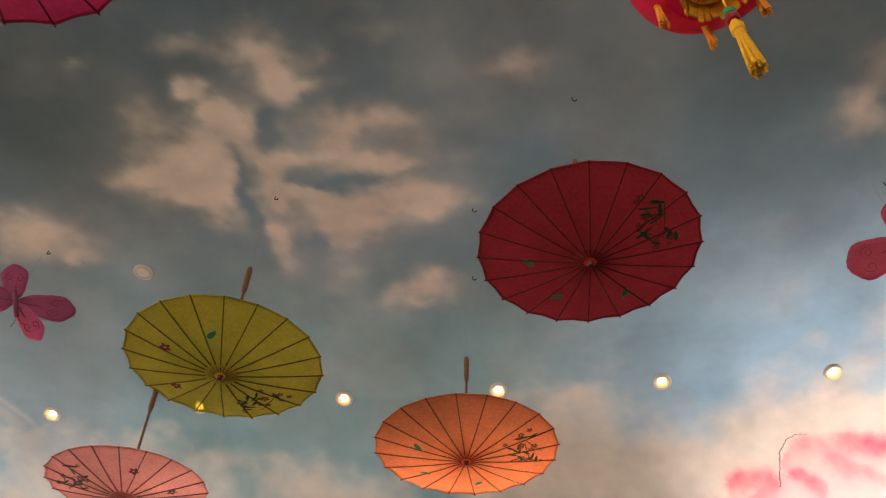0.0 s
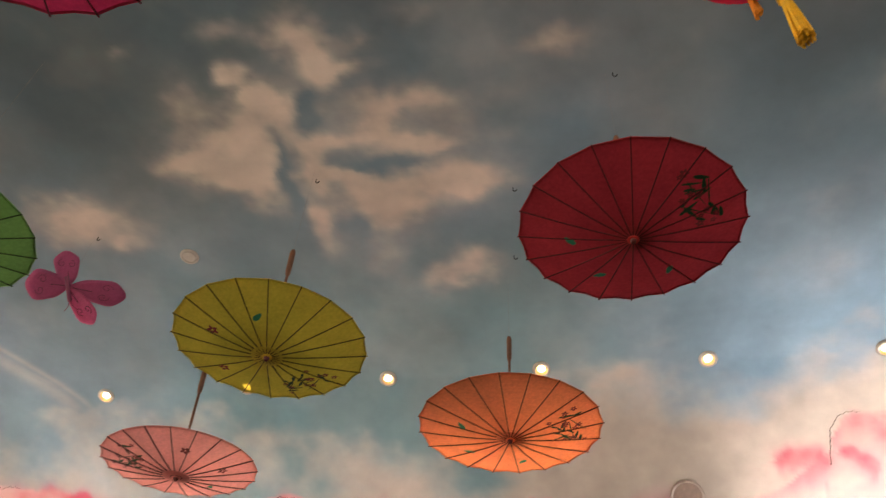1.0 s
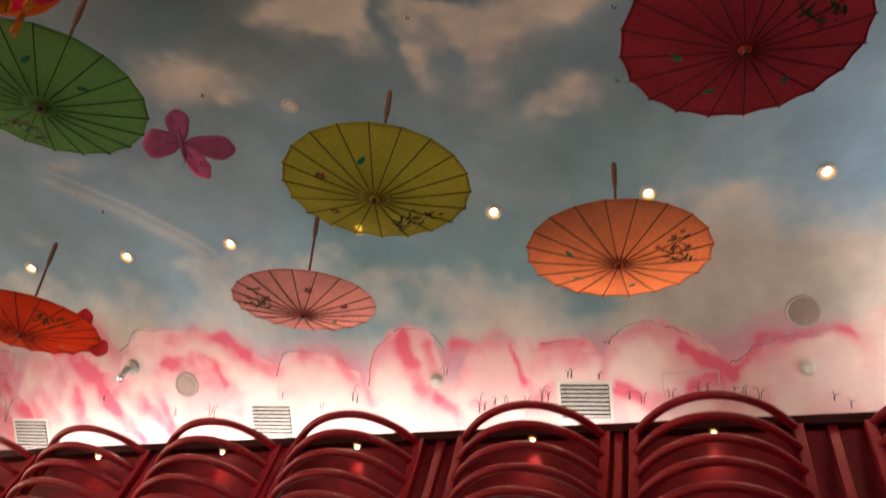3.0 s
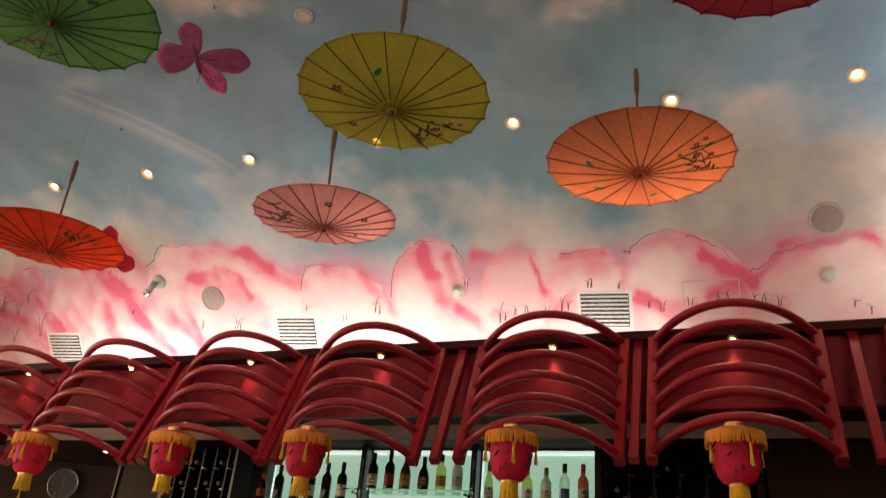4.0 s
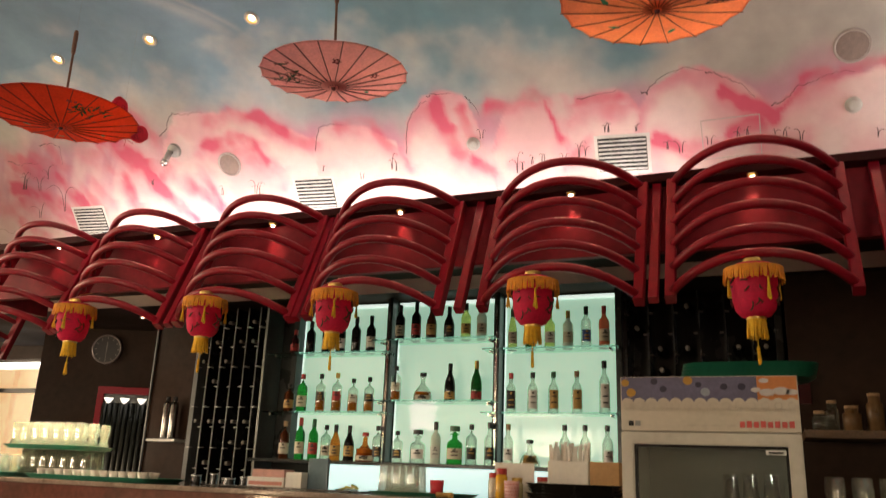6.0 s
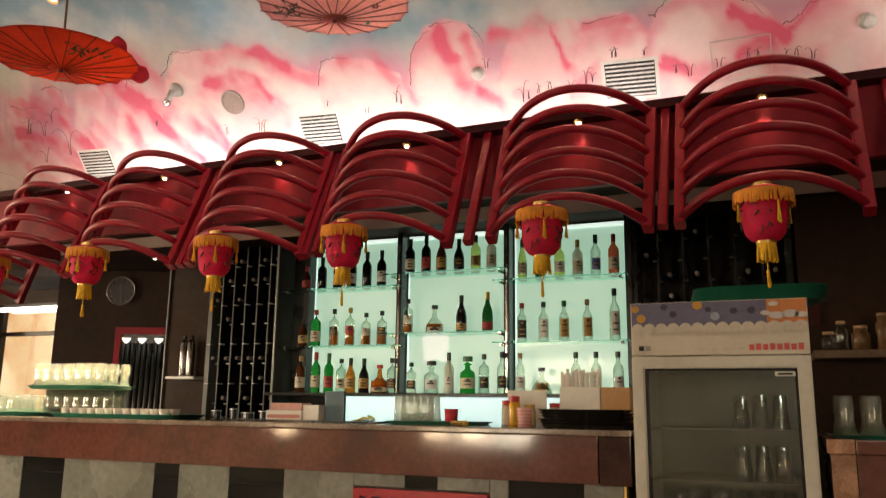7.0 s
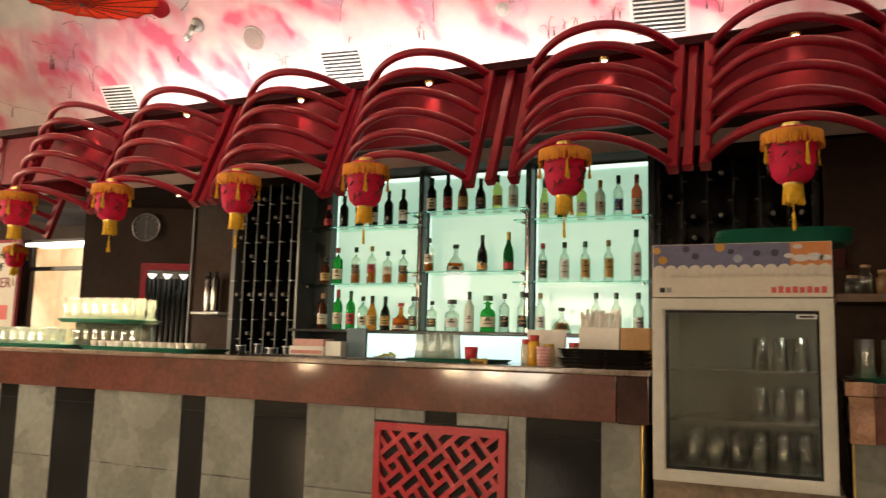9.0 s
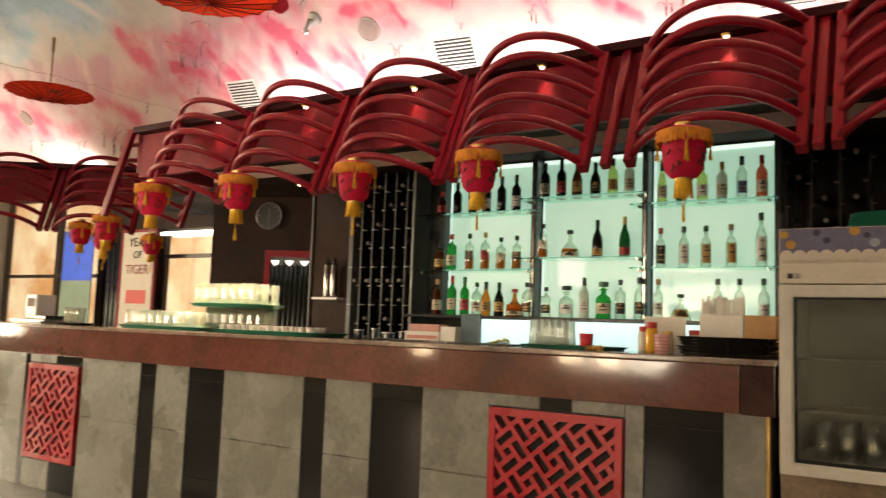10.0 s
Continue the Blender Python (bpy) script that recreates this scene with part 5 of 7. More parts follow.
def big_lantern(label, at, silk, fringe, R=0.19, H=0.24, drop=0.0, sectors=0):
    """A round pleated lantern with a fringed mouth and one long tassel; the origin is the mouth."""
    t = thing("round_lantern", label, "lantern", at=at)
    prof = []
    for i in range(25):
        u = i / 24
        a = -math.pi / 2 * 0.8 + math.pi * 0.8 * u
        prof.append((0.065 + (R - 0.065) * max(0, math.cos(a)) ** 0.8 + (0.004 if i % 2 else 0), H / 2 + H / 2 * math.sin(a) / math.sin(math.pi * 0.4)))
    bm = lathe(prof, 32)
    if sectors:
        for i, f in enumerate(bm.faces):
            f.material_index = ((i % 32) // sectors) % 2
    part("shade", bm, silk, t, smooth=True)
    part("mouth_ring", lathe([(0.058, -0.008), (0.068, -0.008), (0.068, 0.012), (0.058, 0.012)], 24), BRASS, t)
    part("top_ring", lathe([(0, H - 0.01), (0.07, H - 0.01), (0.07, H + 0.014), (0, H + 0.014)], 24), BRASS, t)
    part("fringe", threads(0.075, 0.085, 0.0, -0.06, 34, 3), fringe, t)["kind"] = "stuff"
    part("tassel_cord", sweep([(0, 0, 0.10), (0, 0, -0.05 - drop)], 0.004, 0.004), fringe, t)
    part("green_bead", lathe([(0, -0.055), (0.012, -0.05), (0.016, -0.04), (0.012, -0.03), (0, -0.026)], 12, (0, 0, -drop)), mat("jade_bead", (0.02, 0.22, 0.05), 0.3), t)
    part("red_bead", lathe([(0, -0.085), (0.014, -0.08), (0.017, -0.068), (0.013, -0.056), (0, -0.054)], 12, (0, 0, -drop)), RED, t)
    part("tassel", tassel((0, 0, -0.08 - drop), 0.20, 0.018, 12), fringe, t)
    for k in range(6):
        a = 0.5 + k * math.pi / 3
        part("side_tassel", tassel((R * 0.72 * math.cos(a), R * 0.72 * math.sin(a), 0.03), 0.11, 0.010, k), FRINGE_ORANGE, t)
    part("cord", sweep([(0, 0, H), (0, 0, ceil_z(at[0], at[1]) - at[2])], 0.004, 0.004), FRINGE, t)
    return t


big_lantern("round red pleated lantern with yellow fringe and long tassel", (0.485, 0.86, 3.09), LANTERN_SILK, FRINGE, drop=0.15)
big_lantern("orange and crimson silk lantern with orange fringe", (-1.92, 1.0, 3.11), [LANTERN_SILK, sheer("lantern_silk_orange", (0.80, 0.20, 0.02), 0.45)], FRINGE_ORANGE, sectors=5)

# ---------------------------------------------------------------- small lamps under the fascia cap
for k, x in enumerate([BAYS[0] + PITCH] + BAYS):
    t = thing("fascia_spot", "tiny bright halogen spot under the red cap rail", "spotlight", "spots along the fascia", at=(x, FASCIA_Y - 0.042, 2.630 + FALL * x))
    part("collar", lathe([(0.014, -0.012), (0.022, -0.012), (0.024, 0.0), (0.014, 0.0)], 16), BRASS, t)
    part("bulb", lathe([(0, -0.024), (0.009, -0.020), (0.013, -0.010), (0.013, -0.002), (0, -0.002)], 14), LAMP, t)
    spot("fascia_spot_beam", (x, FASCIA_Y - 0.038, 2.595 + FALL * x), (x, FASCIA_Y - 0.01, 2.3), 2.6, WARM, 75, 0.8, 0.012)
# the fixtures at x -3.95, -3.0 and -1.4 are unseen additions
for x, y in ((-3.95, 4.05), (-5.9, 5.1), (-5.02, 5.06), (-5.42, 5.78), (-3.0, 4.6), (-1.4, 4.6)):
    t = thing("soffit_light", "small recessed light in the dark bar ceiling", "downlight", "lights in the bar ceiling", at=(x, y, 2.61))
    part("trim_ring", lathe([(0.030, -0.004), (0.042, -0.004), (0.042, 0.0), (0.030, 0.0)], 18), TRIM, t)
    part("lens", lathe([(0, -0.003), (0.030, -0.003), (0.030, 0.0), (0, 0.0)], 16), LAMP, t)
# fill beams added under the bar ceiling; the last one brightens the glasses
spot("soffit_fill_beam", (-2.2, 4.6, 2.6), (-2.2, 4.5, 0), 26, WARM, 130, 0.8, 0.05)
spot("soffit_fill_beam", (-5.3, 5.2, 2.6), (-5.3, 5.2, 0), 14, WARM, 130, 0.8, 0.05)
spot("soffit_fill_beam", (-1.4, 4.6, 2.6), (-1.0, 3.8, 1.2), 45, (1.0, 0.82, 0.60), 60, 0.8, 0.04)
spot("soffit_fill_beam", (-0.2, 4.6, 2.6), (-0.2, 4.4, 0), 2.5, WARM, 120, 0.8, 0.05)
spot("soffit_fill_beam", (-3.95, 4.05, 2.6), (-4.15, 3.66, 1.25), 1200, (1.0, 0.84, 0.58), 58, 0.6, 0.04)
# lit strip seen along the cove
structure("cove_lamp_strip", boxes(((LEFT_END + 0.1, 3.86, 2.66), (3.2, 3.90, 2.675))), STRIP, "lit lamp strip behind the fascia", "cove light")

# ---------------------------------------------------------------- back bar
BACK_BLACK = mat("black_back_bar", (0.018, 0.02, 0.018), 0.3, vary=0.2, scale=4)
PANELS = ((-3.52, -2.735), (-2.665, -1.853), (-1.786, -0.945))
unit = thing("back_bar", "back bar with three green-white backlit panels and glass shelves", "back bar")
part("carcass", boxes(((-3.75, 5.635, 0.0), (-0.93, 5.80, 2.605))), BACK_BLACK, unit)
GLOW_EDGE = mat("edge_light", (0.9, 1, 0.95), 0.4, vary=0, emit=(0.86, 1.0, 0.92), power=0.95)
for x0, x1 in PANELS:
    part("backlit_panel", boxes(((x0, 5.60, 1.36), (x1, 5.633, 2.585)), bevel=0.003), BACKLIT, unit)
    part("edge_light", boxes(((x0 + 0.004, 5.590, 2.556), (x1 - 0.004, 5.598, 2.582))), GLOW_EDGE, unit)
    part("side_light", boxes(((x0 + 0.004, 5.593, 1.37), (x0 + 0.011, 5.598, 2.55))), GLOW_EDGE, unit)
    part("side_light", boxes(((x1 - 0.011, 5.593, 1.37), (x1 - 0.004, 5.598, 2.55))), GLOW_EDGE, unit)
for x in (-3.54, -2.70, -1.82, -0.93):
    part("post", boxes(((x - 0.022, 5.50, 1.34), (x + 0.022, 5.60, 2.605)), bevel=0.003), BACK_BLACK, unit)
for x in (-2.70, -1.82):
    part("slotted_rail", boxes(((x - 0.008, 5.495, 1.36), (x + 0.008, 5.4995, 2.6))), CHROME, unit)
for (x0, x1), z1, z2 in (((-3.72, -2.66), 2.172, 1.715), ((-2.77, -1.80), 2.256, 1.799), ((-1.89, -0.925), 2.172, 1.72)):
    for z in (z1, z2):
        y0 = 5.36 if x0 < -2.7 and x1 > -2 else 5.38
        part("glass_shelf", boxes(((x0, y0, z - 0.010), (x1, 5.592, z)), bevel=0.001), GLASS_GREEN, unit, "clear glass shelf with green edges")
        for bx in (x0 + 0.05, x1 - 0.05):
            part("bracket", boxes(((bx - 0.006, 5.42, z - 0.028), (bx + 0.006, 5.595, z - 0.0105))), CHROME, unit)
part("bottle_ledge", boxes(((-3.75, 5.30, 1.33), (-0.93, 5.60, 1.352)), bevel=0.003), BACK_BLACK, unit)
part("lit_front", boxes(((-3.10, 5.31, 1.10), (-0.95, 5.33, 1.326))), mat("lit_front_panel", (0.7, 0.85, 0.9), 0.3, vary=0, emit=(0.58, 0.93, 0.95), power=0.8), unit, "glowing pale blue front panel")
part("base_cabinet", boxes(((-3.75, 5.34, 0.0), (-0.93, 5.635, 1.09))), BACK_BLACK, unit)

# reflection of three bright arcs in the middle panel, made as glowing shapes
t = thing("arc_emblem", "white reflection of three arcs drawn on the lit panel", "emblem", at=(-2.425, 5.5985, 1.535))
FILM = mat("white_reflection", (0.9, 0.92, 0.88), 0.4, vary=0.03, emit=(0.95, 1.0, 0.92), power=0.62)
for r0, r1, spread in ((0.085, 0.138, 55), (0.150, 0.200, 34), (0.213, 0.262, 27)):
    bm, rows_ = bmesh.new(), []
    for k in range(17):
        a = radians(-spread + 2 * spread * k / 16)
        rows_.append([bm.verts.new((r * math.sin(a), y, r * math.cos(a))) for r, y in ((r0, 0.0), (r1, 0.0), (r1, -0.002), (r0, -0.002))])
    for a, b in zip(rows_, rows_[1:]):
        for k in range(4):
            bm.faces.new((a[k], b[k], b[(k + 1) % 4], a[(k + 1) % 4]))
    bm.faces.new(rows_[0])
    bm.faces.new(rows_[-1][::-1])
    part("arc", bm, FILM, t)

# ---------------------------------------------------------------- bottles
G = {
    "dark": mat("black_glass", (0.010, 0.009, 0.008), 0.06, vary=0.05),
    "wine": mat("dark_red_glass", (0.035, 0.008, 0.008), 0.07, vary=0.05),
    "green": mat("green_glass", (0.025, 0.30, 0.045), 0.04, trans=0.8, vary=0, ior=1.3),
    "olive": mat("olive_glass", (0.05, 0.14, 0.02), 0.06, trans=0.5, vary=0, ior=1.3),
    "lime": mat("yellow_green_glass", (0.62, 0.64, 0.20), 0.05, trans=0.85, vary=0, ior=1.3),
    "clear": thin_glass("clear_bottle_glass", (0.84, 0.88, 0.84), 0.05, 0.85, 0.0),
    "amber": mat("amber_glass", (0.70, 0.22, 0.03), 0.05, trans=0.8, vary=0, ior=1.3),
    "rose": mat("rose_wine_glass", (0.75, 0.16, 0.08), 0.08, trans=0.5, vary=0, ior=1.3),
    "brown": mat("brown_glass", (0.10, 0.028, 0.010), 0.07, trans=0.3, vary=0, ior=1.3),
    "deep": mat("deep_green_glass", (0.012, 0.11, 0.022), 0.05, trans=0.5, vary=0, ior=1.3),
    "pale": mat("pale_frosted_glass", (0.72, 0.76, 0.66), 0.35, trans=0.4, vary=0.05, ior=1.3),
}
LIQ = {"amber": mat("whisky", (0.62, 0.17, 0.015), 0.05, trans=0.45, vary=0, ior=1.3)}
CAPS = {"black": mat("black_foil", (0.015, 0.014, 0.013), 0.35), "red": mat("red_foil", (0.45, 0.03, 0.025), 0.35), "gold": mat("gold_foil", (0.55, 0.36, 0.10), 0.35, metal=0.7), "cork": mat("cork", (0.42, 0.26, 0.14), 0.8), "green": mat("green_foil", (0.03, 0.10, 0.04), 0.4)}
LABELS = {"cream": mat("cream_label", (0.62, 0.55, 0.42), 0.7, vary=0.12, scale=40), "white": mat("white_label", (0.75, 0.73, 0.68), 0.6, vary=0.08, scale=40), "black": mat("black_label", (0.03, 0.025, 0.022), 0.5, vary=0.3, scale=60), "red": mat("red_label", (0.45, 0.03, 0.03), 0.5, vary=0.2, scale=40), "gold": mat("gold_label", (0.50, 0.30, 0.08), 0.45, vary=0.2, scale=40), "blue": mat("blue_label", (0.06, 0.12, 0.38), 0.5, vary=0.3, scale=40)}
# outlines: radius and height as shares of 0.3 m
SHAPES = {
    "bordeaux": [(0, 0), (0.115, 0), (0.125, 0.02), (0.125, 0.60), (0.11, 0.66), (0.055, 0.74), (0.046, 0.80), (0.046, 0.955), (0.052, 0.96), (0.052, 1.0), (0, 1.0)],
    "burgundy": [(0, 0), (0.125, 0), (0.135, 0.02), (0.135, 0.42), (0.115, 0.56), (0.065, 0.70), (0.046, 0.80), (0.044, 0.955), (0.052, 0.96), (0.052, 1.0), (0, 1.0)],
    "flute": [(0, 0), (0.10, 0), (0.11, 0.02), (0.11, 0.40), (0.085, 0.60), (0.05, 0.78), (0.045, 0.95), (0.05, 0.96), (0.05, 1.0), (0, 1.0)],
    "spirit": [(0, 0), (0.125, 0), (0.135, 0.02), (0.135, 0.62), (0.12, 0.68), (0.05, 0.75), (0.045, 0.88), (0.055, 0.885), (0.055, 1.0), (0, 1.0)],
    "squat": [(0, 0), (0.20, 0), (0.235, 0.03), (0.23, 0.22), (0.17, 0.42), (0.07, 0.58), (0.055, 0.80), (0.07, 0.82), (0.08, 0.98), (0.05, 1.0), (0, 1.0)],
    "decanter": [(0, 0), (0.17, 0), (0.185, 0.02), (0.19, 0.50), (0.17, 0.58), (0.07, 0.66), (0.06, 0.76), (0.12, 0.78), (0.12, 0.90), (0.06, 0.94), (0, 0.95)],
    "vodka": [(0, 0), (0.12, 0), (0.128, 0.015), (0.125, 0.58), (0.10, 0.66), (0.052, 0.74), (0.048, 0.86), (0.055, 0.865), (0.055, 1.0), (0, 1.0)],
}


def bottle(label, x, y, z, h, shape, glass, cap, paper=None, liquid=None, band=(0.14, 0.42)):
    prof = [(r * 0.30, u * h) for r, u in SHAPES[shape]]
    t = thing("bottle", label, "bottle", "bottles on the back bar", at=(x, y, z))
    cut = 0.80 if shape in ("bordeaux", "burgundy", "flute") else 0.86
    part("glass_body", lathe([p for p in prof if p[1] <= cut * h + 1e-6] + [(0, cut * h)], 18), G[glass], t, smooth=True)
    neck = max(r for r, u in prof if u > cut * h) + 0.001
    part("cap", lathe([(0, cut * h), (neck, cut * h), (neck, h * 0.995), (neck * 0.8, h), (0, h)], 14), CAPS[cap], t)
    if liquid:
        liquid, band = liquid + 0.14, (0.30, 0.52) if shape == "spirit" else (0.05, 0.20)
    if paper:
        rmax = max(r for r, u in prof)
        r0 = np.interp(band[0] * h, [u for r, u in prof[1:-1]], [r for r, u in prof[1:-1]]) + 0.0012
        r1 = np.interp(band[1] * h, [u for r, u in prof[1:-1]], [r for r, u in prof[1:-1]]) + 0.0012
        bm = bmesh.new()
        ring = []
        wide = 0.85 if glass == "clear" else 1.25
        for k in range(13):
            a = -math.pi / 2 - wide + 2 * wide * k / 12 + 0.35
            ring.append((bm.verts.new((r0 * math.cos(a), r0 * math.sin(a), band[0] * h)), bm.verts.new((r1 * math.cos(a), r1 * math.sin(a), band[1] * h))))
        for a, b in zip(ring, ring[1:]):
            bm.faces.new((a[0], b[0], b[1], a[1]))
        part("paper_label", bm, LABELS[paper], t)
        # unreadable printing
        ink_m = LABELS["black" if paper not in ("black", "blue") else "gold"]

        def on_label(a, zz):
            rr = np.interp(zz, [q for r, q in prof[1:-1]], [r for r, q in prof[1:-1]]) + 0.0022
            return (rr * math.cos(a - math.pi / 2 + 0.35), rr * math.sin(a - math.pi / 2 + 0.35), zz)

        kind_ = int(abs(x) * 100) % 3
        for u in ((0.3, 0.62), (0.18, 0.45), (0.5,))[kind_]:
            bm = bmesh.new()
            zz, tall = h * (band[0] + (band[1] - band[0]) * u), 0.005 + 0.002 * (int(abs(x) * 100) % 4)
            pr = [[bm.verts.new(on_label(-0.45 + 0.9 * k / 6, zz + dz)) for dz in (0, tall)] for k in range(7)]
            for a, b in zip(pr, pr[1:]):
                bm.faces.new((a[0], b[0], b[1], a[1]))
            part("print_bar", bm, ink_m, t)
        bm = bmesh.new()
        zz = h * (band[0] + (band[1] - band[0]) * 0.84)
        bm.faces.new([bm.verts.new(on_label(0.24 * math.cos(b), zz + 0.007 * math.sin(b))) for b in [math.pi * k / 4 for k in range(8)]])
        part("emblem", bm, ink_m, t)
    if liquid:
        r = prof[2][0] * 0.9
        part("liquid", lathe([(0, 0.012), (r, 0.012), (r, h * liquid), (0, h * liquid)], 14), LIQ["amber"], t)
    return t


SY = 5.48
dk = "dark wine bottle with a foil cap, standing on glass"
for x, h, shp, gl, cp, lab in ((-3.53, 0.20, "bordeaux", "wine", "red", "red"), (-3.385, 0.27, "bordeaux", "dark", "black", None), (-3.24, 0.28, "bordeaux", "dark", "black", "white"), (-3.11, 0.28, "bordeaux", "dark", "black", "white"), (-2.975, 0.29, "bordeaux", "dark", "black", None), (-2.845, 0.295, "bordeaux", "dark", "black", "white")):
    bottle(dk, x, SY, 2.172, h, shp, gl, cp, lab)
for x, h, shp, gl, cp, lab, lb in ((-2.597, 0.285, "bordeaux", "dark", "black", "cream", dk), (-2.462, 0.30, "bordeaux", "dark", "black", "red", "dark wine bottle with a red label"), (-2.335, 0.285, "burgundy", "brown", "black", "gold", "brown sloping wine bottle with an ornate label"), (-2.19, 0.255, "burgundy", "dark", "black", "black", "dark sloping bottle with a black label"), (-2.055, 0.275, "bordeaux", "lime", "black", "gold", "pale yellow white-wine bottle"), (-1.93, 0.27, "bordeaux", "pale", "cork", "cream", "pale frosted wine bottle with a cream label")):
    bottle(lb, x, SY, 2.256, h, shp, gl, cp, lab)
for x, h, shp, gl, cp, lab, lb in ((-1.69, 0.30, "flute", "lime", "green", "cream", "slender yellow-green wine bottle"), (-1.555, 0.28, "bordeaux", "olive", "green", "cream", "olive glass wine bottle"), (-1.413, 0.28, "bordeaux", "lime", "gold", "white", "pale gold white-wine bottle on glass"), (-1.281, 0.27, "bordeaux", "pale", "gold", "cream", "pale frosted wine bottle"), (-1.152, 0.298, "bordeaux", "clear", "black", "blue", "clear wine bottle with a dark blue label"), (-1.025, 0.295, "bordeaux", "rose", "red", "cream", "rose wine bottle with a cream label")):
    bottle(lb, x, SY, 2.172, h, shp, gl, cp, lab)
for x, h, shp, gl, cp, lab, liq, lb in ((-3.54, 0.225, "spirit", "brown", "black", "gold", None, "brown liqueur bottle with a gold label"), (-3.424, 0.30, "spirit", "green", "red", "cream", None, "bright green bottle with a cream label"), (-3.256, 0.30, "spirit", "clear", "black", "black", 0.25, "whisky bottle with a slanted black label"), (-3.111, 0.305, "spirit", "clear", "gold", "red", 0.3, "whisky bottle with a slanted red label"), (-2.968, 0.26, "spirit", "clear", "black", "cream", 0.35, "squared whisky bottle, part full"), (-2.829, 0.27, "spirit", "clear", "black", "black", 0.25, "whisky bottle with a dark label")):
    bottle(lb, x, SY, 1.715, h, shp, gl, cp, lab, liq)
for x, h, shp, gl, cp, lab, liq, lb in ((-2.607, 0.27, "spirit", "clear", "black", "cream", 0.14, "brandy bottle with a cream label, part full"), (-2.383, 0.213, "squat", "clear", "black", "cream", 0.18, "squat cognac bottle with a stopper"), (-2.167, 0.28, "burgundy", "dark", "black", "gold", None, "black sloping liqueur bottle"), (-1.96, 0.297, "burgundy", "deep", "gold", "red", None, "tall deep green bottle with a red foot label")):
    bottle(lb, x, SY, 1.799, h, shp, gl, cp, lab, liq, (0.06, 0.24))
for x, h, gl, cp, lab, lb in ((-1.697, 0.283, "clear", "red", "black", "clear vodka bottle with a red cap"), (-1.536, 0.287, "clear", "black", "white", "clear vodka bottle with a black cap"), (-1.386, 0.288, "clear", "green", "gold", "clear vodka bottle with a gold label"), (-1.22, 0.292, "clear", "cork", "gold", "clear vodka bottle with a brown cap"), (-1.03, 0.36, "clear", "black", "white", "tall clear vodka bottle with a white label")):
    bottle(lb, x, SY, 1.72, h, "vodka", gl, cp, lab, None, (0.10, 0.55))
low = [(-3.53, 0.29, "spirit", "brown", "cork", "cream", None), (-3.389, 0.32, "bordeaux", "green", "red", "cream", None), (-3.27, 0.31, "bordeaux", "green", "green", "red", None), (-3.158, 0.265, "spirit", "clear", "black", "cream", None), (-3.075, 0.27, "burgundy", "amber", "black", "gold", None), (-2.957, 0.265, "burgundy", "dark", "black", "gold", None),
       (-2.82, 0.215, "squat", "amber", "red", "cream", 0.3), (-2.716, 0.265, "spirit", "clear", "black", "black", None), (-2.555, 0.23, "spirit", "clear", "black", "black", None), (-2.39, 0.24, "decanter", "clear", "black", "white", None), (-2.25, 0.30, "bordeaux", "pale", "black", "white", None), (-2.102, 0.27, "decanter", "green", "green", "cream", None),
       (-1.975, 0.285, "spirit", "clear", "black", "black", None), (-1.838, 0.30, "vodka", "clear", "black", "black", None), (-1.703, 0.29, "vodka", "clear", "cork", "white", None), (-1.545, 0.185, "squat", "clear", "black", "gold", None), (-1.30, 0.29, "vodka", "clear", "black", "white", None), (-1.16, 0.29, "vodka", "clear", "black", "white", None), (-1.01, 0.29, "vodka", "clear", "black", "white", None)]
for x, h, shp, gl, cp, lab, liq in low:
    bottle({"green": "green spirit bottle on the lit ledge", "clear": "clear spirit bottle on the lit ledge", "amber": "amber liqueur bottle on the lit ledge"}.get(gl, "dark spirit bottle on the lit ledge"), x, 5.45, 1.352, h, shp, gl, cp, lab, liq)

# ---------------------------------------------------------------- wine racks
FOIL_DIM = mat("dim_foil", (0.20, 0.17, 0.15), 0.4, vary=0.2)
RACK_GREY = mat("rack_grey", (0.16, 0.16, 0.16), 0.5, vary=0.1)
PEG = mat("pale_peg", (0.66, 0.64, 0.58), 0.4, vary=0.1)


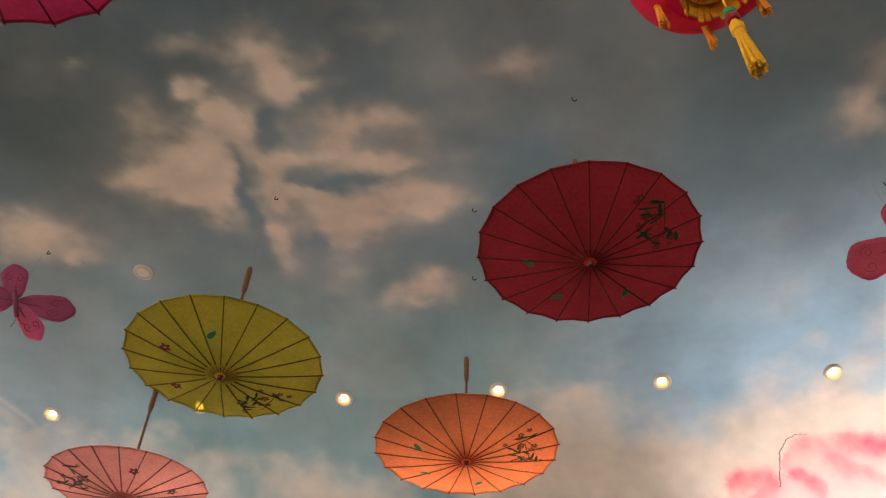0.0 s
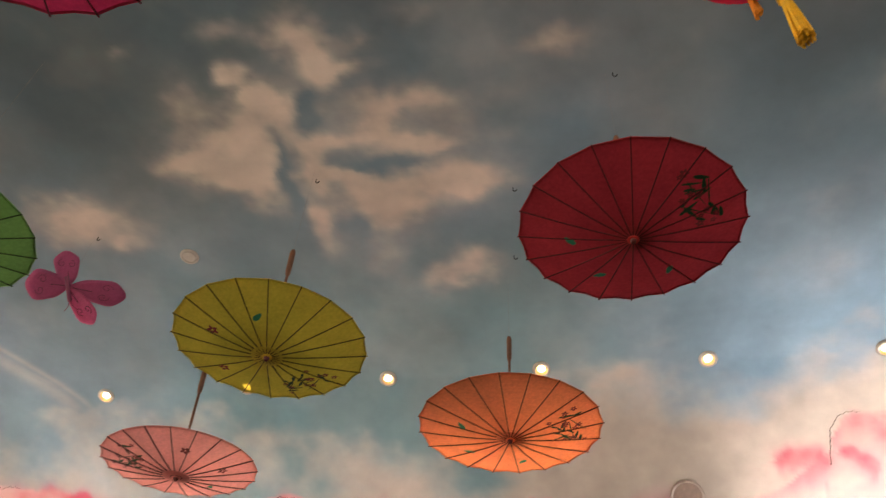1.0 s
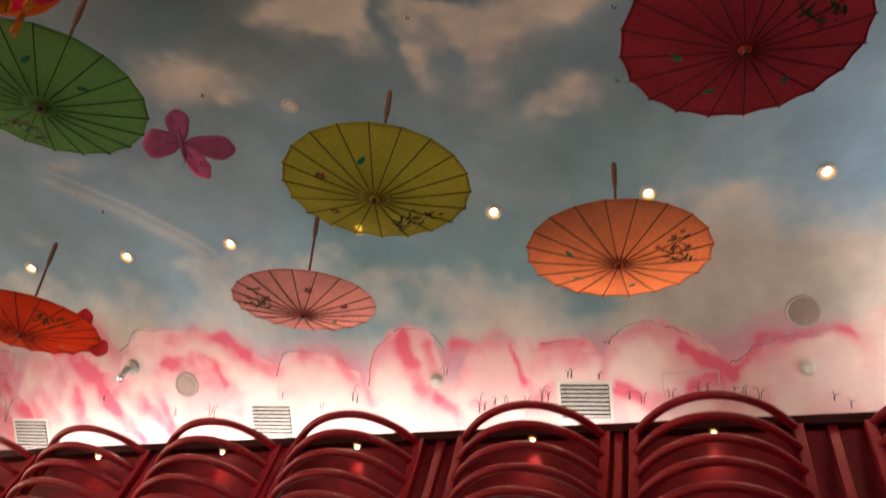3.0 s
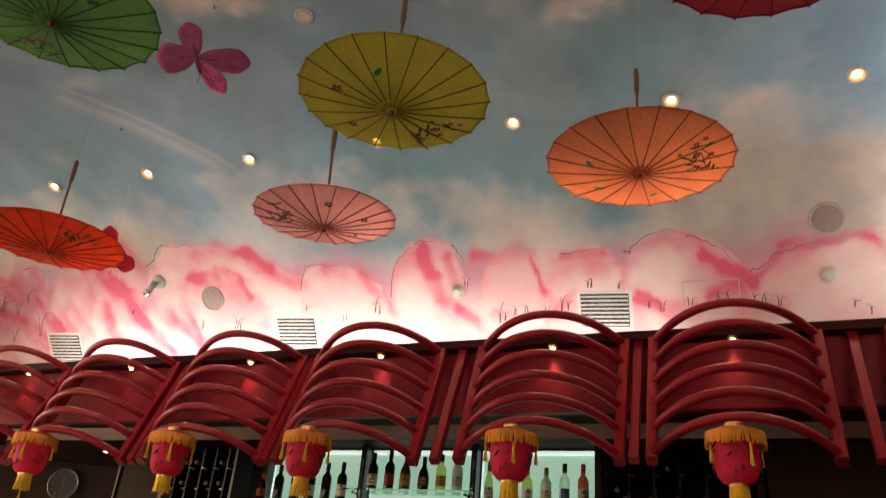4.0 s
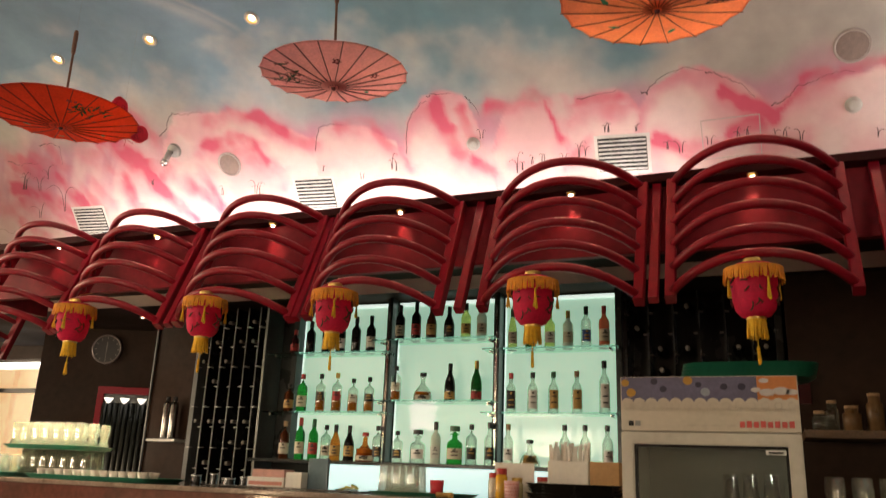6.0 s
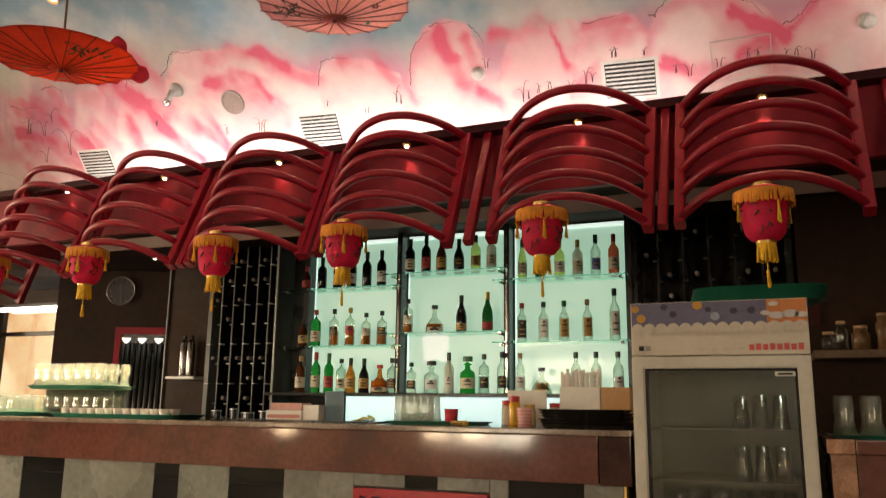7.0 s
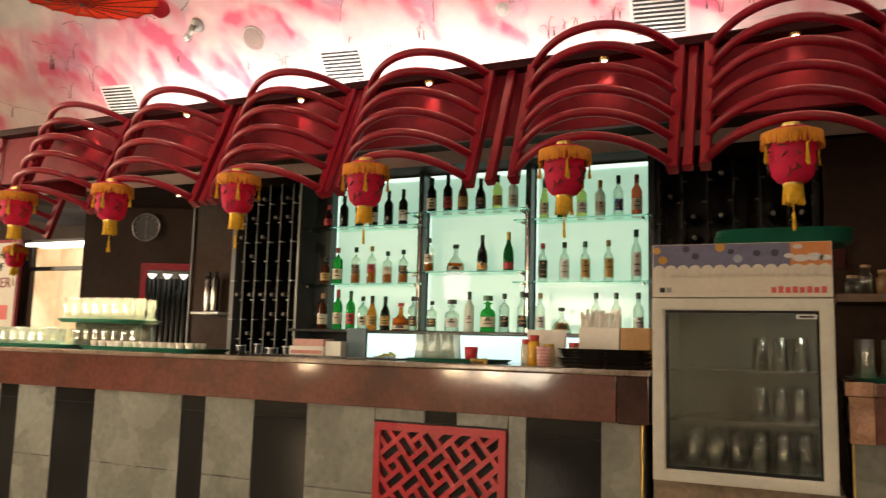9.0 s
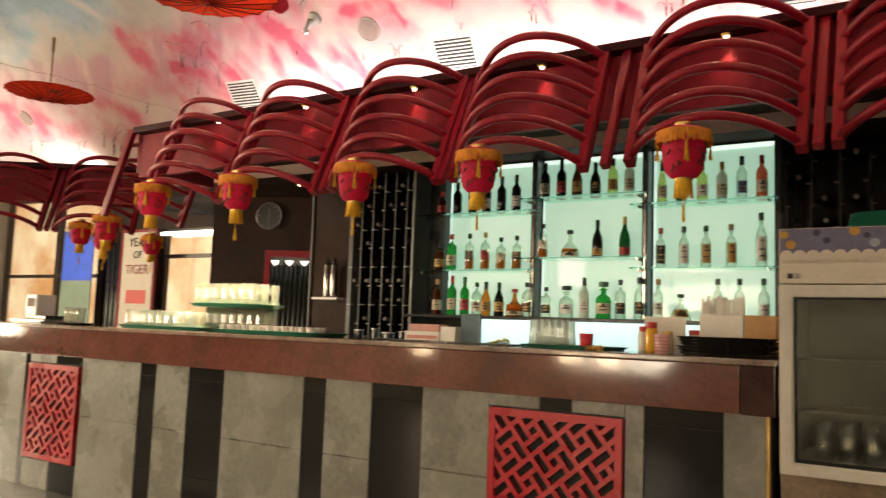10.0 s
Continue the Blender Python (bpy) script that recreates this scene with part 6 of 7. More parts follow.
def wine_rack(label, x0, x1, y, z0, z1, cols, rows, fill, seed, strip_m, peg_m):
    g = random.Random(seed)
    t = thing("wine_rack", label, "wine rack", "wine racks")
    part("back", boxes(((x0, y + 0.30, z0), (x1, y + 0.33, z1))), BLACK, t)
    w, h = (x1 - x0) / cols, (z1 - z0) / rows
    for k in range(cols + 1):
        s = 0.022 if k in (0, cols) else 0.006
        part("upright", boxes(((x0 + k * w - s, y - 0.004, z0), (x0 + k * w + s, y + 0.298, z1)), bevel=0.002), strip_m if k in (0, cols) else BLACK, t)
        if 0 < k < cols:
            part("edge_strip", boxes(((x0 + k * w - 0.005, y - 0.010, z0), (x0 + k * w + 0.005, y - 0.0045, z1))), strip_m, t)
    peg = None
    for r in range(1, rows):
        for k in range(cols):
            if peg is None:
                peg = part("peg", boxes(((-0.014, -0.018, -0.003), (0.014, 0.035, 0.003)), bevel=0.001), peg_m, t)
                ob = peg
            else:
                ob = new("peg", peg.data)
                ob.parent = t
            ob.location = (x0 + (k + (0.12 if r % 2 else 0.88)) * w, y, z0 + r * h)
    first_b = None
    for r in range(rows):
        for k in range(cols):
            if g.random() > fill:
                continue
            m = Matrix.Translation((x0 + (k + 0.5) * w + g.uniform(-0.01, 0.01), y + 0.29, z0 + r * h + 0.047)) @ Matrix.Rotation(radians(90), 4, "X")
            if first_b is None:
                first_b = thing("stored_bottle", "dark wine bottle lying in the rack", "bottle", "bottles in the wine racks")
                part("glass_body", lathe([(0, 0), (0.036, 0), (0.038, 0.01), (0.038, 0.17), (0.016, 0.22), (0.014, 0.25), (0, 0.25)], 12), G["dark"], first_b, smooth=True)
                part("foil", lathe([(0.0142, 0.245), (0.0150, 0.245), (0.0155, 0.295), (0.010, 0.298), (0, 0.298)], 12), FOIL_DIM, first_b)
                first_b.matrix_world = m
            else:
                copy_thing(first_b, m)
    return t


wine_rack("tall black wine rack with pale pegs, part filled", -4.50, -3.78, 5.50, 0.93, 2.58, 6, 10, 0.55, 3, RACK_GREY, PEG)
# this rack's shade is put into darker strips and pegs
wine_rack("black wine rack in shadow, part filled with bottles", -0.90, 0.10, 5.55, 1.10, 2.56, 6, 10, 0.6, 4, BLACK, mat("shaded_peg", (0.14, 0.11, 0.10), 0.6, vary=0.2))
structure("rack_side_panel", boxes(((-3.775, 5.40, 0.0), (-3.755, 5.80, 2.6))), GREYMETAL, "grey side panel beside the wine rack", "panel")

# ---------------------------------------------------------------- clock, doorway and dispenser on the brown wall
WALL_T = Matrix.Translation((-5.8, 6.45, 0)) @ Matrix.Rotation(radians(23), 4, "Z")
clock = thing("wall_clock", "round dark wall clock with a thin pale rim", "clock")
part("face", lathe([(0, 0), (0.135, 0), (0.135, 0.016), (0, 0.016)], 40), mat("clock_face", (0.03, 0.024, 0.022), 0.4), clock)
part("rim", lathe([(0.135, 0), (0.150, 0), (0.150, 0.022), (0.143, 0.026), (0.135, 0.020)], 40), mat("clock_rim", (0.24, 0.19, 0.18), 0.4, metal=0.3), clock)
tick = None
for k in range(12):
    a = math.pi * k / 6
    bm = boxes(((-0.004, 0.105, 0.0165), (0.004, 0.125, 0.019)))
    ob = part("hour_mark", bm, FOIL_DIM, clock)
    ob.matrix_basis = Matrix.Rotation(a, 4, "Z")
part("hour_hand_bar", boxes(((-0.005, -0.02, 0.019), (0.005, 0.075, 0.021))), FOIL_DIM, clock)
part("minute_bar", boxes(((-0.003, -0.10, 0.0212), (0.003, 0.02, 0.0225))), FOIL_DIM, clock)
clock.matrix_world = WALL_T @ Matrix.Translation((-0.52, -0.002, 2.40)) @ Matrix.Rotation(radians(90), 4, "X")
door = thing("door_1", "dark curtained doorway in a red frame", "door", kind="structure")
part("leaf", boxes(((-0.47, -0.03, 0.0), (0.02, -0.004, 1.948))), BLACK, door)
part("frame", boxes(((-0.53, -0.05, 0.0), (-0.47, 0.0, 2.02)), ((-0.47, -0.05, 1.95), (0.022, 0.0, 2.02)), ((0.022, -0.05, 0.0), (0.08, 0.0, 2.02))), RED_PANEL, door)
for k in range(8):
    x = -0.44 + k * 0.055
    part("curtain_fold", sweep([(x, -0.05, 0.05), (x + 0.006, -0.052, 1.0), (x, -0.05, 1.86)], 0.05, 0.03, round_=True, up=Vector((0, 1, 0))), BACK_BLACK, door, smooth=True)
door.matrix_world = WALL_T @ Matrix.Translation((0.0, 0, 0))
for k, x in enumerate((-0.40, -0.24, -0.07)):
    t = thing("small_bowl_lamp", "tiny bright glass shade above the doorway", "lamp", "small lamps at the doorway")
    part("shade", lathe([(0, -0.05), (0.022, -0.035), (0.045, 0.0), (0.045, 0.006), (0, 0.006)], 14), mat("small_shade_glow", (1, 0.95, 0.85), 0.4, vary=0, emit=(1, 0.93, 0.82), power=1.6), t)
    t.matrix_world = WALL_T @ Matrix.Translation((x, -0.07, 1.90))
for k in range(2):
    t = thing("steel_flask", "tall polished steel flask on a wall shelf", "flask", "flasks on the shelf", at=(-5.07 + 0.08 * k, 5.86, 1.50))
    part("body", lathe([(0, 0), (0.034, 0), (0.036, 0.01), (0.036, 0.30), (0.028, 0.33), (0, 0.335)], 16), mat("dark_steel", (0.30, 0.28, 0.26), 0.2, metal=1.0, vary=0.2), t, smooth=True)
    part("stopper", lathe([(0, 0.335), (0.022, 0.335), (0.020, 0.375), (0, 0.38)], 14), BLACK, t)
structure("flask_shelf", boxes(((-5.18, 5.76, 1.475), (-4.86, 5.95, 1.498)), bevel=0.003), WHITE, "small white wall shelf", "shelf")
structure("pilaster_strip", boxes(((-5.372, 5.93, 0), (-5.355, 5.947, 2.6))), RACK_GREY, "thin metal strip on the brown wall", "trim")

# ---------------------------------------------------------------- tiled bar front
COLUMNS = [(-7.5, -6.66, 0), (-6.66, -6.34, 1), (-6.34, -5.80, 0), (-5.80, -5.74, 1), (-5.74, -5.41, 2), (-5.41, -5.10, 3), (-5.10, -4.467, 0), (-4.467, -4.309, 1), (-4.309, -3.997, 0), (-3.997, -3.681, 1), (-3.681, -3.042, 0), (-3.042, -2.882, 1),
           (-2.882, -2.565, 0), (-2.565, -2.244, 1), (-2.244, -1.86, 0), (-1.86, -1.597, 2), (-1.597, -1.438, 3), (-1.438, -1.19, 2), (-1.19, -1.106, 0), (-1.106, -0.779, 1), (-0.779, -0.615, 0)]
front = thing("bar_front", "bar front of grey-green and polished black tiles", "bar front", kind="structure")
for x0, x1, kind in COLUMNS:
    if kind in (0, 2):
        cuts = [0.0, 0.55, 0.952] if kind == 0 else [0.0, 0.20]
        tops = [] if kind == 0 else [0.892, 0.952]
        m = TILE
    else:
        cuts = [0.0, 0.29, 0.872, 0.952] if kind == 1 else [0.0, 0.20]
        tops = [] if kind == 1 else [0.892, 0.952]
        m = TILE_BLACK
    for seq in (cuts, tops):
        for za, zb in zip(seq, seq[1:]):
            part("tile", boxes(((x0 + 0.0015, 3.362 + (0.003 if m is TILE_BLACK else 0), za + 0.0015), (x1 - 0.0015, 3.379, zb - 0.0015)), bevel=0.0012), m, front)
# streak of warm light on the counter's end, made as a gilt strip
structure("end_trim", boxes(((-0.612, 3.35, 0.0), (-0.602, 3.40, 0.95)), bevel=0.002), BRASS, "thin gilt strip drawn for a warm light streak on the counter's end", "trim")


def lattice(label, x0, x1, z0, z1):
    """A fretwork panel of slanting bars in a red frame, let into the bar front."""
    t = thing("lattice_panel", label, "lattice panel", "red lattice panels in the bar front")
    y, b, u, th = 3.345, 0.036, 0.056, 0.0115
    part("frame", ring_frame(x0, x1, z0, z1, b, b, y, y + 0.035, 0.003), LATTICE_RED, t)
    bm = bmesh.new()
    cx, cz = (x0 + x1) / 2, (z0 + z1) / 2
    ca = math.cos(radians(40)), math.sin(radians(40))
    n = 4
    for bi in range(-n, n + 1):
        for bj in range(-n, n + 1):
            for (a0, c0, a1, c1) in ((0, 0, 2, 1), (2, 0, 3, 2), (1, 2, 3, 3), (0, 1, 1, 3), (1, 1, 2, 2)):
                a0_, a1_, c0_, c1_ = (a0 + 3 * bi) * u, (a1 + 3 * bi) * u, (c0 + 3 * bj) * u, (c1 + 3 * bj) * u
                def tr(p, q, yy):
                    return bm.verts.new((cx + p * ca[0] - q * ca[1], yy, cz + p * ca[1] + q * ca[0]))
                o = [(a0_, c0_), (a1_, c0_), (a1_, c1_), (a0_, c1_)]
                i = [(a0_ + th, c0_ + th), (a1_ - th, c0_ + th), (a1_ - th, c1_ - th), (a0_ + th, c1_ - th)]
                of, fi, ib = [tr(*p, y + 0.006) for p in o], [tr(*p, y + 0.006) for p in i], [tr(*p, y + 0.028) for p in i]
                for k in range(4):
                    k2 = (k + 1) % 4
                    bm.faces.new((of[k], of[k2], fi[k2], fi[k]))
                    bm.faces.new((fi[k], fi[k2], ib[k2], ib[k]))
    for co, no in (((x0 + b, 0, 0), (-1, 0, 0)), ((x1 - b, 0, 0), (1, 0, 0)), ((0, 0, z0 + b), (0, 0, -1)), ((0, 0, z1 - b), (0, 0, 1))):
        bmesh.ops.bisect_plane(bm, geom=bm.verts[:] + bm.edges[:] + bm.faces[:], plane_co=co, plane_no=no, clear_outer=True)
    bmesh.ops.remove_doubles(bm, verts=bm.verts, dist=0.0004)
    part("fretwork", bm, LATTICE_RED, t)
    part("backing", boxes(((x0 + 0.01, 3.376, z0 + 0.01), (x1 - 0.01, 3.379, z1 - 0.01))), SLOT, t)


LATTICE_RED = mat("lattice_red", (0.42, 0.010, 0.020), 0.28, vary=0.15, scale=5, coat=0.3, bump=0.03)
lattice("red fretwork panel of slanting bars", -1.853, -1.195, 0.21, 0.885)
lattice("red fretwork panel of slanting bars", -5.73, -5.12, 0.21, 0.885)

# ---------------------------------------------------------------- display fridge
FRIDGE_WHITE = mat("aged_white_enamel", (0.62, 0.58, 0.50), 0.35, vary=0.08, scale=4, stain=(0.42, 0.37, 0.30), stain_at=(0.6, 0.85), stain_scale=5)
FRIDGE_GREY = mat("fridge_inside", (0.36, 0.36, 0.31), 0.5, vary=0.1)
FRIDGE_GLASS = thin_glass("fridge_door_glass", (0.80, 0.80, 0.76), 0.09, 0.30)
fr = thing("display_fridge", "small white glass-door drinks fridge with a printed header", "fridge", at=(0, 0, 0))
X0, X1, Y0, Y1, Z0, Z1 = -0.555, 0.110, 3.29, 3.88, 0.745, 1.68
part("side_panel", boxes(((X0, Y0 + 0.05, Z0), (X0 + 0.03, Y1, Z1)), bevel=0.004), FRIDGE_WHITE, fr)
# right side coloured dark for the shade of its corner
part("side_panel", boxes(((X1 - 0.03, Y0 + 0.05, Z0), (X1, Y1, Z1)), bevel=0.004), mat("fridge_side_shaded", (0.16, 0.12, 0.11), 0.5, vary=0.1), fr)
part("back_panel", boxes(((X0 + 0.03, Y1 - 0.03, Z0), (X1 - 0.03, Y1, Z1))), FRIDGE_GREY, fr)
part("floor_panel", boxes(((X0 + 0.03, Y0 + 0.05, Z0), (X1 - 0.03, Y1 - 0.03, Z0 + 0.05))), FRIDGE_GREY, fr)
part("top_panel", boxes(((X0 + 0.03, Y0 + 0.05, Z1 - 0.21), (X1 - 0.03, Y1 - 0.03, Z1)), bevel=0.003), FRIDGE_WHITE, fr)
D = part("door", ring_frame(X0, X1, Z0, 1.463, 0.050, 0.046, Y0, Y0 + 0.047, 0.006), FRIDGE_WHITE, fr)
part("gasket", ring_frame(X0 + 0.0505, X1 - 0.0505, Z0 + 0.0465, 1.4165, 0.010, 0.010, Y0 + 0.012, Y0 + 0.04), BLACK, D)
pane = part("pane", boxes(((X0 + 0.056, Y0 + 0.022, Z0 + 0.050), (X1 - 0.060, Y0 + 0.027, 1.405))), FRIDGE_GLASS, D, "clear glass pane")
pane.visible_shadow = False
part("badge", boxes(((X1 - 0.13, Y0 + 0.004, 1.385), (X1 - 0.058, Y0 + 0.010, 1.402)), bevel=0.002), WHITE, D, "small white badge")
part("badge_bar", boxes(((X1 - 0.12, Y0 + 0.002, 1.390), (X1 - 0.068, Y0 + 0.0035, 1.397))), BLACK, D)
# header: blue sky with little lanterns, orange corner, cream scallops
HZ0, HZ1, HY = 1.468, 1.682, Y0 + 0.012
part("header_board", boxes(((X0, HY, HZ0), (X1, HY + 0.05, HZ1)), bevel=0.003), mat("header_cream", (0.62, 0.55, 0.45), 0.45, vary=0.06), fr)
part("header_blue", boxes(((X0 + 0.004, HY - 0.004, 1.575), (-0.035, HY - 0.001, HZ1 - 0.003))), mat("header_violet_blue", (0.135, 0.125, 0.21), 0.45, vary=0.15, scale=8), fr, "violet-blue printed sky")
part("header_orange", boxes(((-0.035, HY - 0.004, 1.590), (X1 - 0.004, HY - 0.001, HZ1 - 0.003))), mat("header_orange", (0.62, 0.22, 0.06), 0.45, vary=0.1), fr, "orange printed corner")
CREAM = mat("header_scallop", (0.60, 0.53, 0.44), 0.45, vary=0.05)
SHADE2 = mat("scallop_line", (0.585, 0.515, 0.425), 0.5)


def disc(x, z, r, y, rz=None, n=18):
    bm = bmesh.new()
    vs = [bm.verts.new((x + r * math.cos(2 * math.pi * k / n), y, z + (rz or r) * math.sin(2 * math.pi * k / n))) for k in range(n)]
    f = bm.faces.new(vs)
    e = bmesh.ops.extrude_face_region(bm, geom=[f])
    for v in e["geom"]:
        if isinstance(v, bmesh.types.BMVert):
            v.co.y += 0.002
    return bm


for k in range(14):
    x = X0 + 0.028 + k * 0.047
    s = part("scallop", disc(x, 1.572, 0.025, HY - 0.0070 - 0.0004 * (k % 2)), CREAM, fr)
    part("scallop_arc", disc(x, 1.568, 0.016, HY - 0.0084 - 0.0004 * (k % 2)), SHADE2, s)
    part("scallop_core", disc(x, 1.566, 0.010, HY - 0.0098 - 0.0004 * (k % 2)), CREAM, s)
for x, z, r, c in ((-0.535, 1.657, 0.017, "gold"), (-0.512, 1.618, 0.020, "gold"), (-0.29, 1.665, 0.020, "gold"), (-0.225, 1.620, 0.019, "pale"), (-0.42, 1.662, 0.015, "navy"), (-0.385, 1.632, 0.015, "navy"), (-0.25, 1.648, 0.013, "navy"), (-0.155, 1.640, 0.015, "navy"), (-0.09, 1.640, 0.016, "navy")):
    m = {"gold": mat("print_gold", (0.50, 0.26, 0.04), 0.5), "pale": mat("print_pale_blue", (0.32, 0.36, 0.44), 0.5), "navy": mat("print_navy", (0.04, 0.035, 0.07), 0.5)}[c]
    part("printed_lantern", disc(x, z, r * 0.92, HY - 0.0066, r * 0.85), m, fr)
for x, z, r in ((0.0, 1.605, 0.028), (0.05, 1.61, 0.030), (0.088, 1.606, 0.022), (-0.04, 1.615, 0.018), (-0.01, 1.65, 0.018)):
    part("printed_cloud", disc(x, z + 0.012, r, HY - 0.0125, r * 0.5), mat("print_cloud", (0.62, 0.57, 0.55), 0.5), fr)
PINKRED = mat("print_coral", (0.62, 0.10, 0.09), 0.5)
for k in range(8):
    part("word_bar", boxes(((-0.105 + 0.025 * k, HY - 0.003, 1.485), (-0.087 + 0.025 * k, HY - 0.001, 1.507 + 0.003 * (k % 2)))), PINKRED, fr)
part("small_word_bar", boxes(((-0.30, HY - 0.003, 1.488), (-0.12, HY - 0.001, 1.495))), SHADE2, fr)
for k, c in enumerate((BLACK, GREYMETAL)):
    part("print_square", boxes(((-0.525 + 0.026 * k, HY - 0.003, 1.487), (-0.505 + 0.026 * k, HY - 0.001, 1.507))), c, fr)
for z in (0.98, 1.18):
    for k in range(6):
        y = Y0 + 0.09 + k * 0.085
        part("shelf_wire", sweep([(X0 + 0.05, y, z), (X1 - 0.05, y, z)], 0.005, 0.005), CHROME, fr)
    part("shelf_front", boxes(((X0 + 0.05, Y0 + 0.075, z - 0.004), (X1 - 0.05, Y0 + 0.080, z + 0.004))), GREYMETAL, fr)
# unseen fill lamp added to brighten the inside of the fridge
area("fridge_lamp", look((X1 - 0.10, Y0 + 0.12, 1.455), (X1 - 0.22, Y0 + 0.30, 0.9)), 0.04, 0.25, 0.6, (0.90, 1.0, 0.86))
structure("fridge_plinth", boxes(((-0.56, 3.34, 0), (0.13, 3.95, 0.742)), bevel=0.004), mat("brown_plinth_stone", (0.24, 0.17, 0.115), 0.35, vary=0.3, scale=5), "brown stone plinth under the fridge", "plinth")


def tumbler(r0, r1, h, wall=0.003, flared=0.0, bm=None, at=(0, 0, 0), upside=False):
    prof = [(0, 0), (r0, 0), (r0 + flared * 0.4, h * 0.35), (r0 + (r1 - r0) * 0.5 - flared, h * 0.6), (r1, h), (r1 - wall, h), (r0 + (r1 - r0) * 0.5 - flared - wall, h * 0.6), (r0 - wall, 0.008), (0, 0.008)]
    if upside:
        prof = [(r, h - z) for r, z in prof]
    return lathe(prof, 16, at, bm)


TUMBLER = thin_glass("drinking_glass", (0.97, 0.98, 0.95), 0.12, 0.85, 0.12)
# lit copy of the drinking glass: milkier, so the raised tray's glasses look bright
TUMBLER_LIT = thin_glass("lit_drinking_glass", (0.99, 0.98, 0.92), 0.20, 0.95, 0.17)
TUMBLER_COLD = thin_glass("chilled_glass", (0.95, 0.96, 0.94), 0.22, 0.95, 0.05)


def glass_row(label, group, spots_, r0, r1, h, flared=0.0, upside=True, glass=None):
    base = None
    for p in spots_:
        if base is None:
            base = tagged(link("drinking_glass", tumbler(r0, r1, h, 0.003, flared, upside=upside), glass or TUMBLER, smooth=True), label, "glass", group)
            base.matrix_world = Matrix.Translation(p)
        else:
            copy_thing(base, Matrix.Translation(p))


glass_row("clear glass upside down in the fridge", "glasses in the fridge", [(-0.42 + 0.085 * k, 3.45 + 0.13 * j, 0.796) for k in range(6) for j in range(3)], 0.026, 0.034, 0.13, glass=TUMBLER_COLD)
glass_row("clear glass upside down in the fridge", "glasses in the fridge", [(-0.16 + 0.075 * k, 3.45 + 0.13 * j, z) for k in range(3) for j in range(2) for z in (0.985, 1.185)], 0.026, 0.034, 0.13, glass=TUMBLER_COLD)

TRAY_GREEN = mat("green_plastic_tray", (0.018, 0.14, 0.085), 0.35, vary=0.12, scale=8)


def tray(label, at, sx, sy, m, turn=0.0, group="trays", rim=0.016, e=0.35):
    bm = bmesh.new()
    n, rows_ = 32, []
    for k_in, z in ((0.0, 0.0), (0.90, 0.0), (1.0, rim), (1.03, rim), (0.93, -0.006), (0.0, -0.006)):
        if k_in == 0.0:
            rows_.append([bm.verts.new((0, 0, z))])
            continue
        ring = []
        for k in range(n):
            a = 2 * math.pi * k / n
            c, s = math.cos(a), math.sin(a)
            ring.append(bm.verts.new((k_in * sx / 2 * math.copysign(abs(c) ** e, c), k_in * sy / 2 * math.copysign(abs(s) ** e, s), z)))
        rows_.append(ring)
    for a, b in zip(rows_, rows_[1:]):
        for k in range(n):
            q = [a[k % len(a)], a[(k + 1) % len(a)], b[(k + 1) % len(b)], b[k % len(b)]]
            q = [v for i, v in enumerate(q) if v not in q[:i]]
            bm.faces.new(q)
    ob = tagged(link("tray", bm, m), label, "tray", group)
    ob.matrix_world = Matrix.Translation(Vector(at) + Vector((0, 0, 0.006))) @ Matrix.Rotation(radians(turn), 4, "Z")
    return ob


for k in range(4):
    tray("green plastic serving tray stacked on the fridge", (-0.07 + 0.003 * k, 3.475, 1.684 + 0.0135 * k), 0.50, 0.33, TRAY_GREEN, 0.4 * k - 0.6, "green trays on the fridge", 0.009, 0.5)

# ---------------------------------------------------------------- things on the counter
CT = 1.1705
TRAY_BLACK = mat("black_plastic_tray", (0.022, 0.019, 0.016), 0.25, vary=0.15, coat=0.5)
for k in range(6):
    tray("black oval serving tray in a stack", (-0.80 - 0.006 * (k % 3), 3.56, CT + 0.0135 * k), 0.41, 0.36, TRAY_BLACK, 3 * (k % 3), "black trays on the counter", 0.0075, 0.92)
tray("green tray carrying rows of glasses", (-4.52, 3.66, CT), 0.90, 0.36, TRAY_GREEN, 0, "green trays on the counter")
tray("green tray carrying small white cups", (-3.50, 3.60, CT), 0.95, 0.34, TRAY_GREEN, 0, "green trays on the counter")
tray("green tray lying on upturned glasses", (-3.95, 3.68, CT + 0.16), 0.60, 0.36, TRAY_GREEN, 0, "green trays on the counter")
tray("thin dark green tray with glasses", (-1.60, 3.75, CT), 0.50, 0.30, TRAY_GREEN, 0, "green trays on the counter", 0.008)
glass_row("clear tumbler upside down on a green tray", "tumblers on trays", [(-4.88 + 0.085 * k, 3.56 + 0.09 * j, CT + 0.006) for k in range(7) for j in range(3)], 0.033, 0.040, 0.12)
glass_row("clear tumbler upside down holding up a tray", "tumblers under the raised tray", [(-4.18 + 0.08 * k, 3.66 + 0.09 * j, CT + 0.012) for k in range(7) for j in range(2)], 0.030, 0.038, 0.146, glass=TUMBLER_LIT)
glass_row("clear waisted glass upside down on the raised tray", "glasses on the raised tray", [(-4.20 + 0.083 * k, 3.58 + 0.095 * j, CT + 0.168) for k in range(7) for j in range(3)], 0.026, 0.038, 0.145, 0.012, glass=TUMBLER_LIT)
glass_row("clear ribbed tumbler upside down on a thin tray", "ribbed tumblers", [(-1.79 + 0.075 * k, 3.70 + 0.085 * j, CT + 0.006) for k in range(3) for j in range(2)], 0.030, 0.036, 0.135, glass=thin_glass("pale_ribbed_glass", (0.99, 1.0, 0.98), 0.10, 0.45, 0.20))
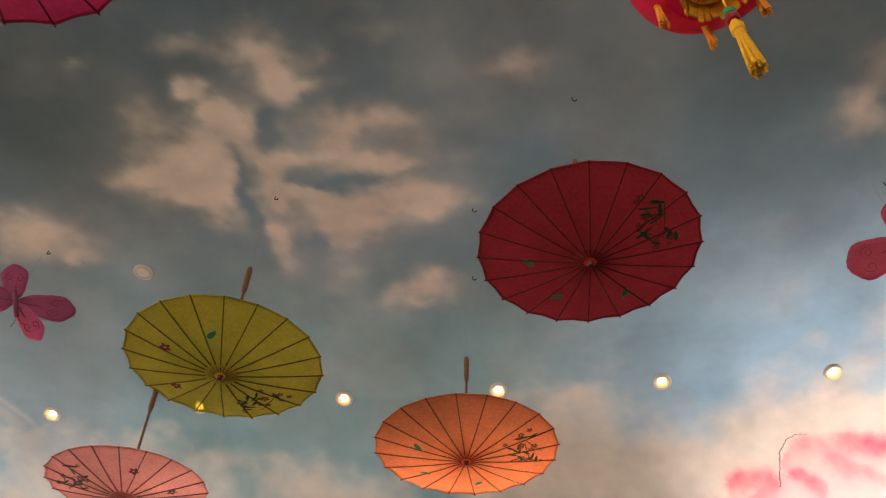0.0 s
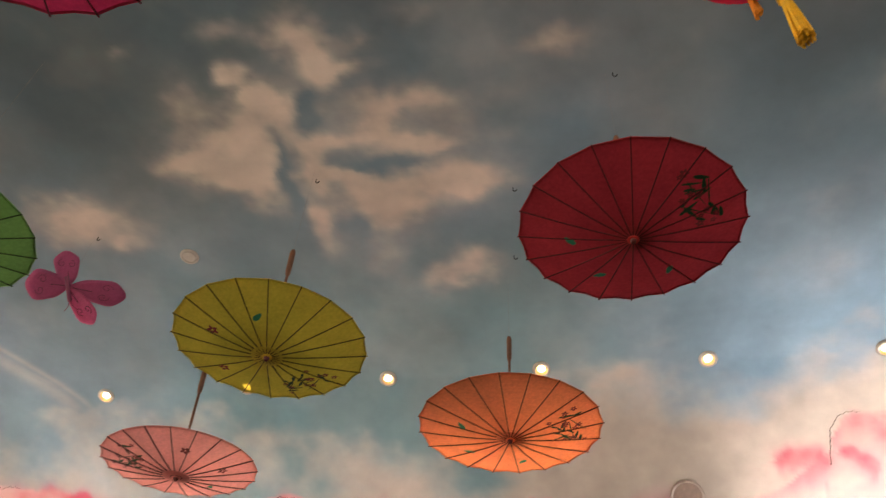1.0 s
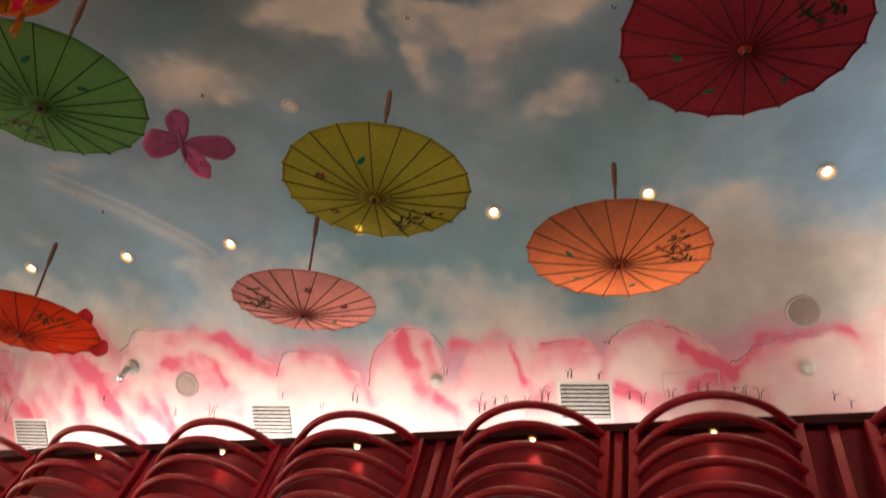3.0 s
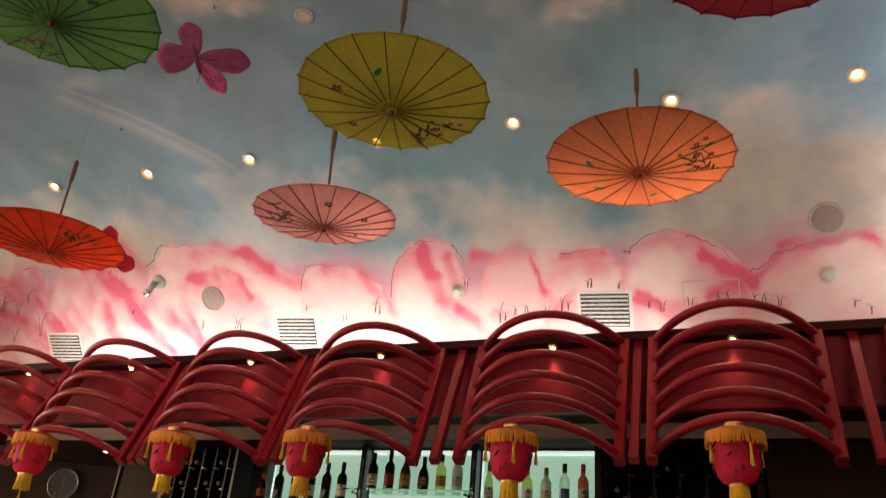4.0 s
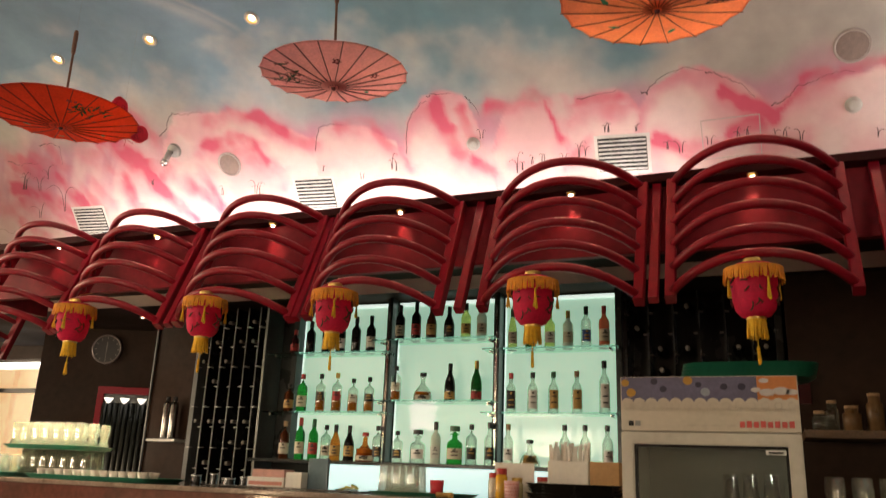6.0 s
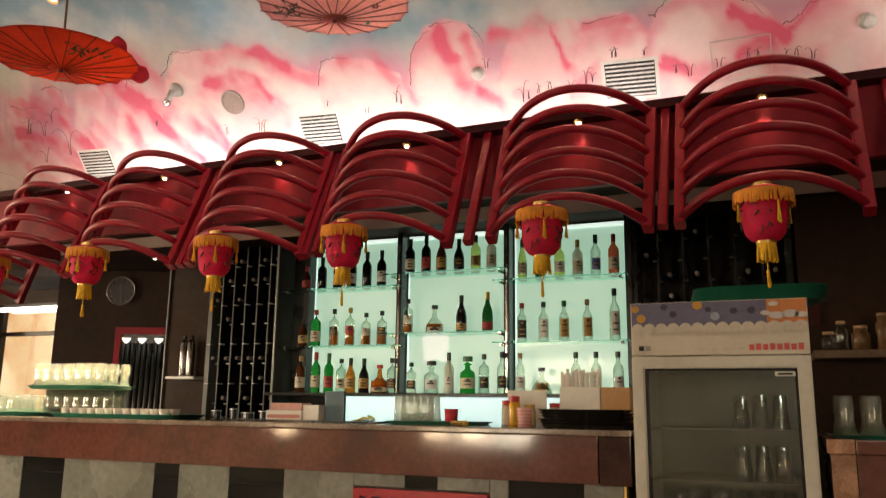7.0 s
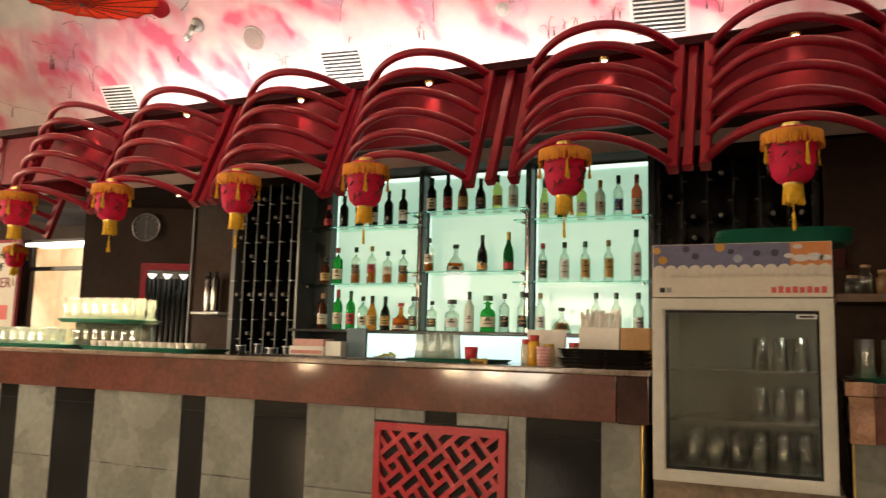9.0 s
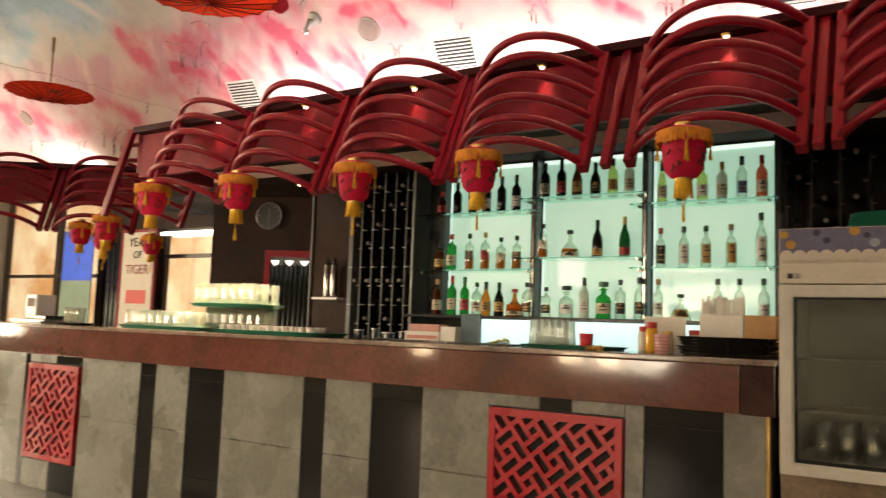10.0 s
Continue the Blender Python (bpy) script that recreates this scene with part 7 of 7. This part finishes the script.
glass_row("clear waisted glass upside down on the side counter", "glasses on the side counter", [(0.215 + 0.095 * k, 3.44 + 0.10 * j, 1.166) for k in range(8) for j in range(2)], 0.032, 0.042, 0.15, 0.006)
tray("dark green tray under upturned glasses", (0.56, 3.50, 1.157), 0.80, 0.30, TRAY_GREEN, 0, "green trays on the counter", 0.008)
CUP = mat("white_porcelain", (0.60, 0.54, 0.46), 0.25, vary=0.05, coat=0.3)
base = None
for k in range(12):
    for j in range(2):
        p = (-3.86 + 0.066 * k, 3.50 + 0.09 * j, CT + 0.007)
        if base is None:
            base = tagged(link("tea_cup", lathe([(0, 0), (0.018, 0), (0.020, 0.006), (0.030, 0.045), (0.027, 0.045), (0.017, 0.010), (0, 0.010)], 16), CUP, smooth=True), "small white porcelain tea cup on a tray", "cup", "tea cups")
            base.matrix_world = Matrix.Translation(p)
        else:
            copy_thing(base, Matrix.Translation(p))


def carton(name, label, category, lo, hi, m, band=None, turn=0.0):
    c = Vector(((lo[0] + hi[0]) / 2, (lo[1] + hi[1]) / 2, lo[2]))
    t = thing(name, label, category)
    part("carton", boxes((Vector(lo) - c, Vector(hi) - c), bevel=0.004), m, t)
    if band:
        part("printed_band", boxes(((lo[0] - c.x + 0.01, lo[1] - c.y - 0.0015, 0.25 * (hi[2] - lo[2])), (hi[0] - c.x - 0.01, lo[1] - c.y - 0.0005, 0.6 * (hi[2] - lo[2])))), band, t)
    t.matrix_world = Matrix.Translation(c) @ Matrix.Rotation(radians(turn), 4, "Z")
    return t


PAPER = mat("white_card", (0.74, 0.70, 0.63), 0.7, vary=0.06)
carton("glove_box", "white box with a pale red band", "box", (-2.62, 3.72, CT), (-2.40, 3.86, CT + 0.055), PAPER, mat("pale_red_print", (0.55, 0.22, 0.17), 0.6), 4)
carton("glove_box", "white box with a pink lid stacked on another", "box", (-2.60, 3.73, CT + 0.0555), (-2.41, 3.85, CT + 0.095), mat("pink_card", (0.60, 0.33, 0.28), 0.7), None, 6)
carton("card_box", "small white cardboard box", "box", (-2.395, 3.74, CT), (-2.29, 3.84, CT + 0.085), PAPER, None, -5)
carton("card_reader", "grey blue tablet stand on the counter", "tablet", (-2.29, 3.78, CT), (-2.16, 3.80, CT + 0.16), mat("slate_blue", (0.10, 0.15, 0.17), 0.3), None, -8)
carton("napkin_holder", "white paper holder filled with chopstick sleeves", "holder", (-0.985, 3.78, CT), (-0.79, 3.88, CT + 0.185), PAPER)
carton("kraft_carton", "brown paper carton beside the sleeves", "carton", (-0.785, 3.78, CT), (-0.65, 3.90, CT + 0.185), mat("kraft_paper", (0.52, 0.30, 0.13), 0.7, vary=0.12))
g2 = random.Random(11)
for k in range(26):
    x = -0.975 + 0.175 * k / 25
    ob = tagged(link("chopstick_sleeve", boxes(((-0.0085, -0.002, 0), (0.0075, 0.002, 0.185)), bevel=0.001), PAPER), "white paper chopstick sleeve standing in a holder", "chopstick sleeve", "chopstick sleeves")
    ob.matrix_world = Matrix.Translation((x, 3.80 + 0.06 * g2.random(), CT + 0.06 + 0.03 * g2.random())) @ Euler((g2.uniform(-0.12, 0.12), g2.uniform(-0.16, 0.16), g2.uniform(-0.6, 0.6))).to_matrix().to_4x4()
carton("menu_card", "white folded menu card standing on the counter", "menu card", (-1.26, 3.82, CT), (-1.06, 3.826, CT + 0.17), PAPER)
for x, y, c, h in ((-1.185, 3.70, "mustard", 0.14), (-1.115, 3.72, "pickle", 0.10), (-1.235, 3.74, "sauce", 0.12), (-1.02, 3.82, "sauce", 0.11)):
    t = thing("sauce_jar", "small glass sauce jar with a coloured lid", "jar", "sauce jars", at=(x, y, CT))
    rgb = {"mustard": (0.72, 0.38, 0.03), "pickle": (0.50, 0.42, 0.22), "sauce": (0.55, 0.50, 0.40)}[c]
    part("jar_body", lathe([(0, 0), (0.026, 0), (0.028, 0.006), (0.028, h * 0.72), (0.023, h * 0.8), (0, h * 0.8)], 16), mat("jar_" + c, rgb, 0.15, vary=0.1), t, smooth=True)
    part("lid", lathe([(0, h * 0.8), (0.025, h * 0.8), (0.025, h), (0, h)], 16), CAPS["red"] if c != "pickle" else CAPS["gold"], t)
t = thing("candle_glass", "glass with a red and white dotted pattern", "glass", at=(-1.055, 3.44, CT))
part("cup", lathe([(0, 0), (0.030, 0), (0.034, 0.085), (0.031, 0.085), (0.027, 0.008), (0, 0.008)], 18), mat("pale_pink_glass", (0.72, 0.42, 0.38), 0.2, vary=0.1), t, smooth=True)
for r in range(5):
    for k in range(9):
        a = -math.pi + math.pi * (k + 0.5 * (r % 2)) / 9
        rr = 0.0310 + 0.004 * (r + 1) / 6
        ob = part("dot", boxes(((-0.0024, -0.0008, -0.0024), (0.0024, 0.0008, 0.0024))), CAPS["red"], t)
        ob.matrix_basis = Matrix.Translation((rr * math.cos(a), rr * math.sin(a), 0.012 + 0.0145 * r)) @ Matrix.Rotation(a + math.pi / 2, 4, "Z")
t = thing("red_cup", "small red cup on the thin tray", "cup", at=(-1.52, 3.72, CT + 0.006))
part("cup", lathe([(0, 0), (0.030, 0), (0.035, 0.07), (0.032, 0.07), (0.027, 0.006), (0, 0.006)], 16), mat("red_plastic", (0.62, 0.04, 0.05), 0.3), t, smooth=True)
t = thing("lemon_dish", "low dish of yellow lemon slices", "dish", at=(-1.98, 3.66, CT))
part("dish", lathe([(0, 0), (0.04, 0), (0.065, 0.014), (0.062, 0.015), (0.038, 0.004), (0, 0.004)], 18), GLASS, t)
for k in range(5):
    ob = part("lemon_slice", lathe([(0, 0), (0.022, 0), (0.022, 0.006), (0, 0.006)], 14), mat("lemon", (0.72, 0.58, 0.06), 0.4, vary=0.1), t)
    ob.matrix_basis = Matrix.Translation((0.018 * (k - 2), 0.012 * (-1) ** k, 0.008 + 0.004 * k)) @ Matrix.Rotation(0.25 * (k - 2), 4, "Y")
t = thing("beer_tap_knob", "low brass tap fitting on the counter edge", "tap", at=(-1.40, 3.50, CT))
part("barrel", sweep([(-0.03, 0, 0.012), (0.03, 0, 0.012)], 0.022, 0.022, round_=True), BRASS, t)
part("knob", lathe([(0, 0), (0.012, 0), (0.014, 0.012), (0.010, 0.024), (0, 0.026)], 12, at=(0.04, 0, 0)), BRASS, t)
for x, w, h in ((-3.02, 0.07, 0.05), (-2.90, 0.05, 0.06), (-2.80, 0.09, 0.04), (-2.70, 0.05, 0.05)):
    t = thing("bar_tin", "small dark tin among the bar tools", "tin", "tins on the counter", at=(x, 3.80, CT))
    part("tin_body", lathe([(0, 0), (w * 0.4, 0), (w * 0.42, 0.004), (w * 0.42, h), (w * 0.36, h + 0.003), (0, h + 0.003)], 16), BLACK, t)
    part("tin_rim", lathe([(w * 0.42, h - 0.006), (w * 0.44, h - 0.006), (w * 0.44, h), (w * 0.42, h)], 16), GREYMETAL, t)
t = thing("bar_mat", "low dark rubber mat on the counter", "mat", at=(-2.3, 3.62, CT))
part("rubber_sheet", boxes(((-0.45, -0.08, 0), (0.45, 0.08, 0.008)), bevel=0.002), TRAY_BLACK, t)

# at the far end of the counter: a till, a glass of straws and dark trays
t = thing("till", "white printer box and grey till at the counter's end", "till", at=(-6.35, 3.75, CT))
part("printer", boxes(((-0.08, -0.07, 0.03), (0.08, 0.10, 0.23)), bevel=0.012), WHITE, t)
part("screen", boxes(((-0.05, -0.0745, 0.13), (0.05, -0.071, 0.20))), SPEAKER_MESH, t)
bm = bmesh.new()
for a, b in (((-0.2, -0.12, 0), (0.28, 0.14, 0.028)),):
    box(bm, a, b, 0.006)
part("drawer", bm, GREYMETAL, t)
part("keyboard", boxes(((0.10, -0.10, 0.0285), (0.27, 0.06, 0.06)), bevel=0.008), TRAY_BLACK, t)
glass_row("clear glass tumbler standing by the till", "glasses by the till", [(-5.72 + 0.08 * k, 3.62, CT) for k in range(3)], 0.030, 0.036, 0.13, 0.0, False)
tray("flat black tray at the end of the counter", (-5.55, 3.50, CT), 0.40, 0.24, TRAY_BLACK, 0, "black trays on the counter", 0.010)

# ---------------------------------------------------------------- side counter and dim shelf beside the fridge
STONE_LIGHT = mat("light_veined_stone", (0.42, 0.22, 0.13), 0.25, vary=0.3, scale=14, stain=(0.25, 0.12, 0.07), stain_at=(0.5, 0.7), stain_scale=9)
sc = thing("side_counter", "red-brown stone side counter with a paler end block", "counter", kind="structure")
part("top_slab", boxes(((0.235, 3.30, 1.105), (3.9, 3.95, 1.155)), bevel=0.004), GRANITE, sc)
part("apron", boxes(((0.235, 3.318, 0.935), (3.9, 3.90, 1.103)), bevel=0.003), GRANITE, sc)
part("end_cap", boxes(((0.138, 3.297, 1.105), (0.233, 3.95, 1.157)), bevel=0.004), STONE_LIGHT, sc)
part("end_block", boxes(((0.150, 3.314, 0.933), (0.233, 3.90, 1.103)), bevel=0.003), STONE_LIGHT, sc)
part("body", boxes(((0.165, 3.37, 0.0), (3.9, 3.90, 0.932))), TILE, sc)
part("end_strip", boxes(((0.158, 3.36, 0.0), (0.1645, 3.40, 0.93))), BRASS, sc)
structure("dim_shelf", boxes(((0.18, 5.0, 1.555), (3.9, 5.4, 1.60)), bevel=0.004), mat("brown_wood_shelf", (0.15, 0.08, 0.04), 0.5, vary=0.3, scale=8), "brown wooden shelf in the dim corner", "shelf")
structure("dim_back", boxes(((0.14, 5.40, 0), (3.9, 5.45, 2.6))), BROWN, "dark wall behind the dim shelf", "wall")
for x, h, r, c in ((0.27, 0.10, 0.04, "glass"), (0.34, 0.16, 0.035, "glass"), (0.44, 0.13, 0.05, "jar"), (0.56, 0.20, 0.045, "jar"), (0.68, 0.15, 0.05, "glass"), (0.8, 0.18, 0.05, "jar"), (0.93, 0.14, 0.05, "glass")):
    t = thing("shelf_jar", "dusty jar on the dim wooden shelf", "jar", "jars on the dim shelf", at=(x, 5.14, 1.60))
    part("jar_body", lathe([(0, 0), (r, 0), (r, h * 0.75), (r * 0.7, h * 0.85), (r * 0.7, h), (0, h)], 16), TUMBLER if c == "glass" else mat("jar_brown", (0.20, 0.11, 0.05), 0.3, vary=0.2), t, smooth=True)
    part("lid", lathe([(0, h), (r * 0.75, h), (r * 0.75, h + 0.015), (0, h + 0.015)], 16), CAPS["cork"], t)
t = thing("small_red_sign", "narrow red board hanging in the dim corner", "sign", at=(0.19, 5.38, 1.78))
part("board", boxes(((-0.03, 0, 0), (0.06, 0.02, 0.24)), bevel=0.003), RED_DARK, t)

# ---------------------------------------------------------------- windows, doorway and banner in the far corner
FRAME_DARK = mat("dark_window_frame", (0.05, 0.035, 0.03), 0.4, vary=0.15)


def window(name, x0, x1, z0, z1, bars):
    t = thing(name, "tall window with a dark frame and warm evening light", "window", kind="structure")
    y = WIN_Y + 0.04
    part("window_frame", ring_frame(x0, x1, z0, z1, 0.05, 0.05, y, y + 0.07, 0.003), FRAME_DARK, t)
    for z in bars:
        part("transom", boxes(((x0 + 0.05, y + 0.002, z - 0.025), (x1 - 0.05, y + 0.068, z + 0.025)), bevel=0.003), FRAME_DARK, t)
    p = part("pane", boxes(((x0 + 0.045, y + 0.03, z0 + 0.045), (x1 - 0.045, y + 0.036, z1 - 0.045))), GLASS, t)
    p.visible_shadow = False


window("window_1", -9.05, -7.95, 0.7, 2.45, (2.08,))
window("window_2", -13.0, -11.55, 0.7, 3.05, (1.82,))
window("window_3", -11.55, -10.45, 0.7, 3.05, (1.82,))
window("door_2", -10.3, -9.85, 0.02, 2.45, ())
structure("lamp_strip_window", boxes(((-9.0, WIN_Y - 0.06, 2.355), (-7.98, WIN_Y - 0.005, 2.40)), bevel=0.004), mat("tube_glow", (1, 1, 1), 0.4, vary=0, emit=(1.0, 0.97, 0.90), power=4.0), "white fluorescent lamp strip over the window", "strip light")
bd = mat("evening_glow", (0.6, 0.4, 0.2), 0.9, vary=0.25, scale=0.8, emit=(1.0, 0.62, 0.30), power=1.8)
bn, bl = bd.node_tree.nodes, bd.node_tree.links
nz, rmp = bn.new("ShaderNodeTexNoise"), bn.new("ShaderNodeValToRGB")
nz.inputs["Scale"].default_value, nz.inputs["Detail"].default_value = 0.9, 6
tcn = [q for q in bn if q.type == "TEX_COORD"][0]
bl.new(tcn.outputs["Object"], nz.inputs["Vector"])
bl.new(nz.outputs["Fac"], rmp.inputs[0])
rmp.color_ramp.elements[0].position, rmp.color_ramp.elements[1].position = 0.38, 0.66
rmp.color_ramp.elements[0].color, rmp.color_ramp.elements[1].color = (0.62, 0.27, 0.09, 1), (1.0, 0.80, 0.50, 1)
bl.new(rmp.outputs[0], bn["Principled BSDF"].inputs["Emission Color"])
structure("backdrop", boxes(((-24, 9.2, -0.1), (-5, 9.3, 4.5))), bd, "glowing evening street outside the windows", "backdrop")

t = thing("rollup_banner", "tall standing banner, blue above and pale green below", "banner", at=(-10.4, 6.6, 0))
part("sheet_top", boxes(((-0.28, 0, 1.72), (0.42, 0.015, 2.42)), bevel=0.002), mat("banner_blue", (0.03, 0.08, 0.55), 0.5, vary=0.35, scale=7, emit=(0.10, 0.22, 0.85), power=0.35), t, "lit blue picture")
part("sheet_foot", boxes(((-0.28, 0, 0.3), (0.42, 0.015, 1.718)), bevel=0.002), mat("banner_green", (0.26, 0.36, 0.28), 0.5, vary=0.15, scale=5), t)
part("stand", boxes(((-0.28, -0.1, 0), (0.42, 0.12, 0.3)), bevel=0.01), GREYMETAL, t)
t = thing("entrance_poster", "white poster with red and dark lettering in a red frame", "poster", at=(-9.2, 6.75, 0))
part("poster_sheet", boxes(((-0.33, 0, 0.6), (0.33, 0.012, 2.38))), mat("poster_paper", (0.66, 0.58, 0.48), 0.6, vary=0.08), t)
part("frame", boxes(((-0.37, -0.01, 0.0), (-0.33, 0.03, 2.42)), ((0.33, -0.01, 0.0), (0.37, 0.03, 2.42)), ((-0.33, -0.01, 2.38), (0.33, 0.03, 2.42))), RED, t)
for word, z, size in (("YEAR", 2.19, 0.17), ("OF", 2.03, 0.14), ("TIGER", 1.82, 0.18)):
    cu = bpy.data.curves.new("lettering", "FONT")
    cu.body, cu.size, cu.extrude, cu.align_x = word, size, 0.002, "CENTER"
    cu.materials.append(BLACK if word != "TIGER" else mat("poster_brown_ink", (0.25, 0.03, 0.02), 0.6))
    ob = new("lettering", cu)
    ob.parent = t
    ob.matrix_basis = Matrix.Translation((0, -0.004, z)) @ Matrix.Rotation(radians(90), 4, "X")
part("red_shape", boxes(((-0.20, -0.003, 1.42), (0.22, -0.001, 1.60))), PINKRED, t)
t = thing("dark_curtain", "dark curtain hanging beside the banner", "curtain", at=(-9.68, 6.8, 0))
for k in range(5):
    part("fold", sweep([(-0.2 + 0.1 * k, 0, 0.02), (-0.19 + 0.1 * k, 0.01, 1.2), (-0.2 + 0.1 * k, 0, 2.4)], 0.10, 0.06, round_=True, up=Vector((0, 1, 0))), BACK_BLACK, t, smooth=True)
